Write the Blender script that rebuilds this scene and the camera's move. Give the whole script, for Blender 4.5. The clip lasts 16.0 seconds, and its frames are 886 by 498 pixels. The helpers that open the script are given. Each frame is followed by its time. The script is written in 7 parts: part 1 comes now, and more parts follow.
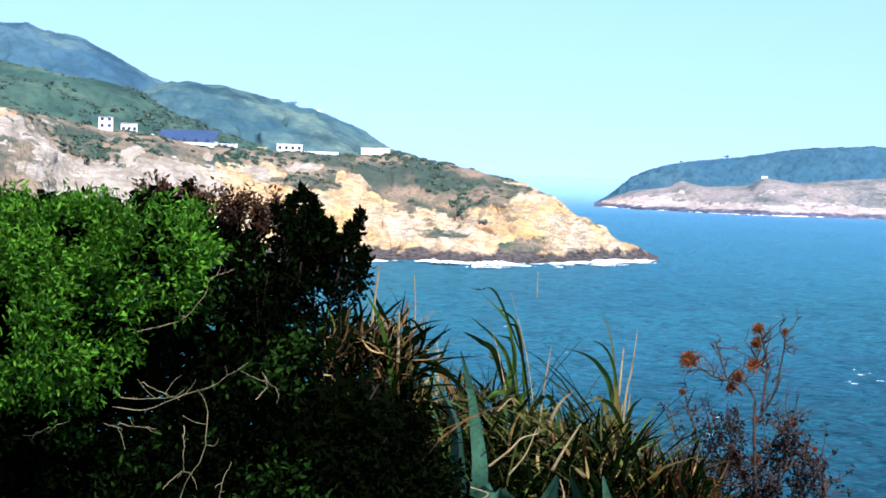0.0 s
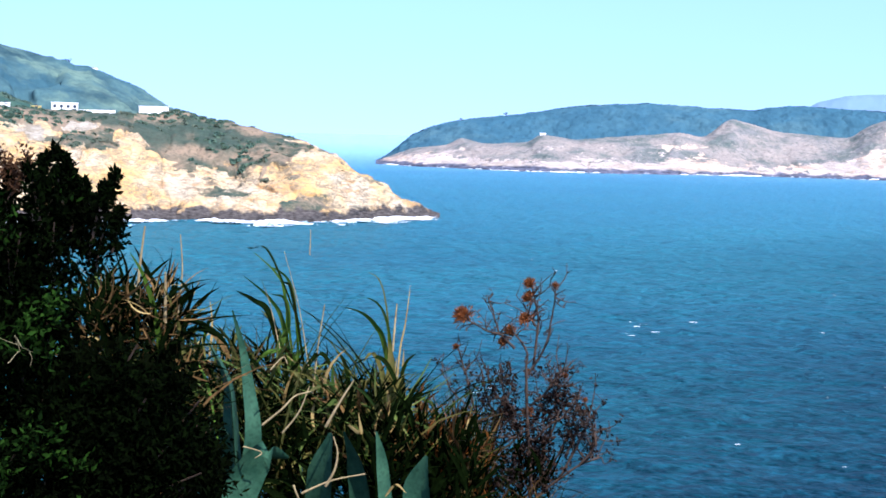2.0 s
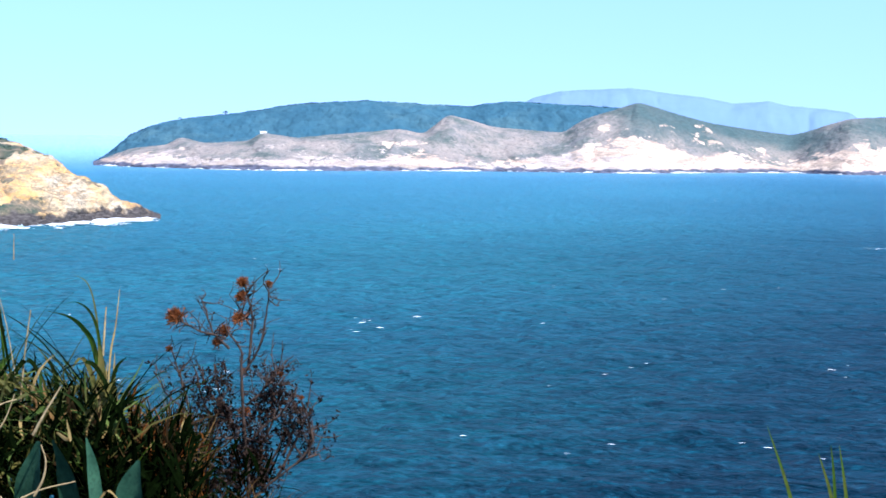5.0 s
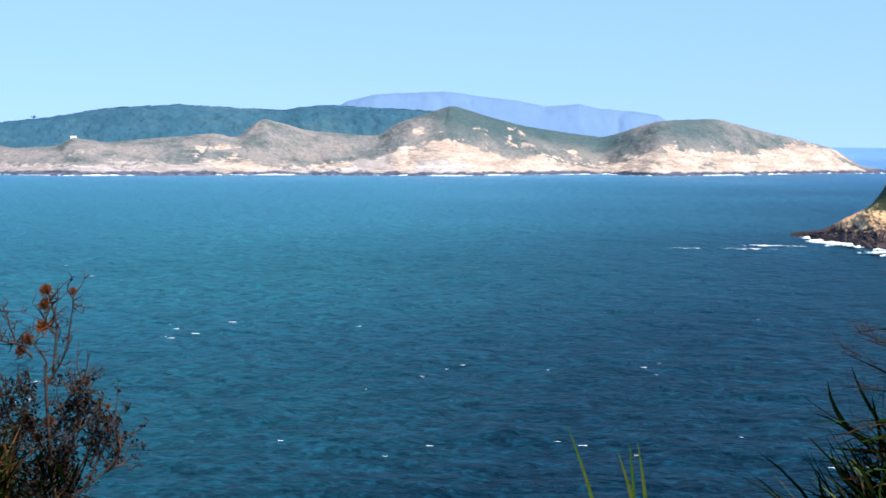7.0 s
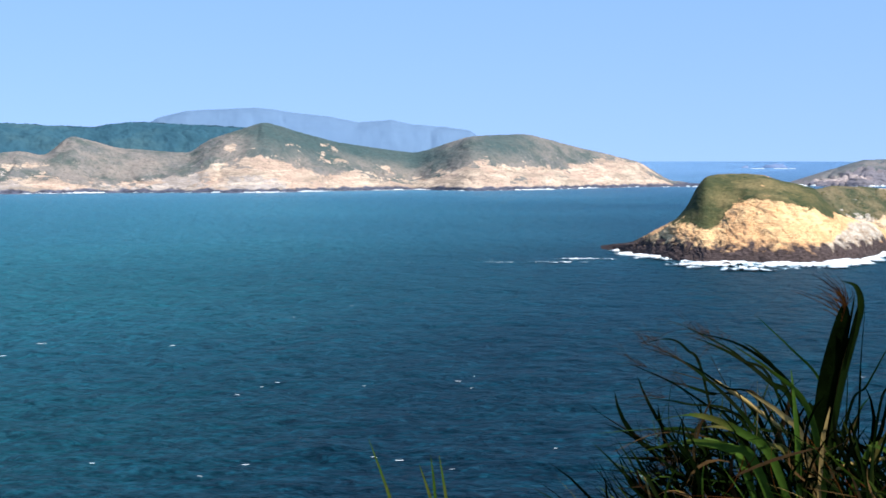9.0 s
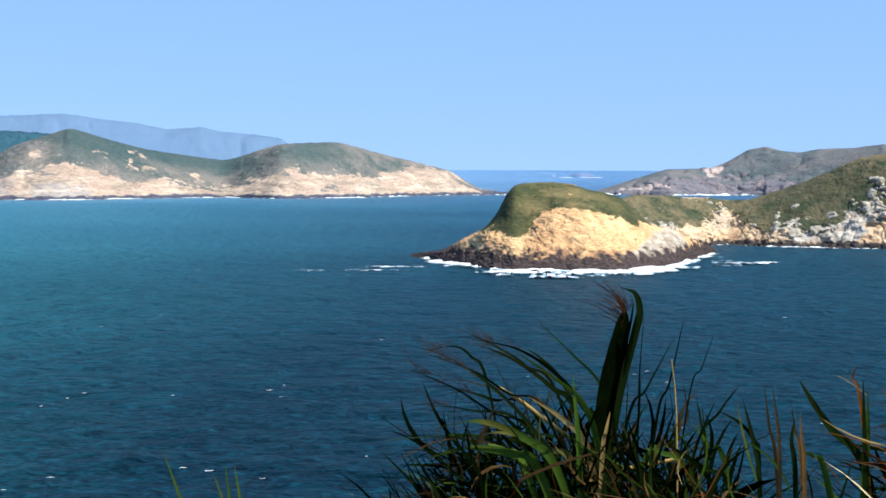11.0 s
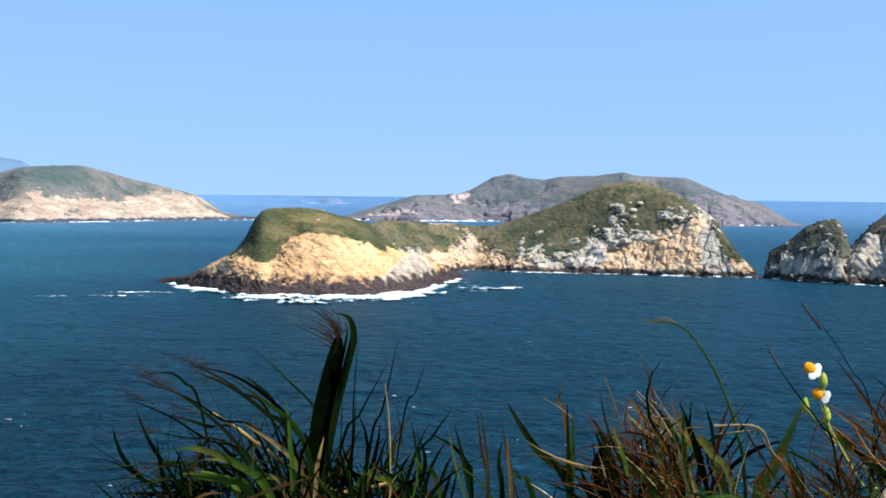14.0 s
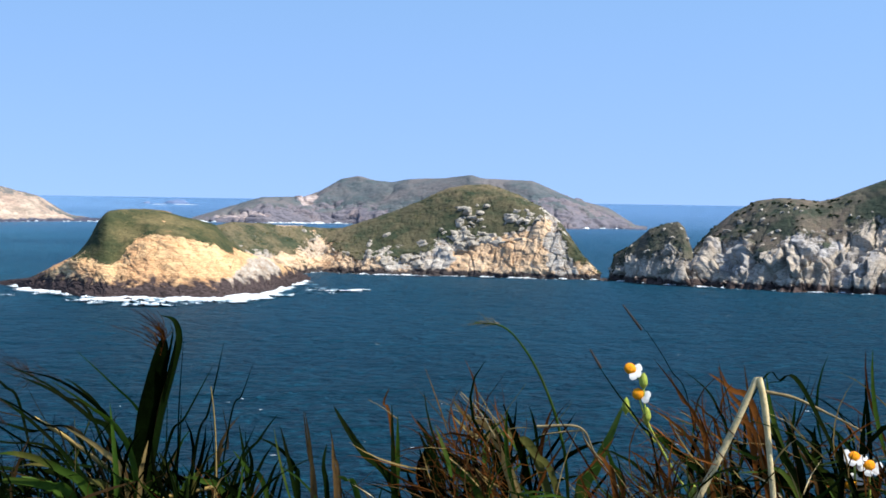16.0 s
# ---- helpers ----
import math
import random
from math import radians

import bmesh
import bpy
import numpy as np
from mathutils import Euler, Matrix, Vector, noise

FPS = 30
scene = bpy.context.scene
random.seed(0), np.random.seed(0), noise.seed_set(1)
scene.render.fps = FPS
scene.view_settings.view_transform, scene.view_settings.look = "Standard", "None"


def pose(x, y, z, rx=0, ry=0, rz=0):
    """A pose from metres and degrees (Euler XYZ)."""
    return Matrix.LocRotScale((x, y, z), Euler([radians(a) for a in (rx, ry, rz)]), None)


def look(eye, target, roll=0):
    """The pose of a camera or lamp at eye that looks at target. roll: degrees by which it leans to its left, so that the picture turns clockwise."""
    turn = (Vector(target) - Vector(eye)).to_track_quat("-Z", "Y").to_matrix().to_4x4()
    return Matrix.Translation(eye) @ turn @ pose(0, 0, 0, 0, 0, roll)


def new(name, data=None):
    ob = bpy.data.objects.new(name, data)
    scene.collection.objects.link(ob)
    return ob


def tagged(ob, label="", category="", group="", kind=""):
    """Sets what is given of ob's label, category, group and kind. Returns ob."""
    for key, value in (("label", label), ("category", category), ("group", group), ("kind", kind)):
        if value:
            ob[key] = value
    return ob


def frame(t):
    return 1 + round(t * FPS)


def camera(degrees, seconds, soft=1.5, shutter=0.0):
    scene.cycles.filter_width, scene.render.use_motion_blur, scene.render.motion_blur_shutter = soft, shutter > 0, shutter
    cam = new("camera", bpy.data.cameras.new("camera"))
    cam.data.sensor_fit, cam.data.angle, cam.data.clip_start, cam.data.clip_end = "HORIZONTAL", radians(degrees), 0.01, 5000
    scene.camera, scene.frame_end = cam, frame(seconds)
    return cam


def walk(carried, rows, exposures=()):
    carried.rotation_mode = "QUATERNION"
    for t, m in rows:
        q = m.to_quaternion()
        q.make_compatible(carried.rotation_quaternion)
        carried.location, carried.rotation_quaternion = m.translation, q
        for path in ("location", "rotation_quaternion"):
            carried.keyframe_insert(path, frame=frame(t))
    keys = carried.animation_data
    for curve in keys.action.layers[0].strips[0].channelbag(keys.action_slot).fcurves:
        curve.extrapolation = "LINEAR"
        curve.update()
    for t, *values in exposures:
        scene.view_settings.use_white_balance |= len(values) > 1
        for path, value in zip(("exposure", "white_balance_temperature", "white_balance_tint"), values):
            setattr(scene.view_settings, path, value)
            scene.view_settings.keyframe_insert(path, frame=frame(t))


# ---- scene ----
EYE = 40.0          # height of the lens over the sea
SWING = 0.4         # the lens sits this far ahead of the body that turns

# seconds, heading to the left of +y, pitch, lean: degrees
TURNS = [
    (0, 45.06, -2.56, 1.76), (0.5, 43.15, -2.97, 1.74), (1, 41.28, -3.36, 1.66), (1.5, 39.48, -3.65, 1.56),
    (2, 37.77, -3.76, 1.48), (2.5, 36.18, -3.83, 1.36), (3, 34.67, -3.92, 1.24), (3.5, 33.18, -3.97, 1.09),
    (4, 31.65, -3.86, 0.94), (4.2, 31.02, -3.81, 0.87), (6.5, 23.99, -3.52, 0.48), (7, 22.42, -3.49, 0.37),
    (7.5, 20.91, -3.41, 0.22), (8, 19.35, -3.26, 0.09), (8.5, 17.78, -3.10, 0.02), (9, 16.23, -2.94, 0.0),
    (11.3, 8.93, -2.63, 0.31), (11.5, 8.27, -2.60, 0.35), (12, 6.78, -2.40, 0.37), (12.5, 5.36, -2.12, 0.42),
    (13, 4.03, -1.89, 0.50), (13.5, 2.77, -1.77, 0.58), (14, 1.55, -1.75, 0.65), (14.5, 0.31, -1.74, 0.71),
    (15, -0.91, -1.72, 0.77), (15.5, -2.20, -1.67, 0.82), (16, -3.52, -1.61, 0.88),
]


def turned(yaw, pitch, lean):
    a = radians(yaw)
    return pose(-math.sin(a) * SWING, math.cos(a) * SWING, EYE, 90 + pitch, 0, yaw) @ pose(0, 0, 0, 0, 0, lean)


cam = camera(28.9, 16.0, soft=1.65)
walk(cam, [(t, turned(y, p, r)) for t, y, p, r in TURNS],
     exposures=[(0, 1.06, 6050, 19), (4.2, 1.10, 5730, 17), (6.5, 0.78, 6150, 12), (9, 0.43, 6500, 9), (11.3, 0.42, 6500, 6), (15, 0.44, 6500, 6), (16, 0.36, 6500, 9)])

# ---------------------------------------------------------------- light
SUN_AZ, SUN_EL = -114.0, 52.0      # to the left of +y, over the horizon
world = bpy.data.worlds.new("sky")
scene.world = world
world.use_nodes = True
wt = world.node_tree
sky = wt.nodes.new("ShaderNodeTexSky")
sky.sky_type = "NISHITA"
sky.sun_disc = False
sky.sun_elevation = radians(SUN_EL)
sky.sun_rotation = radians(-SUN_AZ)
sky.air_density = 1.0
sky.dust_density = 0.6
sky.ozone_density = 2.0
tint = wt.nodes.new("ShaderNodeMix")
tint.data_type, tint.blend_type = "RGBA", "MULTIPLY"
tint.inputs["Factor"].default_value = 1.0
# a clear, strongly blue day, a little more violet in the haze at the horizon
up = wt.nodes.new("ShaderNodeSeparateXYZ")
shade = wt.nodes.new("ShaderNodeValToRGB")
shade.color_ramp.elements[0].color = (0.825, 0.85, 1.01, 1.0)
shade.color_ramp.elements[0].position = 0.0
shade.color_ramp.elements[1].color = (0.85, 0.955, 1.035, 1.0)
shade.color_ramp.elements[1].position = 0.13
twice = wt.nodes.new("ShaderNodeVectorMath")
twice.operation = "SCALE"
twice.inputs["Scale"].default_value = 2.0
wt.links.new(up.outputs["Z"], shade.inputs["Fac"])
wt.links.new(shade.outputs["Color"], twice.inputs[0])
wt.links.new(twice.outputs[0], tint.inputs[7])
wt.links.new(sky.outputs["Color"], tint.inputs[6])
wt.links.new(tint.outputs[2], wt.nodes["Background"].inputs["Color"])
wt.nodes["Background"].inputs["Strength"].default_value = 0.088
# the lookup leans upwards, so that the haze at the horizon stays thin
coord = wt.nodes.new("ShaderNodeTexCoord")
raise_up = wt.nodes.new("ShaderNodeVectorMath")
raise_up.operation = "ADD"
raise_up.inputs[1].default_value = (0.0, 0.0, 0.22)
level = wt.nodes.new("ShaderNodeVectorMath")
level.operation = "NORMALIZE"
wt.links.new(coord.outputs["Generated"], raise_up.inputs[0])
wt.links.new(coord.outputs["Generated"], up.inputs[0])
wt.links.new(raise_up.outputs[0], level.inputs[0])
wt.links.new(level.outputs[0], sky.inputs["Vector"])

sun_data = bpy.data.lights.new("sun", "SUN")
sun_data.energy = 5.0
sun_data.angle = radians(0.5)
sun_data.color = (1.0, 0.94, 0.85)
sun = new("sun", sun_data)
_a, _e = radians(SUN_AZ), radians(SUN_EL)
SUN_DIR = Vector((-math.sin(_a) * math.cos(_e), math.cos(_a) * math.cos(_e), math.sin(_e)))
sun.matrix_world = look(SUN_DIR * 200 + Vector((0, 0, EYE)), (0, 0, EYE))


# ---------------------------------------------------------------- noise on arrays
def _hash(i, j, k, seed):
    h = (i.astype(np.int64) * 374761393 + j.astype(np.int64) * 668265263 + k.astype(np.int64) * 2147483647 + seed * 974634721) & 0xFFFFFFFF
    h = ((h ^ (h >> 13)) * 1274126177) & 0xFFFFFFFF
    h = ((h ^ (h >> 16)) * 2246822519) & 0xFFFFFFFF
    return ((h ^ (h >> 15)) & 0xFFFFFF) / float(0xFFFFFF)


def vnoise(p, seed=0):
    """Smooth value noise in -1..1 for points (n, 3)."""
    f = np.floor(p)
    i = f.astype(np.int64)
    w = p - f
    w = w * w * w * (w * (w * 6 - 15) + 10)
    out = np.zeros(len(p))
    for a in (0, 1):
        for b in (0, 1):
            for c in (0, 1):
                g = (w[:, 0] if a else 1 - w[:, 0]) * (w[:, 1] if b else 1 - w[:, 1]) * (w[:, 2] if c else 1 - w[:, 2])
                out += g * _hash(i[:, 0] + a, i[:, 1] + b, i[:, 2] + c, seed)
    return out * 2 - 1


def fbm(p, size, octaves=4, seed=0, rough=0.5):
    out, amp, q = np.zeros(len(p)), 1.0, p / size
    for n in range(octaves):
        out += amp * vnoise(q, seed + n * 17)
        amp *= rough
        q = q * 2.03 + 5.1
    return out


def cells(p, size, seed=0):
    """Cellular noise: the random value of the nearest cell, and the gap between the two nearest."""
    q = p / size
    base = np.floor(q).astype(np.int64)
    best, second, value = np.full(len(p), 9.0), np.full(len(p), 9.0), np.zeros(len(p))
    for a in (-1, 0, 1):
        for b in (-1, 0, 1):
            for c in (-1, 0, 1):
                k = base + (a, b, c)
                spot = k + np.stack([_hash(k[:, 0], k[:, 1], k[:, 2], seed + s) for s in (1, 2, 3)], 1)
                d = ((q - spot) ** 2).sum(1)
                near = d < best
                second = np.where(near, best, np.minimum(second, d))
                value = np.where(near, _hash(k[:, 0], k[:, 1], k[:, 2], seed + 4), value)
                best = np.where(near, d, best)
    return value * 2 - 1, np.sqrt(second) - np.sqrt(best)


# ---------------------------------------------------------------- materials
class Mat:
    """A node material with short calls."""

    def __init__(self, name):
        self.mat = bpy.data.materials.new(name)
        self.mat.use_nodes = True
        self.t = self.mat.node_tree
        self.bsdf = self.t.nodes["Principled BSDF"]
        self.pos = self.t.nodes.new("ShaderNodeNewGeometry").outputs["Position"]

    def put(self, socket, value):
        if isinstance(value, (int, float)):
            socket.default_value = value
        elif isinstance(value, (tuple, list)):
            socket.default_value = (*value, 1.0) if len(value) == 3 and len(socket.default_value) == 4 else tuple(value)
        else:
            self.t.links.new(value, socket)

    def scaled(self, sx, sy, sz, source=None):
        n = self.t.nodes.new("ShaderNodeVectorMath")
        n.operation = "MULTIPLY"
        self.put(n.inputs[0], source or self.pos)
        n.inputs[1].default_value = (sx, sy, sz)
        return n.outputs[0]

    def noise(self, scale, detail=4, rough=0.55, vec=None, distortion=0.0):
        n = self.t.nodes.new("ShaderNodeTexNoise")
        self.put(n.inputs["Vector"], vec or self.pos)
        n.inputs["Scale"].default_value, n.inputs["Detail"].default_value = scale, detail
        n.inputs["Roughness"].default_value, n.inputs["Distortion"].default_value = rough, distortion
        return n.outputs["Fac"]

    def ramp(self, fac, *stops):
        n = self.t.nodes.new("ShaderNodeValToRGB")
        self.put(n.inputs["Fac"], fac)
        e = n.color_ramp.elements
        while len(e) < len(stops):
            e.new(0.5)
        for el, (at, col) in zip(e, stops):
            el.position = at
            el.color = (*col, 1.0) if isinstance(col, tuple) else (col, col, col, 1.0)
        return n.outputs["Color"]

    def mix(self, fac, a, b, blend="MIX"):
        n = self.t.nodes.new("ShaderNodeMix")
        n.data_type, n.blend_type = "RGBA", blend
        self.put(n.inputs["Factor"], fac)
        self.put(n.inputs[6], a)
        self.put(n.inputs[7], b)
        return n.outputs[2]

    def math(self, op, a, b=0.0):
        n = self.t.nodes.new("ShaderNodeMath")
        n.operation = op
        self.put(n.inputs[0], a)
        self.put(n.inputs[1], b)
        return n.outputs[0]

    def attr(self, name):
        n = self.t.nodes.new("ShaderNodeAttribute")
        n.attribute_name = name
        return n.outputs["Fac"]

    def height(self):
        n = self.t.nodes.new("ShaderNodeSeparateXYZ")
        self.put(n.inputs[0], self.pos)
        return n.outputs["Z"]

    def island(self):
        return [o for o in self.t.nodes.new("ShaderNodeNewGeometry").outputs if o.name == "Random Per Island"][0]

    def bump(self, height, distance, strength=1.0, normal=None):
        n = self.t.nodes.new("ShaderNodeBump")
        self.put(n.inputs["Height"], height)
        n.inputs["Distance"].default_value, n.inputs["Strength"].default_value = distance, strength
        if normal:
            self.put(n.inputs["Normal"], normal)
        return n.outputs["Normal"]

    def done(self, color, rough=0.8, normal=None, **more):
        self.put(self.bsdf.inputs["Base Color"], color)
        self.put(self.bsdf.inputs["Roughness"], rough)
        if normal:
            self.put(self.bsdf.inputs["Normal"], normal)
        for key, value in more.items():
            self.put(self.bsdf.inputs[key.replace("_", " ")], value)
        return self.mat


def land_material(name, rock, rock_b, stain, green, green_b, dry, other=(0.5, 0.46, 0.40), grain=0.35, wet=3.0, spec=0.12, dip=20.0, lines=0.6, tide_col=(0.075, 0.055, 0.05), low=None, thick=1.0, fleck=0.5, relief=0.85, dark=1.0, strata=False, parch=0.42):
    """Bare rock below and scrub above, told apart by the mesh's own cover; a second stone by its tone; dark tidal rock near the water."""
    m = Mat(name)
    lean = m.t.nodes.new("ShaderNodeMapping")
    lean.inputs["Rotation"].default_value = (0, radians(dip), 0)
    lean.inputs["Scale"].default_value = (0.45, 0.45, 1.7)
    m.put(lean.inputs["Vector"], m.pos)
    layer = lean.outputs["Vector"]
    broad, mid, fine = m.noise(grain * 0.14, 4, 0.55), m.noise(grain * 0.45, 5, 0.6, layer, 0.6), m.noise(grain * 2.2, 5, 0.62, layer)
    stone = m.mix(m.ramp(broad, (0.38, 0.0), (0.62, 1.0)), rock, rock_b)
    stone = m.mix(m.ramp(mid, (0.52, 0.0), (0.66, 0.75)), stone, stain)
    pale = m.mix(m.ramp(mid, (0.36, 0.0), (0.62, 1.0)), tuple(c * 0.72 for c in other), tuple(min(0.8, c * 1.18) for c in other))
    stone = m.mix(m.ramp(m.attr("tone"), (0.35, 0.0), (0.65, 1.0)), stone, pale)
    stone = m.mix(m.ramp(mid, (0.33, 0.6 * dark), (0.43, 0.0)), stone, tuple(c * 0.55 for c in rock))
    # joints: thin dark lines that come and go
    where = m.ramp(m.noise(grain * 0.3, 4, 0.6), (0.42, 0.15), (0.58, 1.0))
    for size, thin in ((grain * 0.30, 0.020 * thick), (grain * 0.85, 0.028 * thick), (grain * 2.0, 0.030)):
        bed = m.math("ABSOLUTE", m.math("SUBTRACT", m.noise(size, 4, 0.6, layer, 0.8), 0.5))
        line = m.math("MULTIPLY", m.ramp(bed, (0.0, lines), (thin, 0.0)), where)
        stone = m.mix(line, stone, tuple(c * 0.32 for c in rock))
    if strata:               # level beds of paler and darker stone
        beds = m.noise(grain * 0.5, 5, 0.65, m.scaled(0.25, 0.25, 2.2))
        stone = m.mix(m.ramp(beds, (0.36, 0.75), (0.47, 0.0)), stone, tuple(c * 0.5 for c in rock))
        stone = m.mix(m.ramp(beds, (0.55, 0.0), (0.66, 0.6)), stone, tuple(min(0.8, c * 1.35) for c in rock))
    stone = m.mix(m.ramp(fine, (0.36, 0.7 * dark), (0.47, 0.0)), stone, tuple(c * 0.45 for c in rock))
    shrub = m.mix(m.ramp(m.noise(grain * 0.30, 5, 0.6), (0.40, 0.0), (0.6, 1.0)), low or green, green_b)
    shrub = m.mix(m.ramp(m.noise(grain * 0.13, 4, 0.6, m.scaled(1, 1, 1.8)), (parch, 0.0), (parch + 0.18, 1.0)), shrub, dry)
    shrub = m.mix(m.ramp(m.noise(grain * 1.8, 5, 0.68), (0.36, fleck), (0.52, 0.0)), shrub, tuple(c * 0.5 for c in green))
    shrub = m.mix(m.ramp(m.noise(grain * 0.8, 4, 0.7, m.scaled(1, 1, 1.6), 0.8), (0.56, 0.0), (0.66, 0.65)), shrub, tuple(min(0.6, c * 1.25) for c in dry))
    shrub = m.mix(m.math("MULTIPLY", m.attr("lush"), 0.9), shrub, m.mix(m.ramp(fine, (0.35, 0.0), (0.6, 1.0)), tuple(c * 0.7 for c in green), green))
    ragged = m.math("ADD", m.attr("cover"), m.math("MULTIPLY", m.math("SUBTRACT", m.noise(grain * 0.7, 6, 0.7, m.scaled(1, 1, 1.8)), 0.5), 1.3))
    col = m.mix(m.ramp(ragged, (0.44, 0.0), (0.56, 1.0)), stone, shrub)
    tide = m.math("ADD", m.height(), m.math("MULTIPLY", m.math("SUBTRACT", m.noise(grain * 0.4, 5), 0.5), -wet * 2.2))
    col = m.mix(m.ramp(m.math("DIVIDE", tide, wet * 2), (0.40, 1.0), (0.58, 0.0)), col, m.mix(m.ramp(fine, (0.35, 0.0), (0.65, 1.0)), tuple(c * 0.45 for c in tide_col), tuple(c * 1.5 for c in tide_col)))
    nrm = m.bump(m.noise(grain * 0.6, 7, 0.66, layer), 1.5 / (grain / 0.35), relief)
    return m.done(col, 0.92, nrm, Specular_IOR_Level=spec)


HEAD_MAT = land_material("headland_rock", (0.44, 0.365, 0.255), (0.46, 0.29, 0.11), (0.37, 0.19, 0.065),
                         (0.034, 0.058, 0.044), (0.085, 0.086, 0.058), (0.205, 0.152, 0.102), (0.30, 0.27, 0.215), parch=0.39, wet=5.6, dip=-8, lines=0.85, tide_col=(0.060, 0.053, 0.049), thick=1.8, dark=1.1)
ISLET_ROCK = ((0.66, 0.385, 0.192), (0.78, 0.545, 0.285), (0.58, 0.285, 0.125), (0.038, 0.052, 0.024), (0.090, 0.088, 0.038), (0.175, 0.142, 0.066), (0.47, 0.42, 0.35))
ISLET_MAT = land_material("islet_granite", *ISLET_ROCK, grain=0.5, wet=7.0, dip=-24, lines=0.75, tide_col=(0.06, 0.044, 0.042), fleck=0.45, relief=0.85, dark=0.9, parch=0.44)
NECK_MAT = land_material("neck_granite", (0.62, 0.42, 0.255), (0.72, 0.54, 0.36), (0.54, 0.31, 0.16), (0.036, 0.052, 0.030), (0.072, 0.082, 0.046), (0.165, 0.135, 0.078), (0.50, 0.465, 0.41), grain=0.5, wet=3.2, dip=-50, lines=0.9, tide_col=(0.06, 0.05, 0.048), fleck=0.35, dark=0.5, parch=0.39)
GREY_MAT = land_material("grey_cliff", (0.46, 0.40, 0.325), (0.53, 0.46, 0.375), (0.40, 0.325, 0.26),
                         (0.050, 0.068, 0.046), (0.125, 0.108, 0.080), (0.165, 0.132, 0.10), (0.44, 0.418, 0.395), grain=0.5, wet=3.4, dip=82, lines=0.75, thick=1.6, dark=0.5)
# the two distant stones have haze painted in: bluer, greyer base colours
FAR_MAT = land_material("distant_shore", (0.51, 0.41, 0.315), (0.48, 0.345, 0.265), (0.385, 0.27, 0.215),
                        (0.050, 0.092, 0.094), (0.155, 0.155, 0.148), (0.238, 0.207, 0.182), (0.37, 0.325, 0.295), grain=0.12, wet=5.0, dip=-12, lines=0.7, tide_col=(0.075, 0.08, 0.11), low=(0.09, 0.11, 0.10), fleck=0.45, strata=True, relief=1.0)
FAR_GREY_MAT = land_material("distant_cliff_hazed", (0.172, 0.164, 0.190), (0.205, 0.188, 0.205), (0.25, 0.20, 0.195),
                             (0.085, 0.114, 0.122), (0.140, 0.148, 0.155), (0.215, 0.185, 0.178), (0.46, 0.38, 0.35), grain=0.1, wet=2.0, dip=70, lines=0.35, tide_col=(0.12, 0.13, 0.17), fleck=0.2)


def hill_material(name, a, b, c, grain, relief=2.0, dark=0.55, speck=0.35, mottle=0.6):
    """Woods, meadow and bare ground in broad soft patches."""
    m = Mat(name)
    col = m.mix(m.ramp(m.noise(grain * 0.12, 4, 0.6), (0.4, 0.0), (0.6, 1.0)), a, b)
    col = m.mix(m.ramp(m.noise(grain * 0.07, 5, 0.6, m.scaled(1, 1, 1.6)), (0.50, 0.0), (0.62, 0.9)), col, c)
    col = m.mix(m.ramp(m.noise(grain * 0.09, 5, 0.6), (0.36, 0.85), (0.48, 0.0)), col, tuple(x * dark for x in a))
    col = m.mix(m.ramp(m.noise(grain * 0.3, 5, 0.65), (0.36, mottle), (0.52, 0.0)), col, tuple(x * 0.7 for x in a))
    col = m.mix(m.ramp(m.noise(grain, 4, 0.6), (0.34, speck), (0.5, 0.0)), col, tuple(x * 0.6 for x in a))
    return m.done(col, 0.95, m.bump(m.noise(grain * 0.6, 5, 0.6), relief, 0.7), Specular_IOR_Level=0.05)


# haze of distance is painted into the woods and mountains as blue
WOODS_MAT = hill_material("distant_woods_hazed", (0.031, 0.090, 0.128), (0.038, 0.098, 0.131), (0.050, 0.108, 0.131), 0.12, 0.7, 0.85, 0.12)
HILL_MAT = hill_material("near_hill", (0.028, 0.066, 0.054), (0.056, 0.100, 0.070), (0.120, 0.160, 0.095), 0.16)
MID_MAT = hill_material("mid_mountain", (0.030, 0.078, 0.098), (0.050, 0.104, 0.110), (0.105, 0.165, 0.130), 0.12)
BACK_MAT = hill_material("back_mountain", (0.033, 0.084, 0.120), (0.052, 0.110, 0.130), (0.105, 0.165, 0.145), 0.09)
BLUE_MAT = hill_material("haze_blue_mountain", (0.120, 0.196, 0.305), (0.124, 0.200, 0.305), (0.136, 0.204, 0.300), 0.02, 0.3, 0.97, 0.1, 0.12)


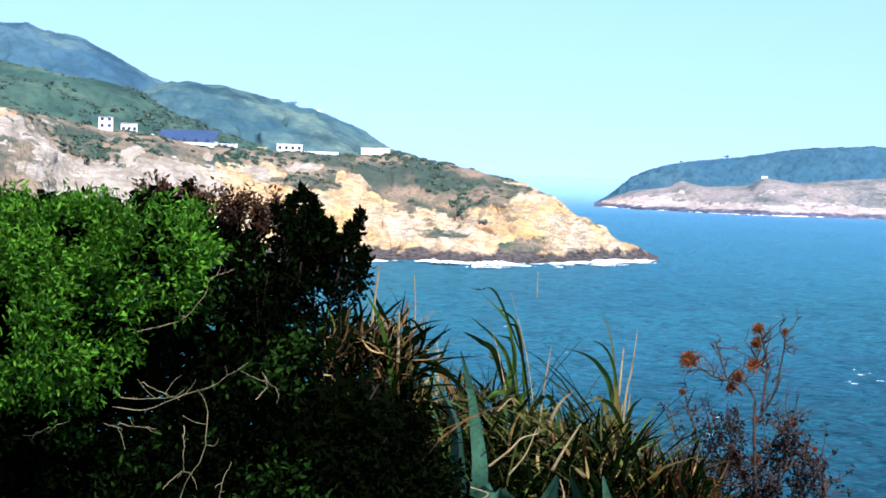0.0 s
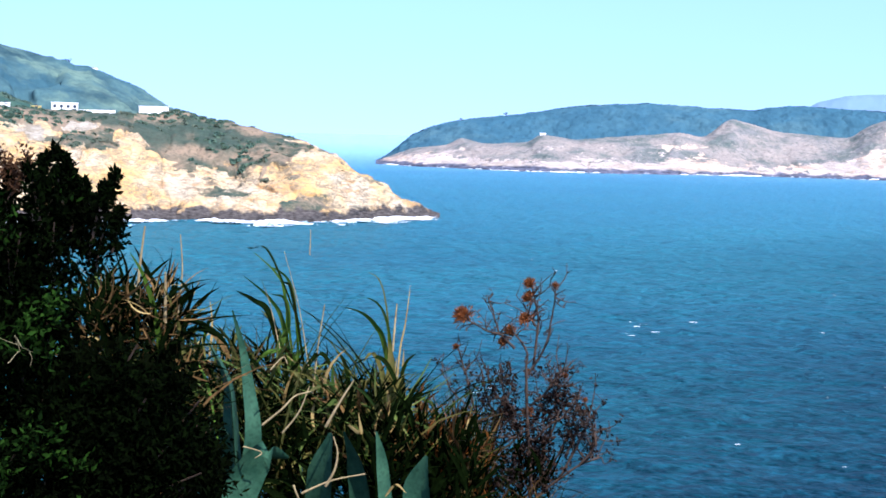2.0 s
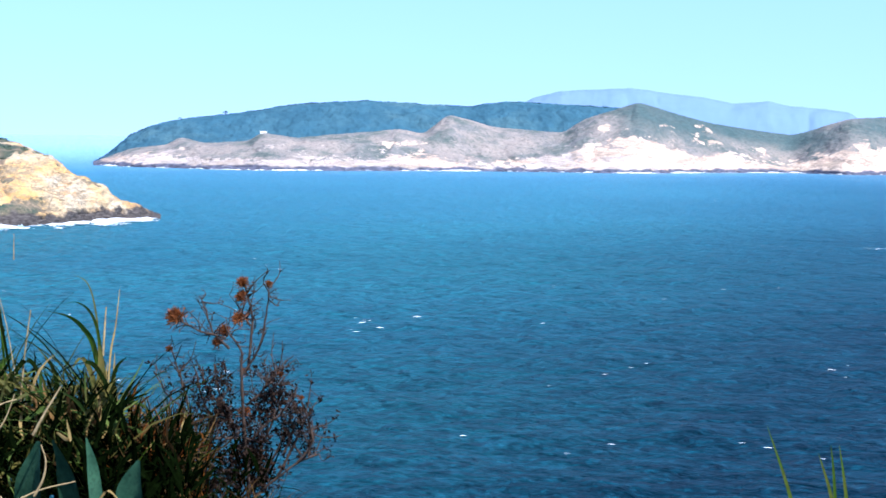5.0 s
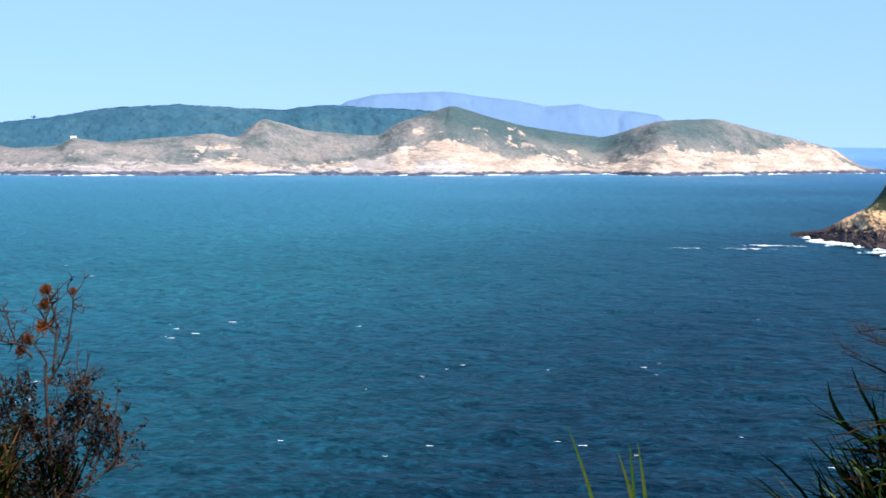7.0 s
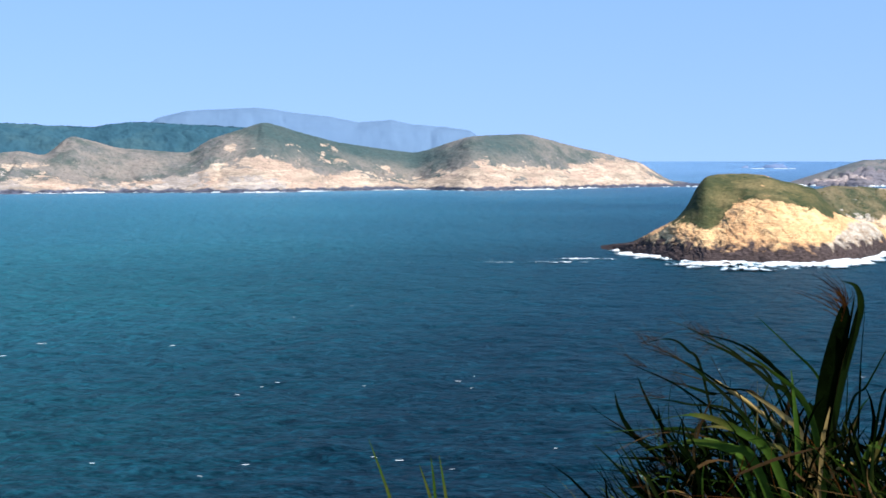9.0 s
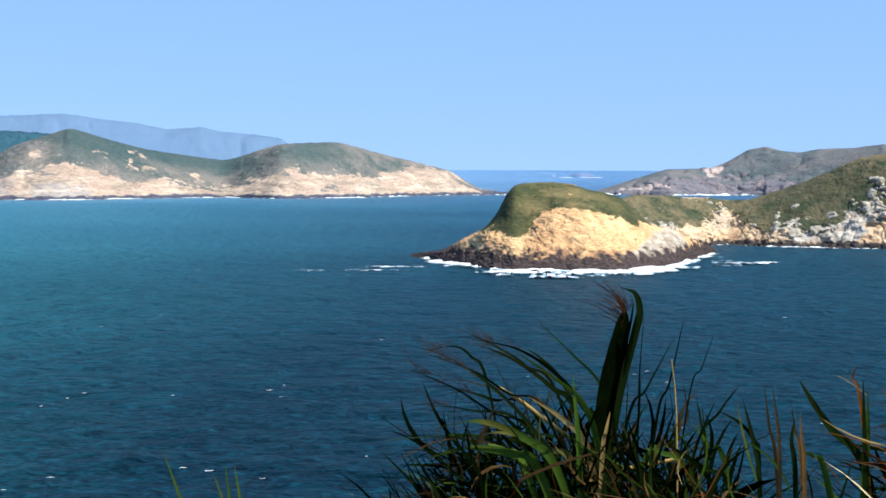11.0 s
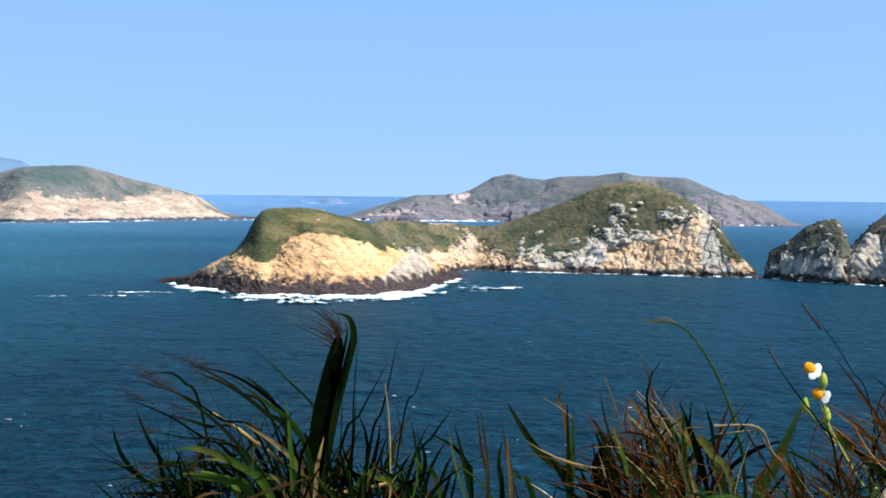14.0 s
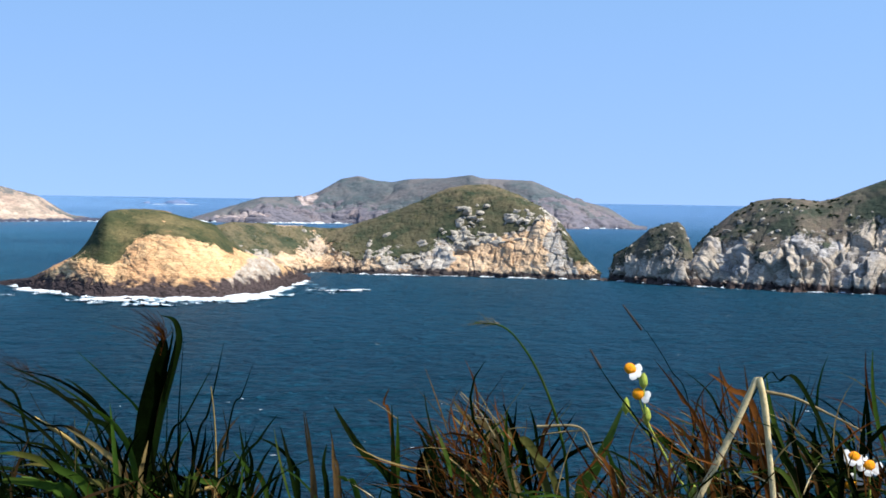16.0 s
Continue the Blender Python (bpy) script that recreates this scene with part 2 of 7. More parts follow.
def sea_material():
    m = Mat("sea_water")
    flat = m.scaled(1, 1, 0.2)
    # broad bands of greener and bluer water; distance haze is painted in as paling
    band = m.ramp(m.noise(0.005, 3, 0.5, m.scaled(1.0, 1.0, 0)), (0.40, 0.0), (0.62, 1.0))
    bay = m.mix(band, (0.0100, 0.080, 0.108), (0.0150, 0.112, 0.126))
    strait = m.mix(band, (0.0007, 0.0082, 0.0175), (0.0012, 0.0132, 0.0230))
    sep = m.t.nodes.new("ShaderNodeSeparateXYZ")
    m.put(sep.inputs[0], m.pos)
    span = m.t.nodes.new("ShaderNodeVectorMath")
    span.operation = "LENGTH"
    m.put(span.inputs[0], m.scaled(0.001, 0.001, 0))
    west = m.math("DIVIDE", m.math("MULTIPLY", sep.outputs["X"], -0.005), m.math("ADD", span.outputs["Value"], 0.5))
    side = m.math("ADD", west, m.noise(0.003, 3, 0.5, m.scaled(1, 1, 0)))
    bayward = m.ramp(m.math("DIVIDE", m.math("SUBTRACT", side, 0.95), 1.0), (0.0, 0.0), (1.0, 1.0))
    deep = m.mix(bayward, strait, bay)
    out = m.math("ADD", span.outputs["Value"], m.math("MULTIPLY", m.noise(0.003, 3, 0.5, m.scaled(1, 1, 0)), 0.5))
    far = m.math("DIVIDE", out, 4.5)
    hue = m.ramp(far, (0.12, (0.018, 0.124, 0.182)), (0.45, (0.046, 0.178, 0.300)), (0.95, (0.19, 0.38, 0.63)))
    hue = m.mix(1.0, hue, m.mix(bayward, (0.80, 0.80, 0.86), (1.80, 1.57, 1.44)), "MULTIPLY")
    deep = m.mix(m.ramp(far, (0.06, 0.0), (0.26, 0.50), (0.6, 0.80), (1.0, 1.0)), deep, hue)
    # wavelets: shade on backs and light on faces painted into the colour, three sizes
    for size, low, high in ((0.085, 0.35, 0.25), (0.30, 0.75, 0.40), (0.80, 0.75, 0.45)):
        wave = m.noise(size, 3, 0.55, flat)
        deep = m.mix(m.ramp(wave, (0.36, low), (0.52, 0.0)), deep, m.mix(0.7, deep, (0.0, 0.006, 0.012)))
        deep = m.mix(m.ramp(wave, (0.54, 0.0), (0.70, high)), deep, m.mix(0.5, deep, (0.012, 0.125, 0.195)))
    nrm = m.bump(m.noise(0.13, 3, 0.6, flat, 0.4), 3.5, 1.0)
    nrm = m.bump(m.noise(0.6, 4, 0.65, flat), 0.8, 0.9, nrm)
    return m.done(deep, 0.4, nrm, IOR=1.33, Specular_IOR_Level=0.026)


def foam_material(name, thins):
    m = Mat(name)
    col = m.mix(m.noise(0.8, 5, 0.7), (0.62, 0.68, 0.72), (0.86, 0.88, 0.88))
    if thins:        # a thin film of bubbles lets the water show
        film = m.math("ADD", m.attr("body"), m.math("MULTIPLY", m.math("SUBTRACT", m.noise(0.9, 5, 0.7), 0.5), 0.5))
        col = m.mix(m.ramp(film, (0.08, 0.0), (0.65, 1.0)), (0.10, 0.22, 0.29), col)
    return m.done(col, 0.9, m.bump(m.noise(1.5, 5, 0.7), 0.3, 0.8), Specular_IOR_Level=0.1)


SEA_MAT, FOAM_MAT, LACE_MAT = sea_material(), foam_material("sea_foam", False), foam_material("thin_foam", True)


def with_body(ob, body):
    at = ob.data.attributes.new("body", "FLOAT", "POINT")
    at.data.foreach_set("value", np.clip(body, 0, 1).astype(np.float32).ravel())
    return ob


# ---------------------------------------------------------------- mesh helpers
def place(az, d, z=0.0):
    a = np.radians(az)
    return np.stack(np.broadcast_arrays(-np.sin(a) * d, np.cos(a) * d, z), -1)


def mesh_object(name, verts, faces, mat, smooth=True):
    me = bpy.data.meshes.new(name)
    verts = np.asarray(verts, dtype=np.float32)
    faces = np.asarray(faces, dtype=np.int32)
    k = faces.shape[1]
    me.vertices.add(len(verts))
    me.vertices.foreach_set("co", verts.ravel())
    me.loops.add(faces.size)
    me.loops.foreach_set("vertex_index", faces.ravel())
    me.polygons.add(len(faces))
    me.polygons.foreach_set("loop_start", np.arange(0, faces.size, k, dtype=np.int32))
    me.polygons.foreach_set("use_smooth", np.full(len(faces), smooth))
    me.update(calc_edges=True)
    me.materials.append(mat)
    return new(name, me)


def grid_faces(rows, cols):
    i = np.arange(rows * cols).reshape(rows, cols)
    return np.stack([i[:-1, :-1], i[:-1, 1:], i[1:, 1:], i[1:, :-1]], -1).reshape(-1, 4)


def smoothstep(x, a, b):
    x = np.clip((x - a) / (b - a), 0, 1)
    return x * x * (3 - 2 * x)


def sea_height(d):
    """The sheet lifts by a hair towards its rim, so that it meets the sky at eye level."""
    return 37.5 * smoothstep(d, 3000, 5400) / smoothstep(np.array(4960.0), 3000, 5400)


# ---------------------------------------------------------------- the sea
def build_sea():
    az = np.unique(np.concatenate([np.linspace(-26, 72, 1250), np.linspace(72, 334, 120)]))
    d = np.concatenate([[4.0, 40.0, 110.0], 1 / np.linspace(1 / 160, 1 / 2600, 300), np.linspace(2650, 4960, 24)])
    A, D = np.meshgrid(az, d)
    p = place(A.ravel(), D.ravel(), 0.0)
    swell = fbm(p * (1, 1, 0), 14, 4, 3, 0.55) * 0.34 + fbm(p * (1, 1, 0), 3.2, 2, 8) * 0.12
    p[:, 2] = swell * smoothstep(D.ravel(), 50, 160) * (1 - smoothstep(D.ravel(), 1500, 2600)) + sea_height(D.ravel())
    f = grid_faces(len(d), len(az))
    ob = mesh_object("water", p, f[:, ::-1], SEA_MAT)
    return tagged(ob, "deep blue sea with small wind waves", "sea", kind="structure")


build_sea()


# ---------------------------------------------------------------- land
LAND = {}


def spots(p, az, z, table, seed):
    """Patches given by heading, height, half widths and strength, with ragged rims."""
    out = np.zeros(len(az))
    for a, h, ra, rh, k in table:
        r = ((az - a) / ra) ** 2 + ((z - h) / rh) ** 2
        out += k * smoothstep(1.35 + 0.55 * fbm(p, 9.0, 4, seed, 0.6) - r, 0.0, 0.8)
    return out


def land(name, label, table, mat, cols, front=(70, 50), sc=0.4, rock=1.5, cell=6.0, lift=0.6, seed=1, tall=1.0, patch=0.5, veg=None, lush=None,
         steep=0.6, base=0.0, back=1.2, kind="structure", category="headland", fade=0.35, dip=None, columns=0.0, grown=(), tone=(), joints=0.4, knobs=0.3, gully=(0.0, 1.0), flat=1.0, smooth=90):
    """A landform from a profile: heading, distance of its foot, height of its cliff, height of its crest, depth from foot to crest."""
    t = np.array(sorted(table))
    az = np.linspace(t[0, 0], t[-1, 0], cols)
    foot, zc, zr, run = (np.interp(az, t[:, 0], t[:, k]) for k in (1, 2, 3, 4))
    for arr, share in ((foot, 22), (zc, smooth), (zr, smooth), (run, 22)):
        w = max(3, cols // share)
        k = np.hanning(w + 2)[1:-1]
        arr[:] = np.convolve(np.pad(arr, w, mode="edge"), k / k.sum(), "same")[w:-w]
    u = np.concatenate([[-0.06], np.linspace(0, sc, front[0]), np.linspace(sc, 1, front[1])[1:], np.linspace(1, 1 + back, 14)[1:]])
    U, AZ = np.meshgrid(u, az, indexing="ij")
    F, ZC, ZR, R = (np.broadcast_to(v, U.shape) for v in (foot, zc, zr, run))
    low = np.clip(U / sc, 0, 1)
    up = np.clip((U - sc) / (1 - sc), 0, 1)
    z = ZC * low ** steep + (ZR - ZC) * np.sin(up * np.pi / 2) ** 1.05
    z = np.where(U > 1, base + (ZR - base) * np.cos(np.clip((U - 1) / back, 0, 1) * np.pi / 2 * 1.06), z)
    if gully[0]:             # ravines that run down the slope
        wave = np.stack([AZ.ravel() / gully[1], U.ravel() * 1.3, 0 * U.ravel()], 1)
        wave[:, 0] += 0.5 * fbm(wave * (0.7, 2.0, 1), 1.0, 3, seed + 31)
        cut = 1 - np.clip(np.abs(fbm(wave, 1.0, 3, seed + 33, 0.45)) * 2.2, 0, 1)
        z = z - gully[0] * (cut.reshape(U.shape) - 0.35) * np.sin(np.clip(U, 0, 1) ** 0.8 * np.pi) * np.clip(ZR / 40.0, 0, 1)
    z = np.where(U < 0, base - 3.0, np.maximum(z, base) if base else z)
    d = F + U * R
    q = place(AZ.ravel(), d.ravel(), z.ravel())
    qq = q * (1, 1, tall)
    if dip is not None:      # rock in layers that lean, seen along the mean heading
        am = np.radians(az.mean())
        ln = np.array([np.cos(am) * np.sin(np.radians(dip)), np.sin(am) * np.sin(np.radians(dip)), np.cos(np.radians(dip))])
        qq = q + (q @ ln)[:, None] * ln * 1.6
    block, gap = cells(qq + fbm(q, cell * 1.2, 2, seed + 40)[:, None] * cell * 0.55, cell, seed)
    small, _ = cells(qq + fbm(q, cell * 0.5, 2, seed + 43)[:, None] * cell * 0.2, cell * 0.37, seed + 9)
    rough = fbm(qq, cell * 2.5, 5, seed + 3, 0.55)
    if columns:              # upright fractures that part the cliff into slabs
        warp = fbm(q, columns, 3, seed + 51)[:, None] * columns * 0.45
        slab, cleft = cells(q * (1, 1, 0.10) + warp * (1, 1, 0.1), columns, seed + 50)
        rough = rough * 0.6 + slab * 1.25 - np.clip(0.14 - cleft, 0, 1) * 11
    crag = block * knobs + small * knobs * 0.45 + rough * 0.95 - joints * np.clip(0.16 - gap, 0, 1) * 5
    # cover: 0 bare rock, 1 scrub
    zf, zcf = z.ravel(), ZC.ravel()
    cover = 0.5 + (zf - zcf) / np.maximum(2.5, 0.28 * zcf) * fade + fbm(q * (1, 1, flat), cell * 4, 5, seed + 21, 0.6) * patch * 0.55 + block * 0.16 * patch
    if veg is not None:
        cover += veg(AZ.ravel(), U.ravel(), zf)
    cover = np.clip(cover + spots(q, AZ.ravel(), zf, grown, seed + 61), 0, 1)
    bare = 1 - smoothstep(cover, 0.35, 0.65)
    edge = smoothstep(zf, 0.0, 2.0)
    crest = 1 - 0.6 * smoothstep(U.ravel(), 0.8, 1.0)
    calm = 0.07 if columns else 0.25
    push = crag * rock * (calm + (1 - calm) * bare) * crest
    g = q.reshape(*U.shape, 3)
    nrm = np.cross(np.gradient(g, axis=0), np.gradient(g, axis=1)).reshape(-1, 3)
    nrm /= np.linalg.norm(nrm, axis=1, keepdims=True) + 1e-9
    nrm *= np.sign(nrm[:, 2:] + 1e-9)
    grow = fbm(q, 5 * cell / 6, 4, seed + 5, 0.6) * lift * (1 - bare) * crest
    p = q + nrm * (push * np.where(U.ravel() < 1, 1.0, 0.2) * (0.25 + 0.75 * edge) + grow * edge)[:, None]
    ob = mesh_object(name, p, grid_faces(len(u), cols), mat)
    at = ob.data.attributes.new("cover", "FLOAT", "POINT")
    at.data.foreach_set("value", cover.astype(np.float32))
    if tone:
        at = ob.data.attributes.new("tone", "FLOAT", "POINT")
        at.data.foreach_set("value", np.clip(spots(q, AZ.ravel(), zf, tone, seed + 71), 0, 1).astype(np.float32))
    if lush is not None:
        at = ob.data.attributes.new("lush", "FLOAT", "POINT")
        at.data.foreach_set("value", np.clip(lush(AZ.ravel(), U.ravel(), zf), 0, 1).astype(np.float32))
    LAND[name] = dict(p=p, cover=cover, u=U.ravel(), az=AZ.ravel(), faz=az, foot=foot, zr=zr, run=run, crest=p.reshape(len(u), cols, 3)[front[0] + front[1] - 1])
    return tagged(ob, label, category, kind=kind)


HEADLAND = [
    (70.0, 620, 58, 68, 150), (65.58, 626, 58, 65.0, 150), (59.6, 652, 57.0, 63.0, 148), (58.3, 658, 46, 60.5, 146), (57.4, 664, 34, 58.3, 145),
    (56.38, 674, 33, 54.4, 141), (55.10, 686, 35, 53.4, 138), (53.63, 698, 30, 50.2, 134), (49.36, 736, 27, 46.9, 123),
]
HEADLAND += [
    (47.67, 751, 21.4, 46.9, 119), (46.74, 766, 18.1, 49.3, 117), (45.6, 766, 19.0, 45.5, 105), (44.3, 762, 18.5, 41.8, 95), (42.39, 766, 26, 35.6, 82), (41.43, 780, 24, 28.6, 65), (40.66, 793, 18.9, 20.5, 52),
    (39.91, 805, 15.5, 16.6, 39), (39.14, 818, 7.4, 7.8, 33), (38.38, 830, 1.9, 2.4, 27), (37.91, 838, 0.4, 0.6, 23)]
FAR_ISLAND = [(*row, 200) for row in [
    (40.08, 2328, 0.5, 0.8), (38.89, 2212, 15.5, 22.0), (37.59, 2163, 16.3, 28.6), (37.37, 2155, 16.4, 40),
    (36.5, 2110, 16, 31), (34.98, 2054, 15.7, 34.5), (34.65, 2056, 16.6, 46.0), (33.48, 2062, 19.9, 39.2),
    (29.92, 2116, 25.7, 52.9), (29.26, 2128, 26.8, 45.8), (28.43, 2141, 25.0, 74),
]]
FAR_ISLAND += [(*row, 200) for row in [
    (26.93, 2166, 21.4, 56.8), (24.60, 2159, 23.3, 50.6), (23.97, 2145, 25.8, 68.5), (22.15, 2142, 32.3, 92.9),
    (19.80, 2258, 35.7, 66.4), (17.17, 2349, 15.9, 50.8), (15.30, 2260, 31.9, 75.0),
    (13.44, 2330, 27.2, 79.2), (9.74, 2605, 31.8, 38.6),
    (8.9, 2630, 10, 12), (8.5, 2640, 3.5, 4.0), (8.35, 2645, 5, 7.5), (8.1, 2650, 1.5, 2.0), (7.6, 2680, 0.4, 0.6)]]
WOODS = [
    (40.0, 2334, 0.5, 0.8, 260), (39.6, 2334, 5, 12, 260), (38.89, 2335, 20.4, 40.9, 260), (38.34, 2335, 26.1, 52.3, 260),
    (37.78, 2336, 29.7, 59.4, 260), (37.04, 2336, 33.0, 65.9, 260), (35.18, 2337, 38.0, 75.9, 260), (33.31, 2338, 45.0, 90.1, 260),
    (31.25, 2339, 48.0, 95.9, 260), (27.69, 2341, 44.2, 88.4, 260), (27.13, 2341, 46.9, 93.9, 260), (26.39, 2341, 48.5, 96.9, 260),
    (22.87, 2343, 45.0, 90.0, 260), (21.59, 2344, 38.7, 77.4, 260), (20.30, 2345, 22.4, 44.9, 260)]
FAR_RIGHT = [
    (4.93, 2746, 0.5, 0.8, 200), (4.18, 2732, 12, 15.0, 200), (2.49, 2702, 28, 41.8, 200), (1.17, 2746, 28, 42.5, 200),
    (0.61, 2765, 30, 52.6, 200), (-0.14, 2779, 32, 75.4, 200), (-0.70, 2758, 32, 80.3, 200), (-1.26, 2737, 30, 72.6, 200),
    (-1.82, 2717, 30, 69.8, 200), (-2.38, 2696, 30, 75.5, 200), (-3.50, 2655, 30, 77.3, 200), (-4.42, 2621, 30, 82.8, 200),
    (-4.79, 2608, 32, 77.3, 200), (-6.45, 2590, 42, 74.4, 200), (-7.74, 2580, 38, 48.2, 200), (-9.01, 2680, 26, 31.7, 200),
    (-9.92, 2668, 3, 3.8, 200), (-10.28, 2650, 0.5, 0.8, 200)]
ISLET = [
    (10.98, 788, 0.5, 0.8, 10), (9.96, 734, 4.2, 4.4, 24), (8.48, 692, 14.3, 15.6, 44), (8.11, 686, 14.5, 21.7, 49),
    (7.83, 681, 14.1, 29.0, 52), (7.55, 676, 13.7, 33.3, 56), (7.2, 676, 14.5, 34.2, 62), (6.24, 676, 24.2, 34.6, 72),
    (5.68, 677, 26.5, 33.9, 73), (5.1, 674, 24.5, 31.6, 70), (4.55, 676, 21.5, 30.0, 68), (4.02, 677, 18.5, 28.4, 66), (3.62, 682, 15.5, 22.5, 60), (3.17, 692, 13.5, 17.6, 54), (2.57, 712, 11.5, 14.2, 46),
    (1.96, 744, 8.5, 10.4, 38), (1.48, 780, 5.5, 7.0, 30), (1.12, 815, 2.5, 3.2, 20), (0.85, 848, 0.4, 0.6, 12)]
ISLET_NECK = [
    (4.9, 848, 4, 12, 60), (4.3, 856, 11, 24, 62), (3.54, 870, 14, 26.9, 62), (1.98, 900, 14.5, 25.2, 56), (1.24, 914, 14, 24.4, 50), (0.52, 934, 13.5, 23.4, 46), (-0.15, 922, 12.8, 23.9, 46),
    (-1.28, 912, 12.7, 30.2, 53), (-2.21, 908, 16.7, 36.0, 59), (-3.69, 905, 21, 47.0, 55), (-4.24, 904, 22, 48.9, 53),
    (-4.98, 903, 23, 49.4, 51), (-5.5, 900, 24, 47, 50), (-6.09, 898, 28, 43.2, 48), (-6.8, 896, 29, 37, 42), (-7.39, 894, 26, 30.2, 35),
    (-8.13, 894, 11.5, 13.2, 17), (-8.77, 894, 2.5, 3.1, 8)]
STACK = [
    (-9.05, 891, 1.2, 1.6, 25), (-9.22, 886, 9, 13.2, 25), (-9.63, 877, 14, 17.0, 25), (-10.37, 863, 18, 27.2, 25),
    (-10.92, 857, 18, 30.3, 25), (-11.29, 853, 18, 31.3, 25), (-11.5, 850, 17, 28.3, 25), (-11.71, 849, 14, 19.7, 25), (-12.01, 845, 6, 8, 25)]
RIGHT_ISLAND = [
    (-11.62, 850, 1.0, 2.0, 40), (-11.82, 846, 13.9, 17.1, 60), (-12.40, 839, 20.0, 27.6, 60), (-13.12, 830, 19.5, 36.6, 60),
    (-13.84, 825, 21.2, 42.5, 60), (-14.57, 819, 23.0, 44.1, 60), (-15.29, 815, 27.2, 43.4, 60), (-15.83, 815, 25.2, 42.4, 60),
    (-16.37, 814, 22.8, 44.5, 60), (-17.07, 812, 23.8, 48.8, 60), (-17.92, 808, 26.0, 53.6, 60), (-18.82, 802, 27.5, 57.2, 60),
    (-20.21, 793, 29.8, 59.1, 60), (-23.0, 782, 28, 45, 60), (-26.0, 775, 2, 4, 40)]


def hill(d, run, *pairs):
    return [(a, d - run, z * 0.45, z, run) for a, z in pairs]


HILL_FRONT = hill(1060, 260, (70, 108), (65.6, 104.9), (61.38, 100.7), (59.63, 96.6), (57.85, 92.0), (56.05, 86.6), (55.13, 82.1),
                  (54.21, 70.8), (53.28, 66.3), (52.35, 58.3), (51.41, 51.9), (50.1, 44), (48.5, 30))
MOUNT_MID = hill(1500, 380, (57.5, 50), (56.91, 61.8), (55.13, 99.6), (54.05, 109.4), (53.41, 110.5), (52.39, 108.1), (51.46, 101.7),
                 (50.52, 94.3), (49.4, 89.4), (47.88, 72.1), (46.93, 59.6), (45.98, 51.5), (44.84, 43), (43.4, 25))
MOUNT_BACK = hill(2000, 500, (70, 195), (65.61, 199.0), (61.4, 201.5), (59.65, 193.4), (58.77, 192.5), (58.32, 185.0), (56.98, 176.4),
                  (56.07, 159.9), (55.15, 143.3), (54.23, 130.4), (53.11, 109.2), (51.99, 81.4), (50.5, 40))
FAR_MOUNT = hill(4100, 300, (26.9, 70), (26.15, 116.5), (25.6, 140.6), (24.67, 156.8), (23.73, 161.0), (22.43, 164.0), (21.87, 161.4), (20.93, 150.9),
                 (19.99, 144.3), (19.05, 131.0), (17.93, 136.5), (17.18, 124.4), (16.24, 120.4), (15.3, 111.1), (14.93, 91.0), (14.18, 51.0), (13.6, 20))

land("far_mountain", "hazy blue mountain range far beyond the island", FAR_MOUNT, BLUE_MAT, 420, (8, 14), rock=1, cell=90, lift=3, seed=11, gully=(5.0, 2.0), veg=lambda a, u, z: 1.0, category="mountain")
land("mountain_back", "tall hazy blue-green mountain ridge", MOUNT_BACK, BACK_MAT, 420, (14, 40), rock=6, cell=45, lift=4, seed=12, gully=(13.0, 3.0), steep=0.9, veg=lambda a, u, z: 1.0, category="mountain")
land("mountain_mid", "blue-green wooded mountain spur", MOUNT_MID, MID_MAT, 420, (14, 44), rock=5, cell=30, lift=3, seed=13, gully=(9.0, 2.6), steep=0.9, veg=lambda a, u, z: 1.0, category="mountain")
land("hill_front", "green scrub-covered hillside behind the houses", HILL_FRONT, HILL_MAT, 460, (20, 50), rock=4, cell=20, lift=2.2, seed=14, gully=(6.0, 2.2), steep=0.9, veg=lambda a, u, z: 1.0, category="hill")
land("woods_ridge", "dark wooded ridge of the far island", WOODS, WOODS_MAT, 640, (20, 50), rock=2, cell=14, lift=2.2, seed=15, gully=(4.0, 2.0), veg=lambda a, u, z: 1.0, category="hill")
land("far_island", "long island with pale cliffs, green saddles and brown slopes", FAR_ISLAND, FAR_MAT, 1000, (46, 50), rock=1.7, cell=20, lift=1.2, seed=16, patch=1.05, fade=0.22, category="island", dip=12, gully=(4.5, 1.5), flat=2.6, smooth=42,
     lush=lambda a, u, z: smoothstep(-a, -23.4, -22.0) * smoothstep(u, 0.35, 0.7) * (1 - 0.75 * smoothstep(-a, -14.6, -12.6)) * (1 - 0.8 * np.exp(-((a - 15.6) / 0.8) ** 2) * smoothstep(z, 40, 60)),
     grown=((34, 20, 4.5, 9, 0.35), (30.0, 27, 0.8, 6, 0.6), (27.5, 22, 2.0, 9, 0.3), (17.2, 26, 1.0, 12, 0.5), (20.2, 40, 1.0, 5, -0.3), (22.2, 14, 1.6, 9, -0.1), (23.4, 50, 0.8, 14, 0.35), (21.6, 46, 0.6, 10, 0.3), (13.9, 24, 1.3, 8, -0.35), (11.2, 26, 1.2, 9, -0.4),
            (23.3, 58, 0.25, 6, -0.5), (27.6, 46, 0.9, 2.0, -0.4), (25.5, 38, 0.5, 3, -0.3)),
     tone=((34, 10, 5.0, 25, 1.0), (26.0, 10, 2.0, 40, 1.0), (22.6, 8, 1.2, 14, 0.8), (29.2, 14, 0.9, 7, -0.9), (26.3, 12, 0.9, 7, -0.7)))
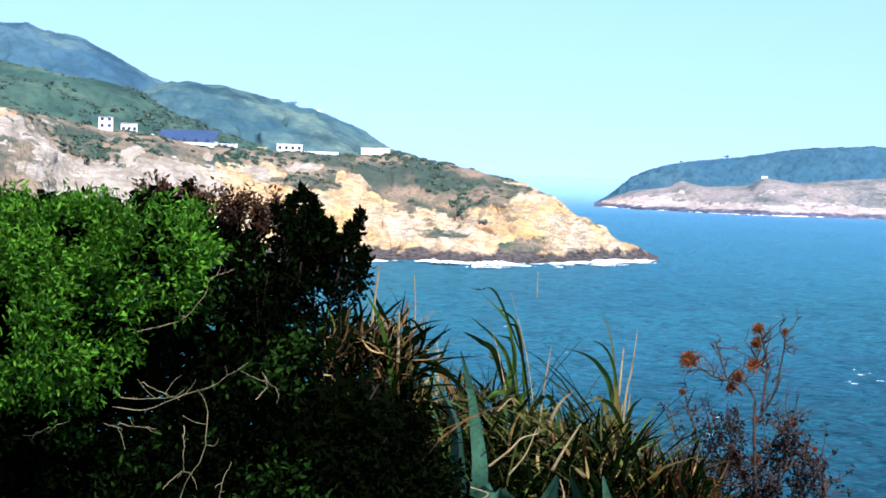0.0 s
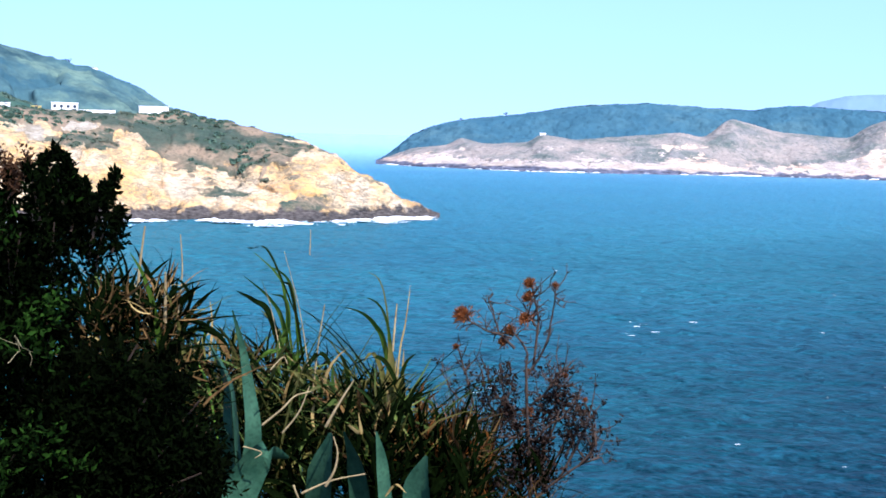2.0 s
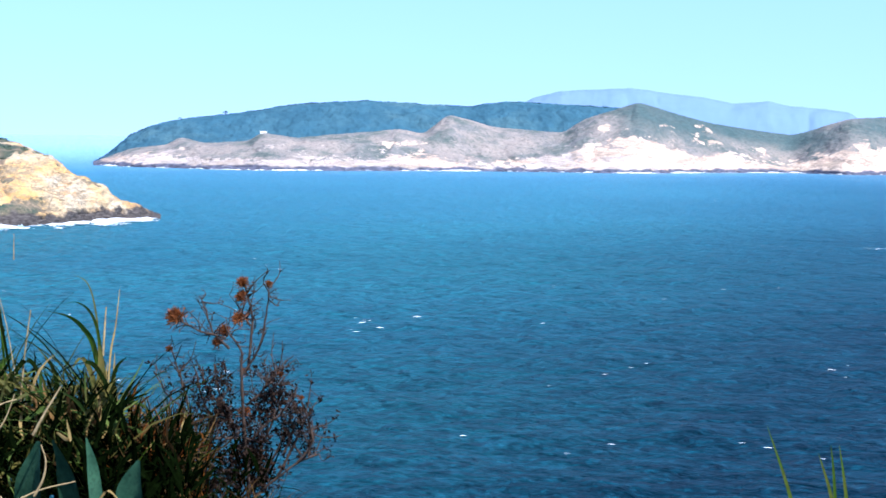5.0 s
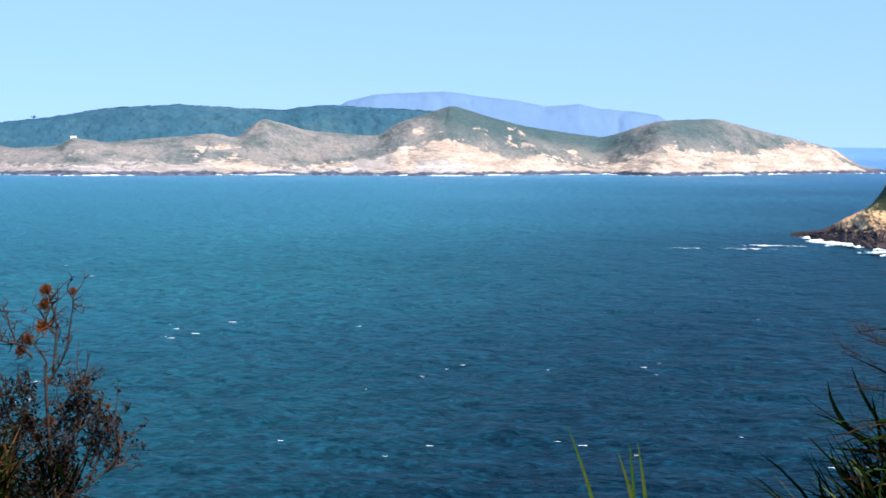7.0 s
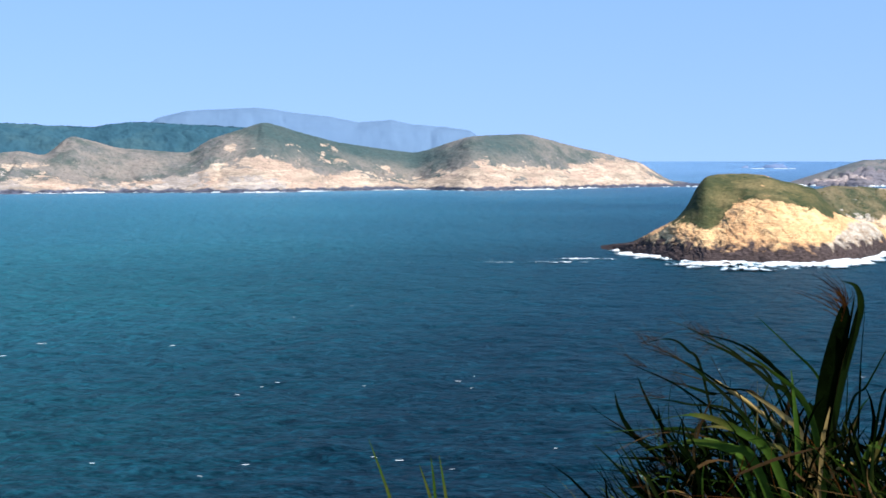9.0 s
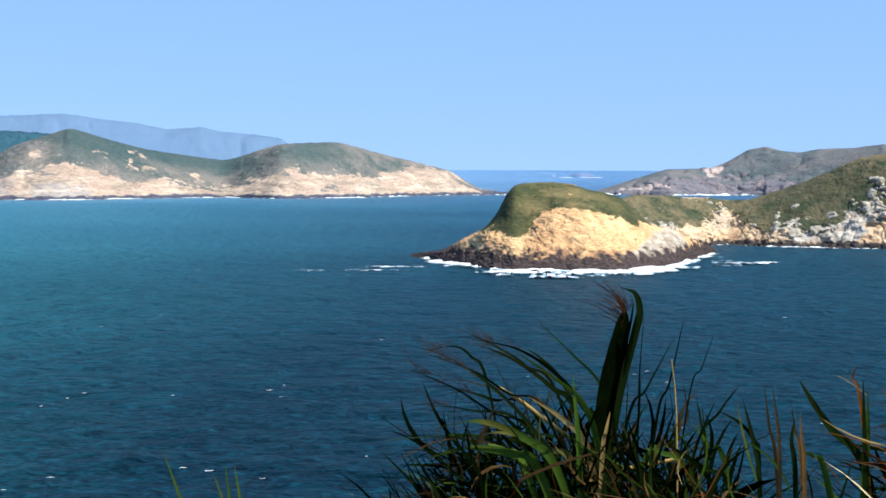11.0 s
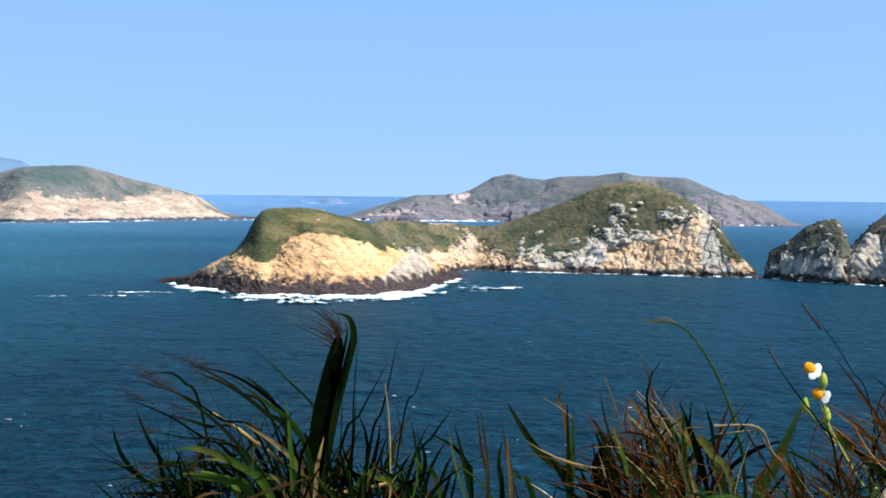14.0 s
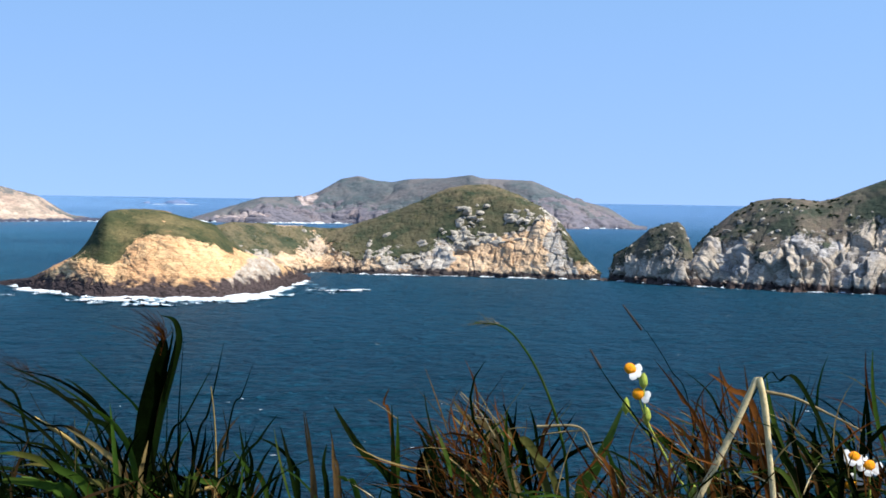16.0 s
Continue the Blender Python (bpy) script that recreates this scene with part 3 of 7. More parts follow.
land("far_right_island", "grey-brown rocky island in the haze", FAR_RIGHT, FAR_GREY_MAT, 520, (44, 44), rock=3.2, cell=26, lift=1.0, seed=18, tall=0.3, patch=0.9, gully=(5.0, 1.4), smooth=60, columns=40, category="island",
     lush=lambda a, u, z: 0.0 * a + 0.4, tone=((1.0, 42, 0.35, 12, 1.0), (-2.3, 22, 0.35, 7, 1.0), (3.2, 14, 0.9, 7, 0.6), (-0.9, 64, 0.2, 5, 1.0)),
     grown=((1.0, 42, 0.35, 12, -0.6), (-2.3, 22, 0.35, 7, -0.6), (-0.9, 64, 0.2, 5, -0.7), (-5, 60, 3, 16, 0.4)))
land("headland", "tan cliff headland with scrub on top", HEADLAND, HEAD_MAT, 820, (84, 66), rock=2.7, cell=14, lift=1.2, seed=19, patch=1.45, steep=0.75, dip=6, fade=0.28, gully=(2.5, 1.5), flat=1.6, joints=0.35, knobs=0.2,
     grown=((55.0, 36, 3.4, 5.5, -0.9), (51.25, 38, 0.50, 4.0, -1.2), (49.75, 40.5, 0.65, 2.6, -1.3), (52.9, 44, 0.3, 3, -0.9), (55.4, 45, 0.5, 2, -0.9), (48.1, 33, 0.65, 6.5, -1.2), (47.7, 27, 0.5, 4, -1.0), (48.6, 23, 2.0, 7.0, -0.55), (45.3, 31, 1.5, 7, 0.35),
            (42.0, 27, 0.7, 3.0, -0.7), (41.2, 18, 0.8, 5, -0.7), (39.2, 8, 1.9, 8, -1.2), (43.0, 31, 1.3, 4, 0.5), (50.6, 33, 1.0, 2.5, 0.4), (46.15, 21, 0.12, 4, 0.4), (43.75, 20, 0.15, 4, 0.35)),
     tone=((57.0, 38, 4.2, 26, 1.0), (49.75, 40.5, 0.7, 3, 0.9), (51.25, 38, 0.5, 4, 0.7), (46.5, 12, 0.6, 5, 0.5)),
     lush=lambda a, u, z: np.clip(0.2 + 1.7 * fbm(place(a, 700 + 120 * u, z * 2.0), 24, 4, 77), 0, 1))
land("islet", "sunlit tan granite dome islet with grass on top", ISLET, ISLET_MAT, 460, (96, 54), rock=1.25, cell=9.0, lift=0.25, seed=20, patch=0.5, steep=0.85, sc=0.5, dip=24, joints=0.3, category="islet",
     grown=((8.9, 8, 0.7, 6, -0.9), (7.55, 18, 0.45, 5, 0.45), (5.6, 19, 1.0, 5, -0.5), (4.3, 13, 0.9, 6, -0.7), (2.6, 11, 1.1, 7, -1.2), (1.4, 4, 0.8, 5, -1.2), (3.75, 23, 0.22, 4, 0.6)), smooth=40,
     lush=lambda a, u, z: smoothstep(a, 6.9, 7.7) * 0.7 + smoothstep(-a, -4.4, -3.7) * 0.7, tone=((2.6, 9, 0.8, 6, 0.7), (3.3, 6, 0.7, 4, 0.6), (8.6, 6, 0.8, 5, 0.4)), knobs=0.30)
land("islet_neck", "rocky islet with green crown and grey boulders", ISLET_NECK, NECK_MAT, 640, (84, 60), rock=2.4, cell=8.0, lift=0.35, seed=21, tall=0.7, patch=1.15, steep=0.75, fade=0.24, joints=0.45, knobs=0.42, category="islet",
     grown=((-0.9, 16, 0.9, 8, 0.7), (-2.5, 24, 1.0, 8, 0.6), (-4.0, 26, 1.7, 8, 0.6), (-5.4, 32, 1.5, 8, 0.7), (-3.2, 16, 1.2, 4, 0.35), (-5.4, 11, 1.1, 7, -0.8), (-2.6, 9, 0.8, 3, 0.5), (-7.0, 20, 0.7, 12, -0.5), (-6.9, 33, 0.5, 5, -0.5), (-3.4, 8, 1.4, 5, -0.3)),
     tone=((2.6, 16, 1.0, 8, 0.7), (0.8, 14, 0.5, 6, 0.5), (-2.4, 13, 1.4, 11, 1.0), (-4.0, 26, 1.2, 10, 1.0), (-7.6, 16, 0.6, 26, 0.9), (-5.6, 33, 1.4, 9, 1.0)),
     lush=lambda a, u, z: smoothstep(-a, -0.2, 1.2) * (1 - smoothstep(z, 34, 44)) * 0.5)
land("sea_stack", "tan rock stack with a dark scrub cap", STACK, GREY_MAT, 160, (60, 40), rock=2.6, cell=5, lift=0.3, seed=22, tall=0.3, patch=1.0, columns=8, knobs=0.2, category="sea stack", lush=lambda a, u, z: 0.0 * a + 0.45)
land("right_island", "tan and grey columnar cliffs under brown scrub", RIGHT_ISLAND, GREY_MAT, 560, (80, 56), rock=3.4, cell=8, lift=0.3, seed=23, tall=0.2, patch=0.9, columns=12, knobs=0.2, category="island",
     tone=((-13.0, 20, 0.6, 14, 0.6), (-15.6, 22, 0.9, 7, 0.9), (-17.0, 14, 0.8, 9, 0.6)), lush=lambda a, u, z: np.clip(fbm(place(a, 800 + 60 * u, z), 16, 3, 78) * 1.4, 0, 1) + smoothstep(-a, 16.5, 17.5) * 0.7)


# ---------------------------------------------------------------- meshes from strips and leaves
class Soup:
    """Gathers faces of one part."""

    def __init__(self):
        self.v, self.f, self.n = [], [], 0

    def add(self, verts, faces):
        verts = np.asarray(verts, float).reshape(-1, 3)
        self.v.append(verts)
        self.f.append(np.asarray(faces, int).reshape(-1, 4) + self.n)
        self.n += len(verts)

    def part(self, name, mat, parent, label="", smooth=True):
        ob = mesh_object(name, np.concatenate(self.v), np.concatenate(self.f), mat, smooth)
        if parent is not None:
            ob.parent = parent
        many = name.endswith(("grass", "blades", "hairs", "twigs", "leaves", "branches", "fibres", "edges", "stems", "shoots", "_work", "_wood", "shoot", "plume", "foliage"))
        return tagged(ob, label, kind="stuff" if many else "")


def curve(pts, n):
    """A smooth line of n points through the given ones."""
    p = np.asarray(pts, float)
    if len(p) == 2:
        return p[0] + (p[1] - p[0]) * np.linspace(0, 1, n)[:, None]
    p = np.concatenate([[2 * p[0] - p[1]], p, [2 * p[-1] - p[-2]]])
    t = np.linspace(0, len(p) - 3 - 1e-6, n)
    i, w = t.astype(int), (t % 1)[:, None]
    a, b, c, d = p[i], p[i + 1], p[i + 2], p[i + 3]
    return 0.5 * (2 * b + (c - a) * w + (2 * a - 5 * b + 4 * c - d) * w**2 + (3 * b - a - 3 * c + d) * w**3)


def tube(soup, line, r0, r1, sides=5, knots=0.0, rng=None):
    line = np.asarray(line, float)
    tan = np.gradient(line, axis=0)
    tan /= np.linalg.norm(tan, axis=1, keepdims=True) + 1e-9
    s = np.cross(tan, (0.31, 0.92, 0.24))
    s /= np.linalg.norm(s, axis=1, keepdims=True) + 1e-9
    t = np.cross(tan, s)
    r = np.linspace(r0, r1, len(line))
    if rng is not None and knots:
        r = r * (1 + knots * rng.standard_normal(len(line)).clip(-1, 1.5))
    a = np.arange(sides) * 2 * np.pi / sides
    ring = line[:, None] + r[:, None, None] * (np.cos(a)[None, :, None] * s[:, None] + np.sin(a)[None, :, None] * t[:, None])
    i = np.arange(len(line) * sides).reshape(len(line), sides)
    j = np.roll(i, -1, axis=1)
    soup.add(ring, np.stack([i[:-1], j[:-1], j[1:], i[1:]], -1).reshape(-1, 4))


def blade(soup, line, width, side=(1, 0, 0), fold=0.25, shape=None, thick=0.0):
    """A folded leaf along a line; width: its broadest place."""
    line = np.asarray(line, float)
    n = len(line)
    u = np.linspace(0, 1, n)
    w = (np.minimum(1, 0.5 + 1.6 * u) * (1 - u**2.2) ** 0.8 if shape is None else shape) * width * 0.5 + (width * 0.015 if shape is None else 0.0003)
    tan = np.gradient(line, axis=0)
    tan /= np.linalg.norm(tan, axis=1, keepdims=True) + 1e-9
    s = np.asarray(side, float) - tan * (tan @ np.asarray(side, float))[:, None]
    s /= np.linalg.norm(s, axis=1, keepdims=True) + 1e-9
    up = np.cross(s, tan)
    rows = np.stack([line - s * w[:, None] + up * (w * fold)[:, None], line, line + s * w[:, None] + up * (w * fold)[:, None]], 1)
    f = grid_faces(n, 3)
    soup.add(rows, f)
    if thick:
        under = rows - up[:, None] * (thick * np.sin(np.clip(1 - u, 0.02, 1) * np.pi / 2))[:, None, None] * np.array([0.25, 1.0, 0.25])[None, :, None]
        soup.add(under, f[:, ::-1])


def leaves(soup, centres, heading, length, width, rng, fold=0.3):
    """Many small folded leaves at once."""
    n = len(centres)
    d = heading / (np.linalg.norm(heading, axis=1, keepdims=True) + 1e-9)
    s = np.cross(d, rng.standard_normal((n, 3)))
    s /= np.linalg.norm(s, axis=1, keepdims=True) + 1e-9
    up = np.cross(s, d)
    L = (length * rng.uniform(0.6, 1.25, n))[:, None]
    W = (width * rng.uniform(0.7, 1.2, n))[:, None] * 0.5
    q = np.stack([centres, centres + d * L * 0.45 + s * W + up * W * fold, centres + d * L, centres + d * L * 0.45 - s * W + up * W * fold], 1)
    soup.add(q, np.arange(n * 4).reshape(n, 4))


def in_lumps(lumps, count, rng, shell=0.5, depth=0.8):
    """Random places in a heap of ellipsoids (x, z, radius), denser near their skins."""
    r = np.array([l[2] for l in lumps])
    pick = rng.choice(len(lumps), count, p=r**2 / (r**2).sum())
    d = rng.standard_normal((count, 3))
    d /= np.linalg.norm(d, axis=1, keepdims=True)
    rad = rng.uniform(shell, 1.0, count) ** 0.6
    c = np.array([(l[0], 0.0, l[1]) for l in lumps])[pick]
    return c + d * (rad * r[pick])[:, None] * (1, depth, 1), d


def thing(name, at, label, category, group=""):
    """An empty at the foot of a plant; at: heading, distance from the viewer, height of the local origin."""
    ob = new(name)
    p = place(at[0], at[1], at[2])
    ob.matrix_world = pose(*[float(c) for c in p], 0, 0, at[0])
    return tagged(ob, label, category, group)


def line3(pts, depth, rng, root=0.0):
    """(x, z) pairs as a line in depth, with a little sway."""
    y = rng.uniform(-depth, depth)
    sway = np.cumsum(rng.normal(0, depth * 0.12, len(pts)))
    out = [(p[0], y + sway[i], p[1]) for i, p in enumerate(pts)]
    if root:
        a, b = np.array(out[0]), np.array(out[1])
        out.insert(0, tuple(a + ((a - b) / (np.linalg.norm(a - b) + 1e-9) * 0.35 + np.array([0, 0, -0.65])) * root))
    return out


# ---------------------------------------------------------------- plant materials
def leaf_material(name, a, b, c, back=0.35, rough=0.55, spec=0.3, grain=60.0):
    """Leaves that vary from one to the next, with light coming through them."""
    m = Mat(name)
    col = m.mix(m.ramp(m.island(), (0.15, 0.0), (0.85, 1.0)), a, b)
    col = m.mix(m.ramp(m.noise(grain * 0.12, 4, 0.6), (0.5, 0.0), (0.72, 0.85)), col, c)
    col = m.mix(m.ramp(m.noise(grain, 4, 0.6), (0.3, 0.4), (0.55, 0.0)), col, tuple(x * 0.5 for x in a))
    m.done(col, rough, m.bump(m.noise(grain * 3, 3), 0.002, 0.4), Specular_IOR_Level=spec)
    t = m.t.nodes.new("ShaderNodeBsdfTranslucent")
    m.put(t.inputs["Color"], col)
    mix = m.t.nodes.new("ShaderNodeMixShader")
    mix.inputs[0].default_value = back
    m.put(mix.inputs[1], m.bsdf.outputs[0])
    m.put(mix.inputs[2], t.outputs[0])
    m.t.links.new(mix.outputs[0], m.t.nodes["Material Output"].inputs["Surface"])
    return m.mat


def plain_material(name, a, b, scale, rough=0.8, spec=0.2, bump=0.002):
    m = Mat(name)
    col = m.mix(m.ramp(m.noise(scale, 5, 0.6), (0.35, 0.0), (0.65, 1.0)), a, b)
    col = m.mix(m.ramp(m.noise(scale * 7, 4, 0.6), (0.3, 0.6), (0.5, 0.0)), col, tuple(x * 0.55 for x in a))
    return m.done(col, rough, m.bump(m.noise(scale * 5, 4), bump, 0.6), Specular_IOR_Level=spec)


VINE_LEAF = leaf_material("vine_leaf", (0.011, 0.055, 0.003), (0.078, 0.230, 0.010), (0.006, 0.026, 0.0012), 0.3, 0.65, spec=0.10)
# near-black stands for the shrub's shade, painted into every leaf
DARK_LEAF = leaf_material("shade_dark_leaf", (0.0007, 0.0016, 0.0004), (0.0018, 0.0042, 0.0008), (0.001, 0.0016, 0.0005), 0.05, 0.9, spec=0.01)
GREEN_BLADE = leaf_material("green_blade", (0.014, 0.038, 0.004), (0.062, 0.120, 0.013), (0.09, 0.085, 0.018), 0.35, 0.65, spec=0.06)
DEEP_BLADE = leaf_material("deep_blade", (0.002, 0.0055, 0.001), (0.008, 0.017, 0.003), (0.009, 0.008, 0.003), 0.08, 0.85, spec=0.01)
REED_BLADE = leaf_material("reed_blade", (0.026, 0.056, 0.011), (0.095, 0.140, 0.032), (0.16, 0.125, 0.05), 0.3, 0.7, spec=0.05)
FRESH_BLADE = leaf_material("fresh_blade", (0.036, 0.092, 0.008), (0.090, 0.170, 0.021), (0.12, 0.13, 0.032), 0.35, 0.6, spec=0.08)
OLIVE_BLADE = leaf_material("olive_blade", (0.055, 0.060, 0.013), (0.125, 0.122, 0.032), (0.16, 0.11, 0.03), 0.35, 0.7, spec=0.05)
PALE_STRAW = plain_material("pale_straw", (0.17, 0.13, 0.065), (0.31, 0.24, 0.125), 30, 0.7, 0.1)
# shade deep in the clumps, painted into the blades as near-black
BLACK_BLADE = plain_material("shade_black_blade", (0.0012, 0.0026, 0.0007), (0.0026, 0.0055, 0.0012), 40, 0.95, 0.0)
PLUME = plain_material("plume_hair", (0.030, 0.018, 0.012), (0.060, 0.036, 0.022), 40, 0.9, 0.05)
SPRIG_LEAF = leaf_material("sprig_leaf", (0.035, 0.016, 0.008), (0.085, 0.042, 0.02), (0.02, 0.014, 0.008), 0.2, 0.8, spec=0.05)
# copy of the dark leaf with sunlight painted in as brighter green
LIT_LEAF = leaf_material("sunlit_painted_leaf", (0.003, 0.010, 0.0016), (0.016, 0.046, 0.006), (0.003, 0.008, 0.0012), 0.25, 0.8, spec=0.02)
STRAW_BLADE = leaf_material("straw_blade", (0.22, 0.15, 0.05), (0.38, 0.28, 0.11), (0.12, 0.07, 0.025), 0.25, 0.8, spec=0.05)
# inner leaves: the crown's own shade painted as near-black
SHADE_LEAF = plain_material("shade_painted_leaf", (0.0012, 0.002, 0.0008), (0.002, 0.003, 0.001), 20, 0.95, 0.0)
BROWN_BLADE = leaf_material("brown_blade", (0.035, 0.020, 0.008), (0.19, 0.11, 0.04), (0.02, 0.013, 0.006), 0.3, 0.8, spec=0.04)
RED_BLADE = leaf_material("rust_blade", (0.05, 0.016, 0.004), (0.24, 0.085, 0.017), (0.03, 0.013, 0.005), 0.35, 0.8, spec=0.04)
STRAW = plain_material("straw", (0.68, 0.53, 0.27), (0.78, 0.63, 0.35), 30, 0.7, 0.1)
YELLOW_STEM = plain_material("yellow_stem", (0.30, 0.21, 0.06), (0.38, 0.26, 0.09), 30, 0.6)
PALE_TWIG = plain_material("pale_twig", (0.13, 0.115, 0.06), (0.21, 0.18, 0.10), 40, 0.8)
DARK_TWIG = plain_material("dark_twig", (0.030, 0.019, 0.014), (0.065, 0.042, 0.030), 40, 0.85)
AGAVE_SKIN = plain_material("agave_skin", (0.011, 0.040, 0.024), (0.028, 0.078, 0.045), 9, 0.7, 0.05)
SEED_HEAD = leaf_material("seed_head", (0.14, 0.045, 0.014), (0.29, 0.100, 0.032), (0.08, 0.032, 0.016), 0.25, 0.9, spec=0.05)
DULL_LEAF = leaf_material("withered_leaf", (0.012, 0.008, 0.007), (0.036, 0.021, 0.015), (0.026, 0.018, 0.011), 0.2, 0.9, spec=0.05)
PETAL = leaf_material("white_petal", (0.80, 0.80, 0.76), (0.85, 0.85, 0.82), (0.78, 0.78, 0.74), 0.3, 0.6)
DISC = plain_material("orange_disc", (0.80, 0.26, 0.005), (0.85, 0.36, 0.01), 200, 0.8)
BUD = plain_material("green_bud", (0.30, 0.38, 0.05), (0.42, 0.45, 0.08), 120, 0.7)
SOIL = plain_material("soil", (0.07, 0.055, 0.035), (0.05, 0.07, 0.025), 1.5, 0.95, 0.05, 0.03)


# ---------------------------------------------------------------- the hill under the viewer
def ground_height(d):
    return np.interp(d, [0, 2.0, 3.0, 3.8, 6.4, 8.4, 9.4, 10.4, 14, 30, 74, 95], [38.4, 38.5, 39.0, 39.0, 38.5, 38.0, 37.85, 37.4, 35.0, 24, -2.0, -6])


def build_ground():
    az = np.linspace(-180, 180, 361)
    d = np.concatenate([np.linspace(0.0, 12, 60), np.linspace(12.5, 95, 60)])
    A, D = np.meshgrid(az, d)
    back = smoothstep(np.abs((A - 22 + 180) % 360 - 180), 95, 150)
    z = ground_height(D) * (1 - back) + back * (38.4 + 0.03 * np.minimum(D, 60) - smoothstep(D, 60, 95) * 46)
    p = place(A.ravel(), D.ravel(), z.ravel())
    p[:, 2] += fbm(p, 1.4, 4, 31) * 0.07 * smoothstep(D.ravel(), 1, 3) + fbm(p, 9, 4, 32) * 1.0 * smoothstep(D.ravel(), 14, 40)
    return tagged(mesh_object("ground", p, grid_faces(len(d), len(az))[:, ::-1], SOIL), "dry grassy soil bank of the lookout hill", "ground", kind="structure")


build_ground()


# ---------------------------------------------------------------- surf
def surf(name, source, out, back, seed, amount=0.0, tall=1.0, label="white surf breaking along the foot of the rocks", lo=-99.0, hi=99.0, taper=0.5):
    """Lacy foam before a shore: cells of a fine grid kept where the noise is high."""
    L = LAND[source]
    keep = (L["faz"] > lo) & (L["faz"] < hi)
    az = np.linspace(L["faz"][keep].min() - 0.1, L["faz"][keep].max() + 0.1, int(keep.sum() * 2.6))
    foot = np.interp(az, L["faz"], L["foot"])
    k = np.linspace(-back, out * 1.3, 34)
    A, K = np.meshgrid(az, k)
    d = foot[None, :] - K
    p = place(A.ravel(), d.ravel(), 0.0)
    q = p * (1, 1, 0)
    n = 0.8 * fbm(q, out * 0.30, 5, seed, 0.7) + 0.75 * fbm(q, out * 1.1, 3, seed + 5) + 0.5 * fbm(q, out * 0.09, 3, seed + 7)
    ends = np.minimum(smoothstep(A.ravel(), az[0], az[0] + taper), smoothstep(-A.ravel(), -az[-1], -az[-1] + taper))
    level = amount - 1.7 * smoothstep(K.ravel(), -back * 0.2, out * 1.1) + 0.5 - 1.3 * (1 - ends)
    body = (n + level).reshape(A.shape)
    p[:, 2] = 0.26 + np.clip(body.ravel(), 0, 1) * 0.45 * tall * (1 + 0.8 * fbm(q, out * 0.2, 3, seed + 8)) + fbm(p, 1.5, 3, seed + 9) * 0.15
    f = grid_faces(*A.shape)
    f = f[(body.ravel()[f] > 0).sum(1) >= 3]
    ob = with_body(mesh_object(name, p, f[:, ::-1], LACE_MAT), body)
    return tagged(ob, label, "surf", kind="stuff")


surf("surf", "headland", 34, 4, 51, 0.14, 1.4, taper=0.25)
surf("surf", "islet", 34, 4, 52, 0.20, 1.4, lo=3.2)
surf("surf", "islet", 62, 4, 53, 0.45, 1.5, lo=0.8, hi=3.9, taper=0.7)
surf("surf", "islet_neck", 14, 2, 54, -0.6, hi=1.4)
surf("surf", "sea_stack", 10, 2, 55, -0.75)
surf("surf", "right_island", 12, 2, 56, -0.7)
surf("surf", "far_island", 40, 6, 57, -0.42, 2.2)
surf("surf", "far_right_island", 50, 8, 59, -0.4, 4.0)


def streaks(name, seed, count, az, dist, length, width, label, tall=1.0):
    """Broken foam and whitecaps on open water: small low crests."""
    rng = np.random.default_rng(seed)
    soup = Soup()
    for _ in range(count):
        a, d = rng.uniform(*az), 1 / rng.uniform(1 / dist[1], 1 / dist[0])
        L, W = rng.uniform(*length), rng.uniform(*width)
        c = place(a, d)
        right, ahead = place(a - 90, 1.0), place(a, 1.0)
        n = 9
        u = np.linspace(-1, 1, n)
        mid = c + right * (u * L / 2)[:, None] + ahead * (np.cumsum(rng.normal(0, 0.12, n)) * W)[:, None]
        w = W * np.sqrt(1 - u**2 * 0.98) * rng.uniform(0.35, 1.0, n)
        h = 0.12 * tall * np.sqrt(1 - u**2 * 0.98) * rng.uniform(0.5, 1.2, n) * min(1, L / 2)
        rows = np.stack([mid - ahead * w[:, None] + (0, 0, 0.02), mid + np.stack([0 * h, 0 * h, h + 0.03], 1), mid + ahead * w[:, None] + (0, 0, 0.02)], 1)
        soup.add(rows, grid_faces(n, 3))
    ob = soup.part(name, FOAM_MAT, None)
    return tagged(ob, label, "whitecaps", kind="stuff")


streaks("whitecaps", 61, 150, (-20, 52), (215, 1300), (0.3, 1.3), (0.04, 0.15), "scattered small whitecaps on the open sea", 0.7)


streaks("whitecaps", 66, 11, (29.0, 31.8), (345, 392), (0.4, 2.0), (0.04, 0.13), "patch of small breaking crests in the bay", 0.8)


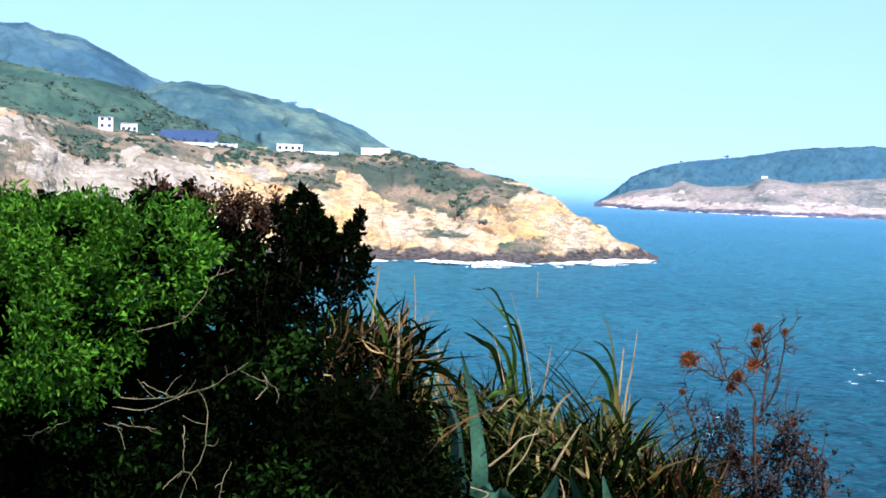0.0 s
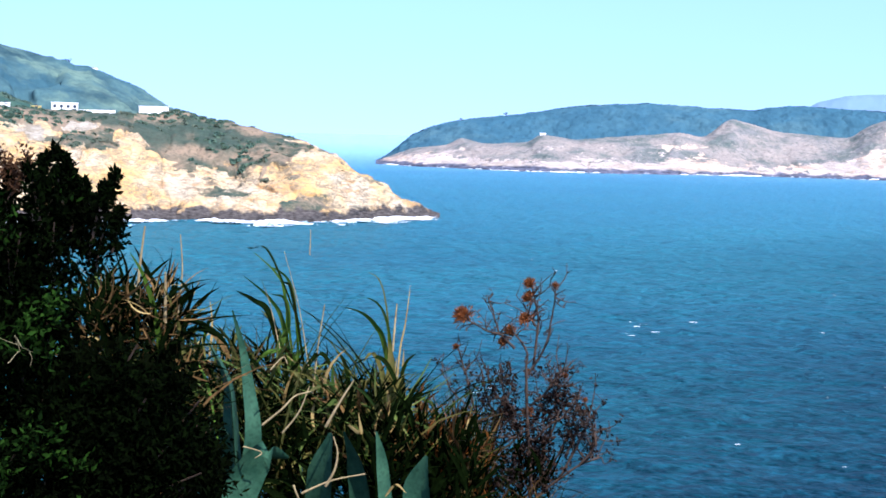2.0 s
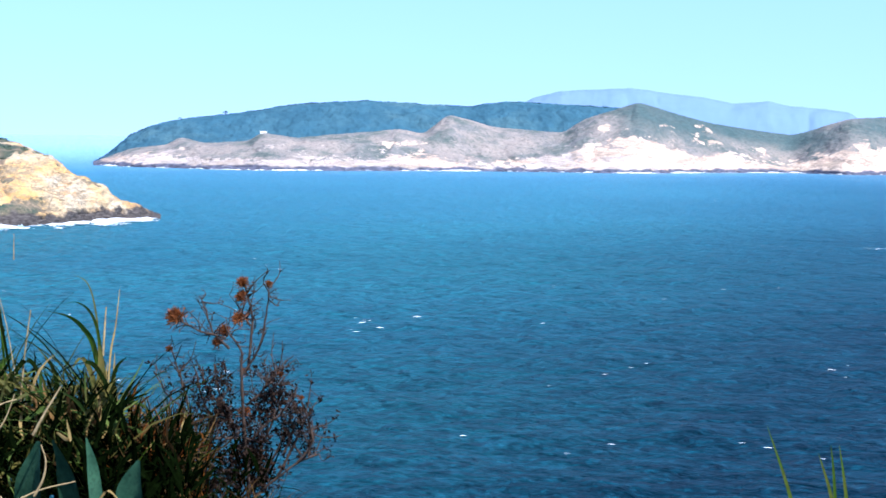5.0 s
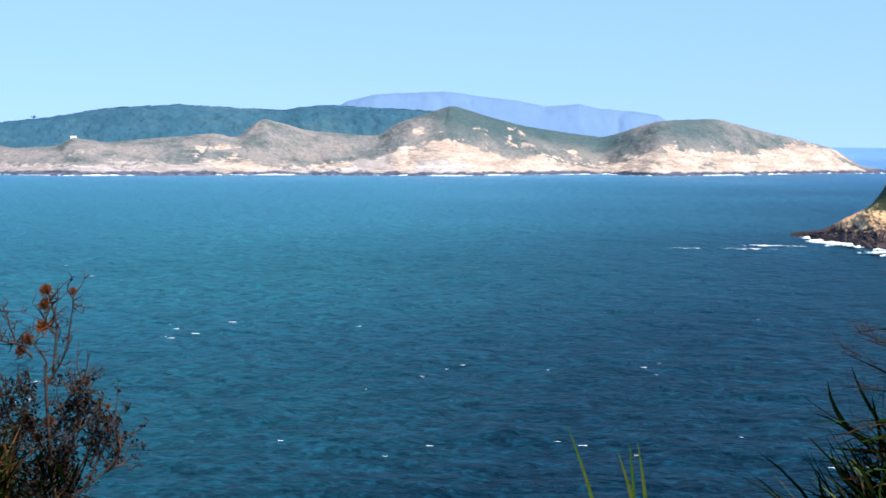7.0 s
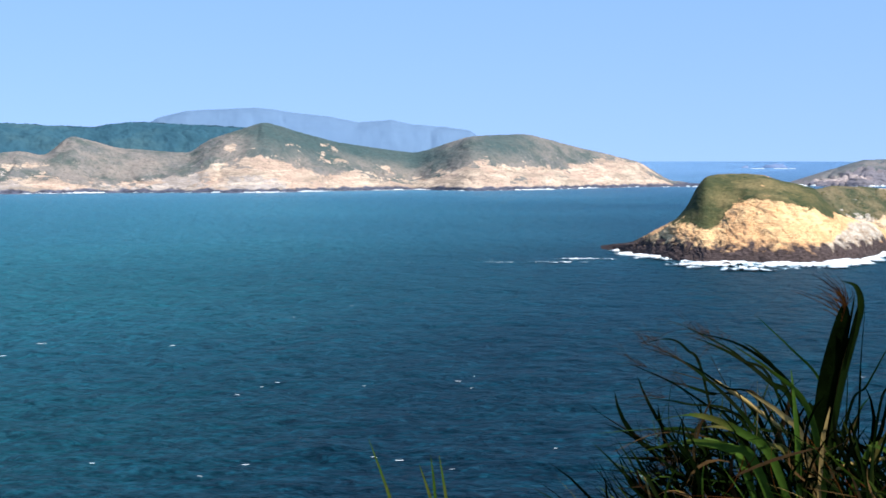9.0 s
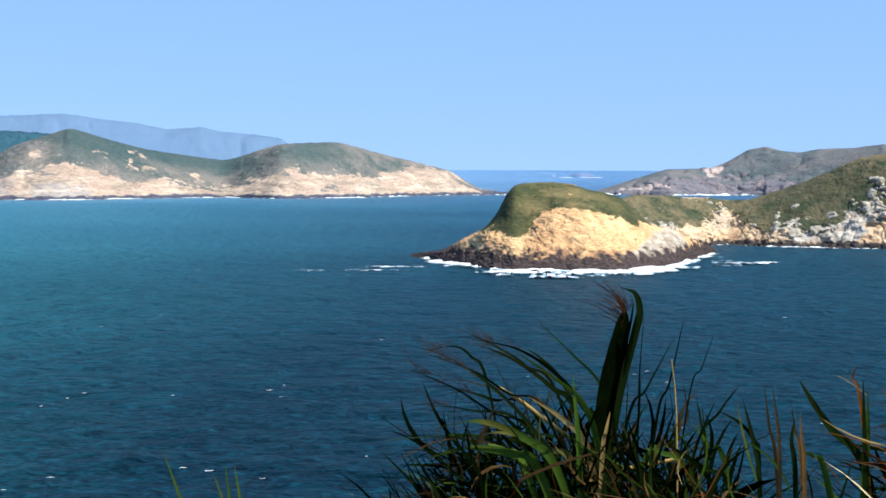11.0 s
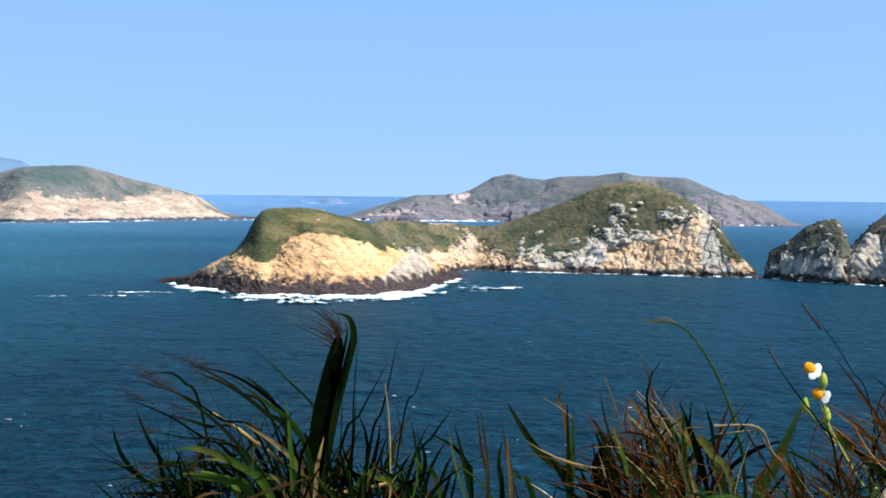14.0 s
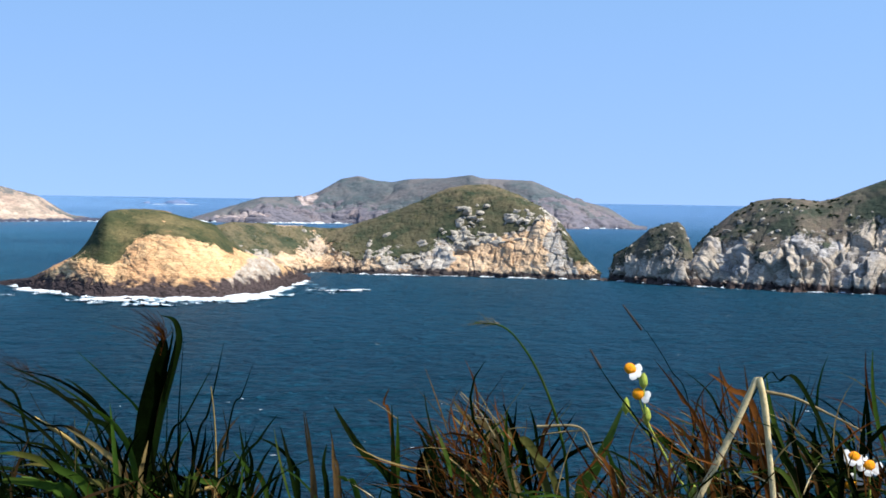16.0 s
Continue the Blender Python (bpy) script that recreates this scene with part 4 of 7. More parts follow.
def drift(name, seed, az, dist, size, amount, label, stretch=5.0, cols=420, rows=60):
    """A torn sheet of thin foam lying on the water, drawn out along the drift."""
    A, D = np.meshgrid(np.linspace(*az, cols), np.linspace(*dist, rows))
    p = place(A.ravel(), D.ravel(), 0.0)
    am = 0.5 * (az[0] + az[1])
    along, ahead = place(am - 90, 1.0), place(am, 1.0)
    q = (p @ along)[:, None] / stretch * along + (p @ ahead)[:, None] * ahead
    n = fbm(q, size, 4, seed, 0.6) + 0.6 * fbm(p, size * 3.5, 3, seed + 3)
    x = np.abs((A.ravel() - am) / (az[1] - az[0]) * 2)
    y = np.abs((D.ravel() - 0.5 * (dist[0] + dist[1])) / (dist[1] - dist[0]) * 2)
    body = n + amount - 1.2 * x**3 - 1.2 * y**2
    p[:, 2] = 0.30 + fbm(p, 2.0, 3, seed + 9) * 0.2
    f = grid_faces(rows, cols)
    f = f[(body[f] > 0).sum(1) >= 3]
    return tagged(with_body(mesh_object(name, p, f[:, ::-1], LACE_MAT), body), label, "foam", kind="stuff")


drift("foam_streak", 62, (9.6, 19.5), (670, 681), 1.1, -0.34, "long thin drift line of foam off the islet", 18.0)
drift("foam_streak", 63, (9.6, 13.2), (693, 709), 1.4, -0.34, "long thin drift line of foam off the islet", 15.0)
drift("foam_streak", 64, (-1.6, 1.6), (705, 800), 3.0, -0.08, "thin foam drifting behind the islet point", 6.0)


# ---------------------------------------------------------------- scrub and boulders on the land
def scrub(name, source, count, size, mat, seed, label, least=0.6, squash=0.7, shards=22, lo=0.0, hi=1.02):
    """Many small leafy clumps on the grown parts of a landform."""
    rng = np.random.default_rng(seed)
    L = LAND[source]
    ok = np.flatnonzero((L["cover"] > least) & (L["u"] > lo) & (L["u"] < hi))
    density = np.clip(0.5 + fbm(L["p"][ok], size * 9, 3, seed), 0.02, 2)
    pick = ok[rng.choice(len(ok), count, p=density / density.sum())]
    s = size * rng.uniform(0.5, 1.35, count)
    c = np.repeat(L["p"][pick], shards, 0)
    S = np.repeat(s, shards)
    d = rng.standard_normal((count * shards, 3))
    d[:, 2] = np.abs(d[:, 2])
    d /= np.linalg.norm(d, axis=1, keepdims=True)
    soup = Soup()
    base = c + d * (S * 0.32)[:, None] * (1, 1, squash) - np.array([0, 0, 0.1]) * S[:, None]
    n = len(base)
    t = np.cross(d, rng.standard_normal((n, 3)))
    t /= np.linalg.norm(t, axis=1, keepdims=True)
    b = np.cross(d, t)
    r = S[:, None] * 0.24 * rng.uniform(0.6, 1.2, (n, 1))
    q = np.stack([base - t * r, base + b * r * 0.8 + d * r * 0.7, base + t * r, base - b * r * 0.8 + d * r * 0.5], 1)
    soup.add(q, np.arange(n * 4).reshape(n, 4))
    return tagged(soup.part(name, mat, None, smooth=False), label, "scrub", kind="stuff")


SCRUB_DARK = leaf_material("scrub_dark", (0.030, 0.045, 0.026), (0.045, 0.06, 0.034), (0.06, 0.055, 0.035), 0.15, 0.9, spec=0.05, grain=0.5)
# distant leaves carry painted haze: blue mixed into the green
SCRUB_FAR = leaf_material("scrub_far_hazed", (0.055, 0.115, 0.16), (0.065, 0.125, 0.165), (0.06, 0.115, 0.15), 0.1, 0.9, spec=0.03, grain=0.1)
SCRUB_OLIVE = leaf_material("scrub_olive", (0.10, 0.115, 0.045), (0.17, 0.175, 0.07), (0.22, 0.19, 0.09), 0.35, 0.9, spec=0.05, grain=0.5)
SCRUB_HILL = leaf_material("scrub_hill", (0.05, 0.095, 0.085), (0.075, 0.125, 0.095), (0.10, 0.14, 0.10), 0.1, 0.9, spec=0.05, grain=0.2)
SCRUB_HEAD = leaf_material("scrub_head", (0.055, 0.10, 0.075), (0.08, 0.125, 0.085), (0.15, 0.135, 0.095), 0.1, 0.9, spec=0.05, grain=0.2)
scrub("scrub", "headland", 700, 4.4, SCRUB_HEAD, 71, "dark green and brown bushes on the headland", lo=0.3, least=0.75, squash=0.35)
scrub("scrub", "hill_front", 2200, 4.6, SCRUB_HILL, 72, "low woodland on the hillside", lo=0.45, squash=0.3)
scrub("scrub", "woods_ridge", 1900, 3.4, SCRUB_FAR, 75, "dense dark woods on the far island", lo=0.93, squash=0.45)
scrub("scrub", "islet_neck", 600, 1.0, SCRUB_OLIVE, 78, "low green scrub on the islet's crown", squash=0.35)
scrub("scrub", "sea_stack", 70, 1.6, SCRUB_DARK, 79, "dark scrub cap on the rock stack")
scrub("scrub", "right_island", 220, 2.4, SCRUB_DARK, 80, "brown and dark green scrub above the cliffs", squash=0.5, least=0.7)

BOULDER_MAT = plain_material("pale_granite", (0.34, 0.305, 0.25), (0.46, 0.415, 0.345), 0.5, 0.9, 0.1, 0.4)


def boulder_mesh(seed):
    rng = np.random.default_rng(seed)
    bm = bmesh.new()
    bmesh.ops.create_icosphere(bm, subdivisions=2, radius=1.0)
    v = np.array([x.co[:] for x in bm.verts])
    val, gap = cells(v * 1.0 + seed * 7.3, 1.1, seed)
    r = 0.85 + 0.30 * val + 0.14 * fbm(v + seed * 3.1, 0.6, 3, seed)
    # split faces: the block is cut by a few planes
    for _ in range(9):
        n = rng.standard_normal(3)
        n /= np.linalg.norm(n)
        along = v @ n
        r = np.where(along > 0.05, np.minimum(r, rng.uniform(0.5, 0.85) / np.maximum(along, 0.05)), r)
    for x, k in zip(bm.verts, r):
        x.co = x.co * k
        x.co.z *= 0.8
    me = bpy.data.meshes.new("boulder")
    bm.to_mesh(me)
    bm.free()
    me.materials.append(BOULDER_MAT)
    return me


def boulders(source, count, size, seed, label, group, lo=0.25, hi=0.95, azlo=-99.0, azhi=99.0, cov=(0.3, 0.85)):
    rng = np.random.default_rng(seed)
    L = LAND[source]
    ok = np.flatnonzero((L["cover"] > cov[0]) & (L["cover"] < cov[1]) & (L["u"] > lo) & (L["u"] < hi) & (L["az"] > azlo) & (L["az"] < azhi))
    shapes = [boulder_mesh(seed + k) for k in range(4)]
    near = ok[np.argsort(fbm(L["p"][ok], size * 4, 3, seed))[-max(count * 3, len(ok) * 3 // 5):]]
    for i in rng.choice(near, count):
        ob = new("boulder", shapes[rng.integers(4)])
        s = size * rng.uniform(0.5, 1.0) ** 1.5 * 1.35 * np.array([rng.uniform(0.8, 1.7), rng.uniform(0.7, 1.1), rng.uniform(0.55, 1.2)])
        p = L["p"][i]
        ob.matrix_world = pose(p[0], p[1], p[2] - 0.45 * size * rng.uniform(0.5, 1.2), rng.uniform(-25, 25), rng.uniform(-25, 25), rng.uniform(0, 360)) @ Matrix.Diagonal((*[float(c) for c in s], 1))
        tagged(ob, label, "boulder", group)


boulders("islet_neck", 130, 2.9, 91, "pale grey granite boulder among green scrub", "boulders on the islet", azlo=-4.6, azhi=-1.0, lo=0.10, hi=0.56, cov=(0.15, 1.1))
boulders("islet_neck", 96, 3.1, 95, "large pale grey granite outcrop block", "boulders on the islet", azlo=-7.2, azhi=-4.0, lo=0.22, hi=0.66, cov=(0.15, 1.1))
boulders("islet_neck", 24, 1.6, 92, "pale weathered boulder on the islet saddle", "boulders on the islet", azlo=-0.5)
boulders("sea_stack", 22, 1.5, 93, "pale grey boulder on the rock stack", "boulders on the stack", cov=(0.3, 1.1))
boulders("right_island", 74, 1.7, 94, "pale boulder above the grey cliffs", "boulders on the island", cov=(0.5, 1.1), lo=0.35, hi=0.8)


def far_rock():
    """Two low rocks near the horizon."""
    for az, w, h, d in ((5.3, 34, 12, 4300), (6.3, 12, 5, 4280)):
        n = 40
        a = np.linspace(0, 2 * np.pi, n, endpoint=False)
        r = np.linspace(1, 0, 9)
        R, T = np.meshgrid(r, a, indexing="ij")
        z = (1 - R**2) * h
        p = place(az, d) + np.stack([np.cos(T) * R * w, np.sin(T) * R * w * 0.5, z], -1).reshape(-1, 3) + (0, 0, float(sea_height(np.array(float(d)))) - 1.0)
        p += (fbm(p, 14, 4, 5)[:, None] * (5, 5, 5.5)) * (1 - R.ravel() * 0.6)[:, None]
        i = np.arange(9 * n).reshape(9, n)
        j = np.roll(i, -1, 1)
        tagged(mesh_object("far_rock", p, np.stack([i[:-1], j[:-1], j[1:], i[1:]], -1).reshape(-1, 4), FAR_ROCK), "low pale rock islet near the horizon", "rock islet", kind="structure")


# air haze before these rocks is put into the stone colour as blue
FAR_ROCK = plain_material("hazed_rock_stone", (0.13, 0.21, 0.36), (0.19, 0.245, 0.37), 0.05, 0.95, 0.05, 2.0)
far_rock()
streaks("foam_streak", 65, 7, (4.7, 6.0), (4150, 4200), (10, 30), (1.5, 3), "surf before the far rock islet", 7.0)
bpy.data.objects[[o.name for o in bpy.data.objects if o.name.startswith("foam_streak")][-1]].location.z = float(sea_height(np.array(4180.0))) + 1.0


def skerries():
    """Low dark rocks awash before the islet's foot."""
    mat = plain_material("wet_rock", (0.045, 0.036, 0.034), (0.075, 0.058, 0.052), 0.6, 0.7, 0.3, 0.3)
    for k, (az, d, w, h) in enumerate(((7.42, 666, 3.4, 1.3), (7.05, 664, 2.6, 1.1), (6.82, 665, 4.2, 1.6), (10.3, 742, 4.5, 1.5), (-8.85, 890, 5.0, 2.2), (-9.0, 886, 3.0, 1.4))):
        me = boulder_mesh(130 + k)
        me.materials.clear()
        me.materials.append(mat)
        ob = new("skerry", me)
        p = place(az, d, 0.1)
        ob.matrix_world = pose(*[float(c) for c in p], 0, 0, az + 8 * k) @ Matrix.Diagonal((w, w * 0.5, h, 1))
        tagged(ob, "low dark wet rock awash in the surf", "rock", "rocks before the islet")


skerries()


def lone_tree(source, az, tall, seed, label):
    """A far tree on a skyline: a tapered trunk and an uneven crown of leaf clumps."""
    rng = np.random.default_rng(seed)
    L = LAND[source]
    p = L["crest"][np.abs(L["faz"] - az).argmin()]
    root = new("tree")
    root.matrix_world = pose(*[float(c) for c in p], 0, 0, az)
    tagged(root, label, "tree")
    s = Soup()
    tube(s, curve([(0, 0, -1.5), (0.2, 0, tall * 0.4), (0, 0, tall * 0.75)], 8), tall * 0.06, tall * 0.03, 6)
    for k in range(4):
        e = np.array([rng.normal(0, tall * 0.3), rng.normal(0, tall * 0.2), tall * rng.uniform(0.6, 0.9)])
        tube(s, curve([(0.1, 0, tall * 0.4), e * (0.5, 0.5, 0.8), e], 6), tall * 0.02, tall * 0.008, 5)
    s.part("trunk", DARK_TWIG, root)
    s = Soup()
    c, d = in_lumps([(rng.normal(0, tall * 0.28), tall * rng.uniform(0.5, 0.9), tall * rng.uniform(0.2, 0.36)) for _ in range(8)], 420, rng, 0.2)
    leaves(s, c, d + rng.standard_normal((420, 3)), tall * 0.14, tall * 0.10, rng)
    s.part("crown", SCRUB_FAR, root)


lone_tree("mountain_mid", 50.16, 4.2, 101, "single round tree on the mountain spur's skyline")
lone_tree("woods_ridge", 35.82, 5.0, 102, "taller tree standing out of the wooded ridge")
lone_tree("woods_ridge", 37.3, 3.5, 103, "small tree on the wooded ridge")


# ---------------------------------------------------------------- houses on the headland
WHITE_WALL = plain_material("white_wall", (0.74, 0.74, 0.72), (0.82, 0.82, 0.80), 0.4, 0.8)
BLUE_ROOF = plain_material("blue_roof", (0.025, 0.05, 0.10), (0.035, 0.065, 0.13), 0.3, 0.7)
GREY_ROOF = plain_material("grey_roof", (0.30, 0.30, 0.30), (0.38, 0.38, 0.37), 0.4, 0.8)
DARK_GLASS = plain_material("dark_glass", (0.03, 0.04, 0.05), (0.04, 0.05, 0.06), 1.0, 0.15, 0.5)
YELLOW_WALL = plain_material("yellow_wall", (0.55, 0.42, 0.15), (0.62, 0.48, 0.18), 0.5, 0.8)


def box(name, parent, mat, x0, x1, y0, y1, z0, z1, bevel=0.06, slope=0.0):
    bm = bmesh.new()
    bmesh.ops.create_cube(bm, size=1.0)
    for v in bm.verts:
        v.co = ((x0 + x1) / 2 + v.co.x * (x1 - x0), (y0 + y1) / 2 + v.co.y * (y1 - y0), (z0 + z1) / 2 + v.co.z * (z1 - z0) + slope * v.co.y)
    bmesh.ops.bevel(bm, geom=bm.edges[:], offset=bevel, segments=1, affect="EDGES")
    me = bpy.data.meshes.new(name)
    bm.to_mesh(me)
    bm.free()
    me.materials.append(mat)
    ob = new(name, me)
    ob.parent = parent
    return ob


def house(az, w, depth, h, label, source="headland", u=1.0, turn=0.0, windows=3, storeys=1, roof=None, wall=None, overhang=0.3, slope=0.0, raise_by=0.0, name="house"):
    L = LAND[source]
    i = np.abs(L["faz"] - az).argmin()
    c = L["crest"][i]
    d = np.hypot(c[0], c[1]) - depth * 0.5
    root = new(name)
    p = place(az, d, c[2] - 1.0 + raise_by)
    root.matrix_world = pose(*[float(v) for v in p], 0, 0, az + turn)
    tagged(root, label, "house", "houses on the headland")
    box("wall", root, wall or WHITE_WALL, -w / 2, w / 2, -depth / 2, depth / 2, -1.5, h)
    box("roof", root, roof or GREY_ROOF, -w / 2 - overhang, w / 2 + overhang, -depth / 2 - overhang, depth / 2 + overhang, h + slope * 0.5 + 0.004, h + slope * 0.5 + 0.35, 0.05, slope)
    for s in range(storeys):
        z0 = 1.2 + s * (h / storeys) + 0.4
        for k in range(windows):
            x = -w / 2 + (k + 0.5) * w / windows
            win = box("window", root, DARK_GLASS, x - 0.75, x + 0.75, -depth / 2 - 0.05, -depth / 2 + 0.1, z0, z0 + 1.5, 0.02)
            box("sill", win, WHITE_WALL, x - 0.9, x + 0.9, -depth / 2 - 0.18, -depth / 2 - 0.06, z0 - 0.15, z0 - 0.02, 0.02)
    return root


house(56.25, 6.6, 6, 6.0, "two-storey white house with dark windows on the hillside", windows=2, storeys=2, raise_by=0.6)
house(55.5, 7.6, 6, 4.6, "white house with dark windows beside the taller one", windows=3, raise_by=0.4)
house(54.9, 6.0, 3, 1.2, "low white garden wall below the houses", windows=0, roof=WHITE_WALL, overhang=0.0, name="garden_wall")
house(53.6, 27, 11, 1.9, "long shed with a blue metal roof", windows=5, roof=BLUE_ROOF, slope=5.0, turn=-14, overhang=0.6, raise_by=0.4, name="shed")
house(52.45, 14, 6, 2.0, "low white annex at the end of the blue-roofed shed", windows=4, roof=WHITE_WALL, name="shed_annex")
house(51.15, 4.5, 4, 2.2, "small yellow hut by the road", windows=1, wall=YELLOW_WALL, roof=YELLOW_WALL, name="hut")
house(50.25, 12.5, 6, 3.9, "white single-storey building with dark windows", windows=4, roof=WHITE_WALL, raise_by=0.2)
house(49.2, 17, 3, 2.4, "long low white wall on the headland road", windows=0, roof=WHITE_WALL, overhang=0.0, name="road_wall")
house(47.4, 14.5, 7, 4.4, "white flat-roofed building near the point", windows=0, roof=WHITE_WALL, raise_by=-0.6)
house(49.45, 12, 8, 1.6, "flat-roofed shelter on the mountain spur", source="mountain_mid", windows=0, name="shelter")
house(34.55, 8, 6, 3.5, "small white hut on the far island's knoll", source="far_island", windows=0, roof=WHITE_WALL, name="hut")


# ---------------------------------------------------------------- shapes of the plants: heading, distance and height; then lines of x, z in metres
VINE_AT = (55.49, 3.943, 39.305)
VINE_LUMPS = [
    ((-0.109, 0.402, 0.24),),
    ((0.102, 0.504, 0.15),),
    ((0.198, 0.552, 0.075),),
    ((-0.129, 0.322, 0.14),),
    ((-0.011, 0.547, 0.09),),
    ((-0.133, 0.516, 0.12),),
    ((0.146, 0.586, 0.055),),
    ((-0.079, 0.591, 0.05),),
    ((-0.274, 0.422, 0.25),),
]
DARK_AT = (50.87, 4.148, 39.266)
DARK_LUMPS = [
    ((-0.044, 0.309, 0.17),),
    ((0.05, 0.41, 0.125),),
    ((0.114, 0.571, 0.055),),
    ((0.128, 0.51, 0.065),),
    ((-0.62, 0.2, 0.2),),
    ((-0.45, 0.24, 0.17),),
    ((-0.001, 0.507, 0.1),),
    ((0.06, 0.25, 0.13),),
    ((0.169, 0.114, 0.16),),
    ((0.319, 0.079, 0.11),),
    ((-0.161, 0.11, 0.24),),
    ((-0.449, 0.044, 0.22),),
    ((0.407, 0.08, 0.05),),
    ((0.383, 0.029, 0.09),),
    ((0.267, 0.153, 0.07),),
    ((0.355, 0.148, 0.05),),
    ((0.451, 0.055, 0.035),),
    ((-0.25, 0.305, 0.12),),
    ((-0.698, 0.041, 0.22),),
    ((-0.075, 0.566, 0.05),),
    ((-0.158, -0.014, 0.2),),
    ((0.061, 0.013, 0.2),),
    ((-0.364, -0.016, 0.2),),
    ((-0.128, 0.479, 0.08),),
    ((-0.18, 0.392, 0.09),),
    ((0.24, 0.03, 0.13),),
    ((0.31, -0.03, 0.14),),
    ((0.20, -0.10, 0.14),),
    ((0.25, 0.19, 0.08),),
    ((0.36, 0.18, 0.06),),
    ((0.43, -0.03, 0.08),),
]
DARK_TWIGS = [
    ((-0.228, 0.391), (-0.168, 0.405), (-0.12, 0.424), (-0.085, 0.468), (-0.074, 0.505), (-0.025, 0.525)),
    ((-0.267, 0.237), (-0.225, 0.229), (-0.188, 0.235), (-0.14, 0.258), (-0.08, 0.277), (-0.032, 0.309), (0.004, 0.335)),
    ((-0.249, 0.252), (-0.177, 0.253), (-0.129, 0.268)),
    ((-0.208, 0.287), (-0.165, 0.276), (-0.128, 0.264)),
    ((-0.092, 0.274), (-0.073, 0.247), (-0.072, 0.185), (-0.077, 0.142), (-0.106, 0.086), (-0.123, 0.048), (-0.125, -0.001)),
    ((0.041, 0.298), (0.054, 0.292), (0.085, 0.281)),
    ((0.024, 0.261), (0.048, 0.292), (0.043, 0.329)),
    ((-0.248, 0.209), (-0.212, 0.193), (-0.175, 0.187)),
    ((-0.284, 0.206), (-0.248, 0.194), (-0.238, 0.172)),
    ((-0.428, 0.165), (-0.416, 0.186), (-0.392, 0.198), (-0.357, 0.207)),
]
DARK_TWIGS += [
    ((-0.16, 0.07), (-0.125, 0.098), (-0.106, 0.1)),
    ((-0.123, 0.203), (-0.12, 0.16), (-0.125, 0.098)),
    ((-0.05, 0.037), (-0.039, 0.086), (-0.025, 0.114)),
]
DARK_SPRIGS = [
    ((-0.075, 0.554), (-0.107, 0.627), (-0.126, 0.681)),
    ((-0.051, 0.567), (-0.038, 0.641), (-0.048, 0.687)),
    ((-0.015, 0.58), (0.004, 0.642), (-0.005, 0.678)),
    ((0.022, 0.581), (0.045, 0.631), (0.041, 0.682)),
    ((-0.173, 0.6), (-0.21, 0.66), (-0.243, 0.693)),
    ((-0.124, 0.602), (-0.174, 0.667), (-0.196, 0.707)),
    ((-0.088, 0.578), (-0.074, 0.64), (-0.086, 0.678)),
    ((-0.137, 0.614), (-0.148, 0.662), (-0.139, 0.696)),
    ((-0.033, 0.592), (-0.022, 0.629), (-0.014, 0.663)),
    ((0.01, 0.569), (0.027, 0.618), (0.032, 0.655)),
    ((-0.112, 0.578), (-0.098, 0.615), (-0.104, 0.661)),
    ((-0.237, 0.513), (-0.219, 0.428), (-0.227, 0.354)),
    ((-0.271, 0.402), (-0.277, 0.304), (-0.267, 0.231)),
    ((-0.242, 0.476), (-0.259, 0.403), (-0.25, 0.305)),
]
DARK_SPRIGS += [
    ((-0.063, 0.579), (-0.058, 0.622), (-0.068, 0.658)),
]
DARK_SPRAYS = [
    ((0.198, 0.413), (0.214, 0.512), (0.228, 0.587), (0.242, 0.636)),
    ((0.184, 0.462), (0.2, 0.549), (0.208, 0.58), (0.215, 0.611)),
    ((0.185, 0.437), (0.19, 0.524), (0.181, 0.573), (0.172, 0.616)),
    ((0.109, 0.51), (0.119, 0.608), (0.113, 0.688)),
    ((0.102, 0.546), (0.088, 0.62), (0.093, 0.669)),
    ((0.126, 0.559), (0.138, 0.621), (0.133, 0.668)),
    ((0.165, 0.486), (0.16, 0.548), (0.151, 0.609)),
    ((0.085, 0.521), (0.07, 0.595), (0.054, 0.65)),
    ((0.146, 0.511), (0.156, 0.585), (0.142, 0.646)),
    ((-0.134, 0.504), (-0.203, 0.624), (-0.24, 0.659)),
    ((-0.123, 0.553), (-0.174, 0.637), (-0.195, 0.679)),
    ((-0.111, 0.565), (-0.119, 0.626), (-0.132, 0.687)),
    ((-0.026, 0.531), (-0.04, 0.604), (-0.023, 0.651)),
]
DARK_SPRAYS += [
    ((-0.002, 0.544), (0.021, 0.606), (0.014, 0.642)),
    ((0.234, 0.463), (0.245, 0.513), (0.25, 0.556)),
]
BROWN_AT = (47.07, 6.400, 39.012)
BROWN_LEAVES = [
    ("w", 0.0158, (-0.019, 0.398), (-0.01, 0.517), (0.005, 0.652)),
    ("w", 0.0177, (0.078, 0.281), (0.078, 0.4), (0.077, 0.499)),
    ("w", 0.0099, (0.115, 0.282), (0.135, 0.481), (0.127, 0.624)),
    ("f", 0.0158, (-0.127, 0.315), (-0.14, 0.434), (-0.182, 0.512)),
    ("f", 0.0158, (-0.097, 0.296), (-0.12, 0.415), (-0.103, 0.494)),
    ("g", 0.0177, (0.051, 0.32), (0.006, 0.478), (-0.045, 0.565)),
    ("o", 0.0138, (0.143, 0.223), (0.109, 0.361), (0.066, 0.459)),
    ("f", 0.0099, (0.226, 0.106), (0.163, 0.204), (0.111, 0.302)),
]
REED_AT = (42.71, 9.400, 38.271)
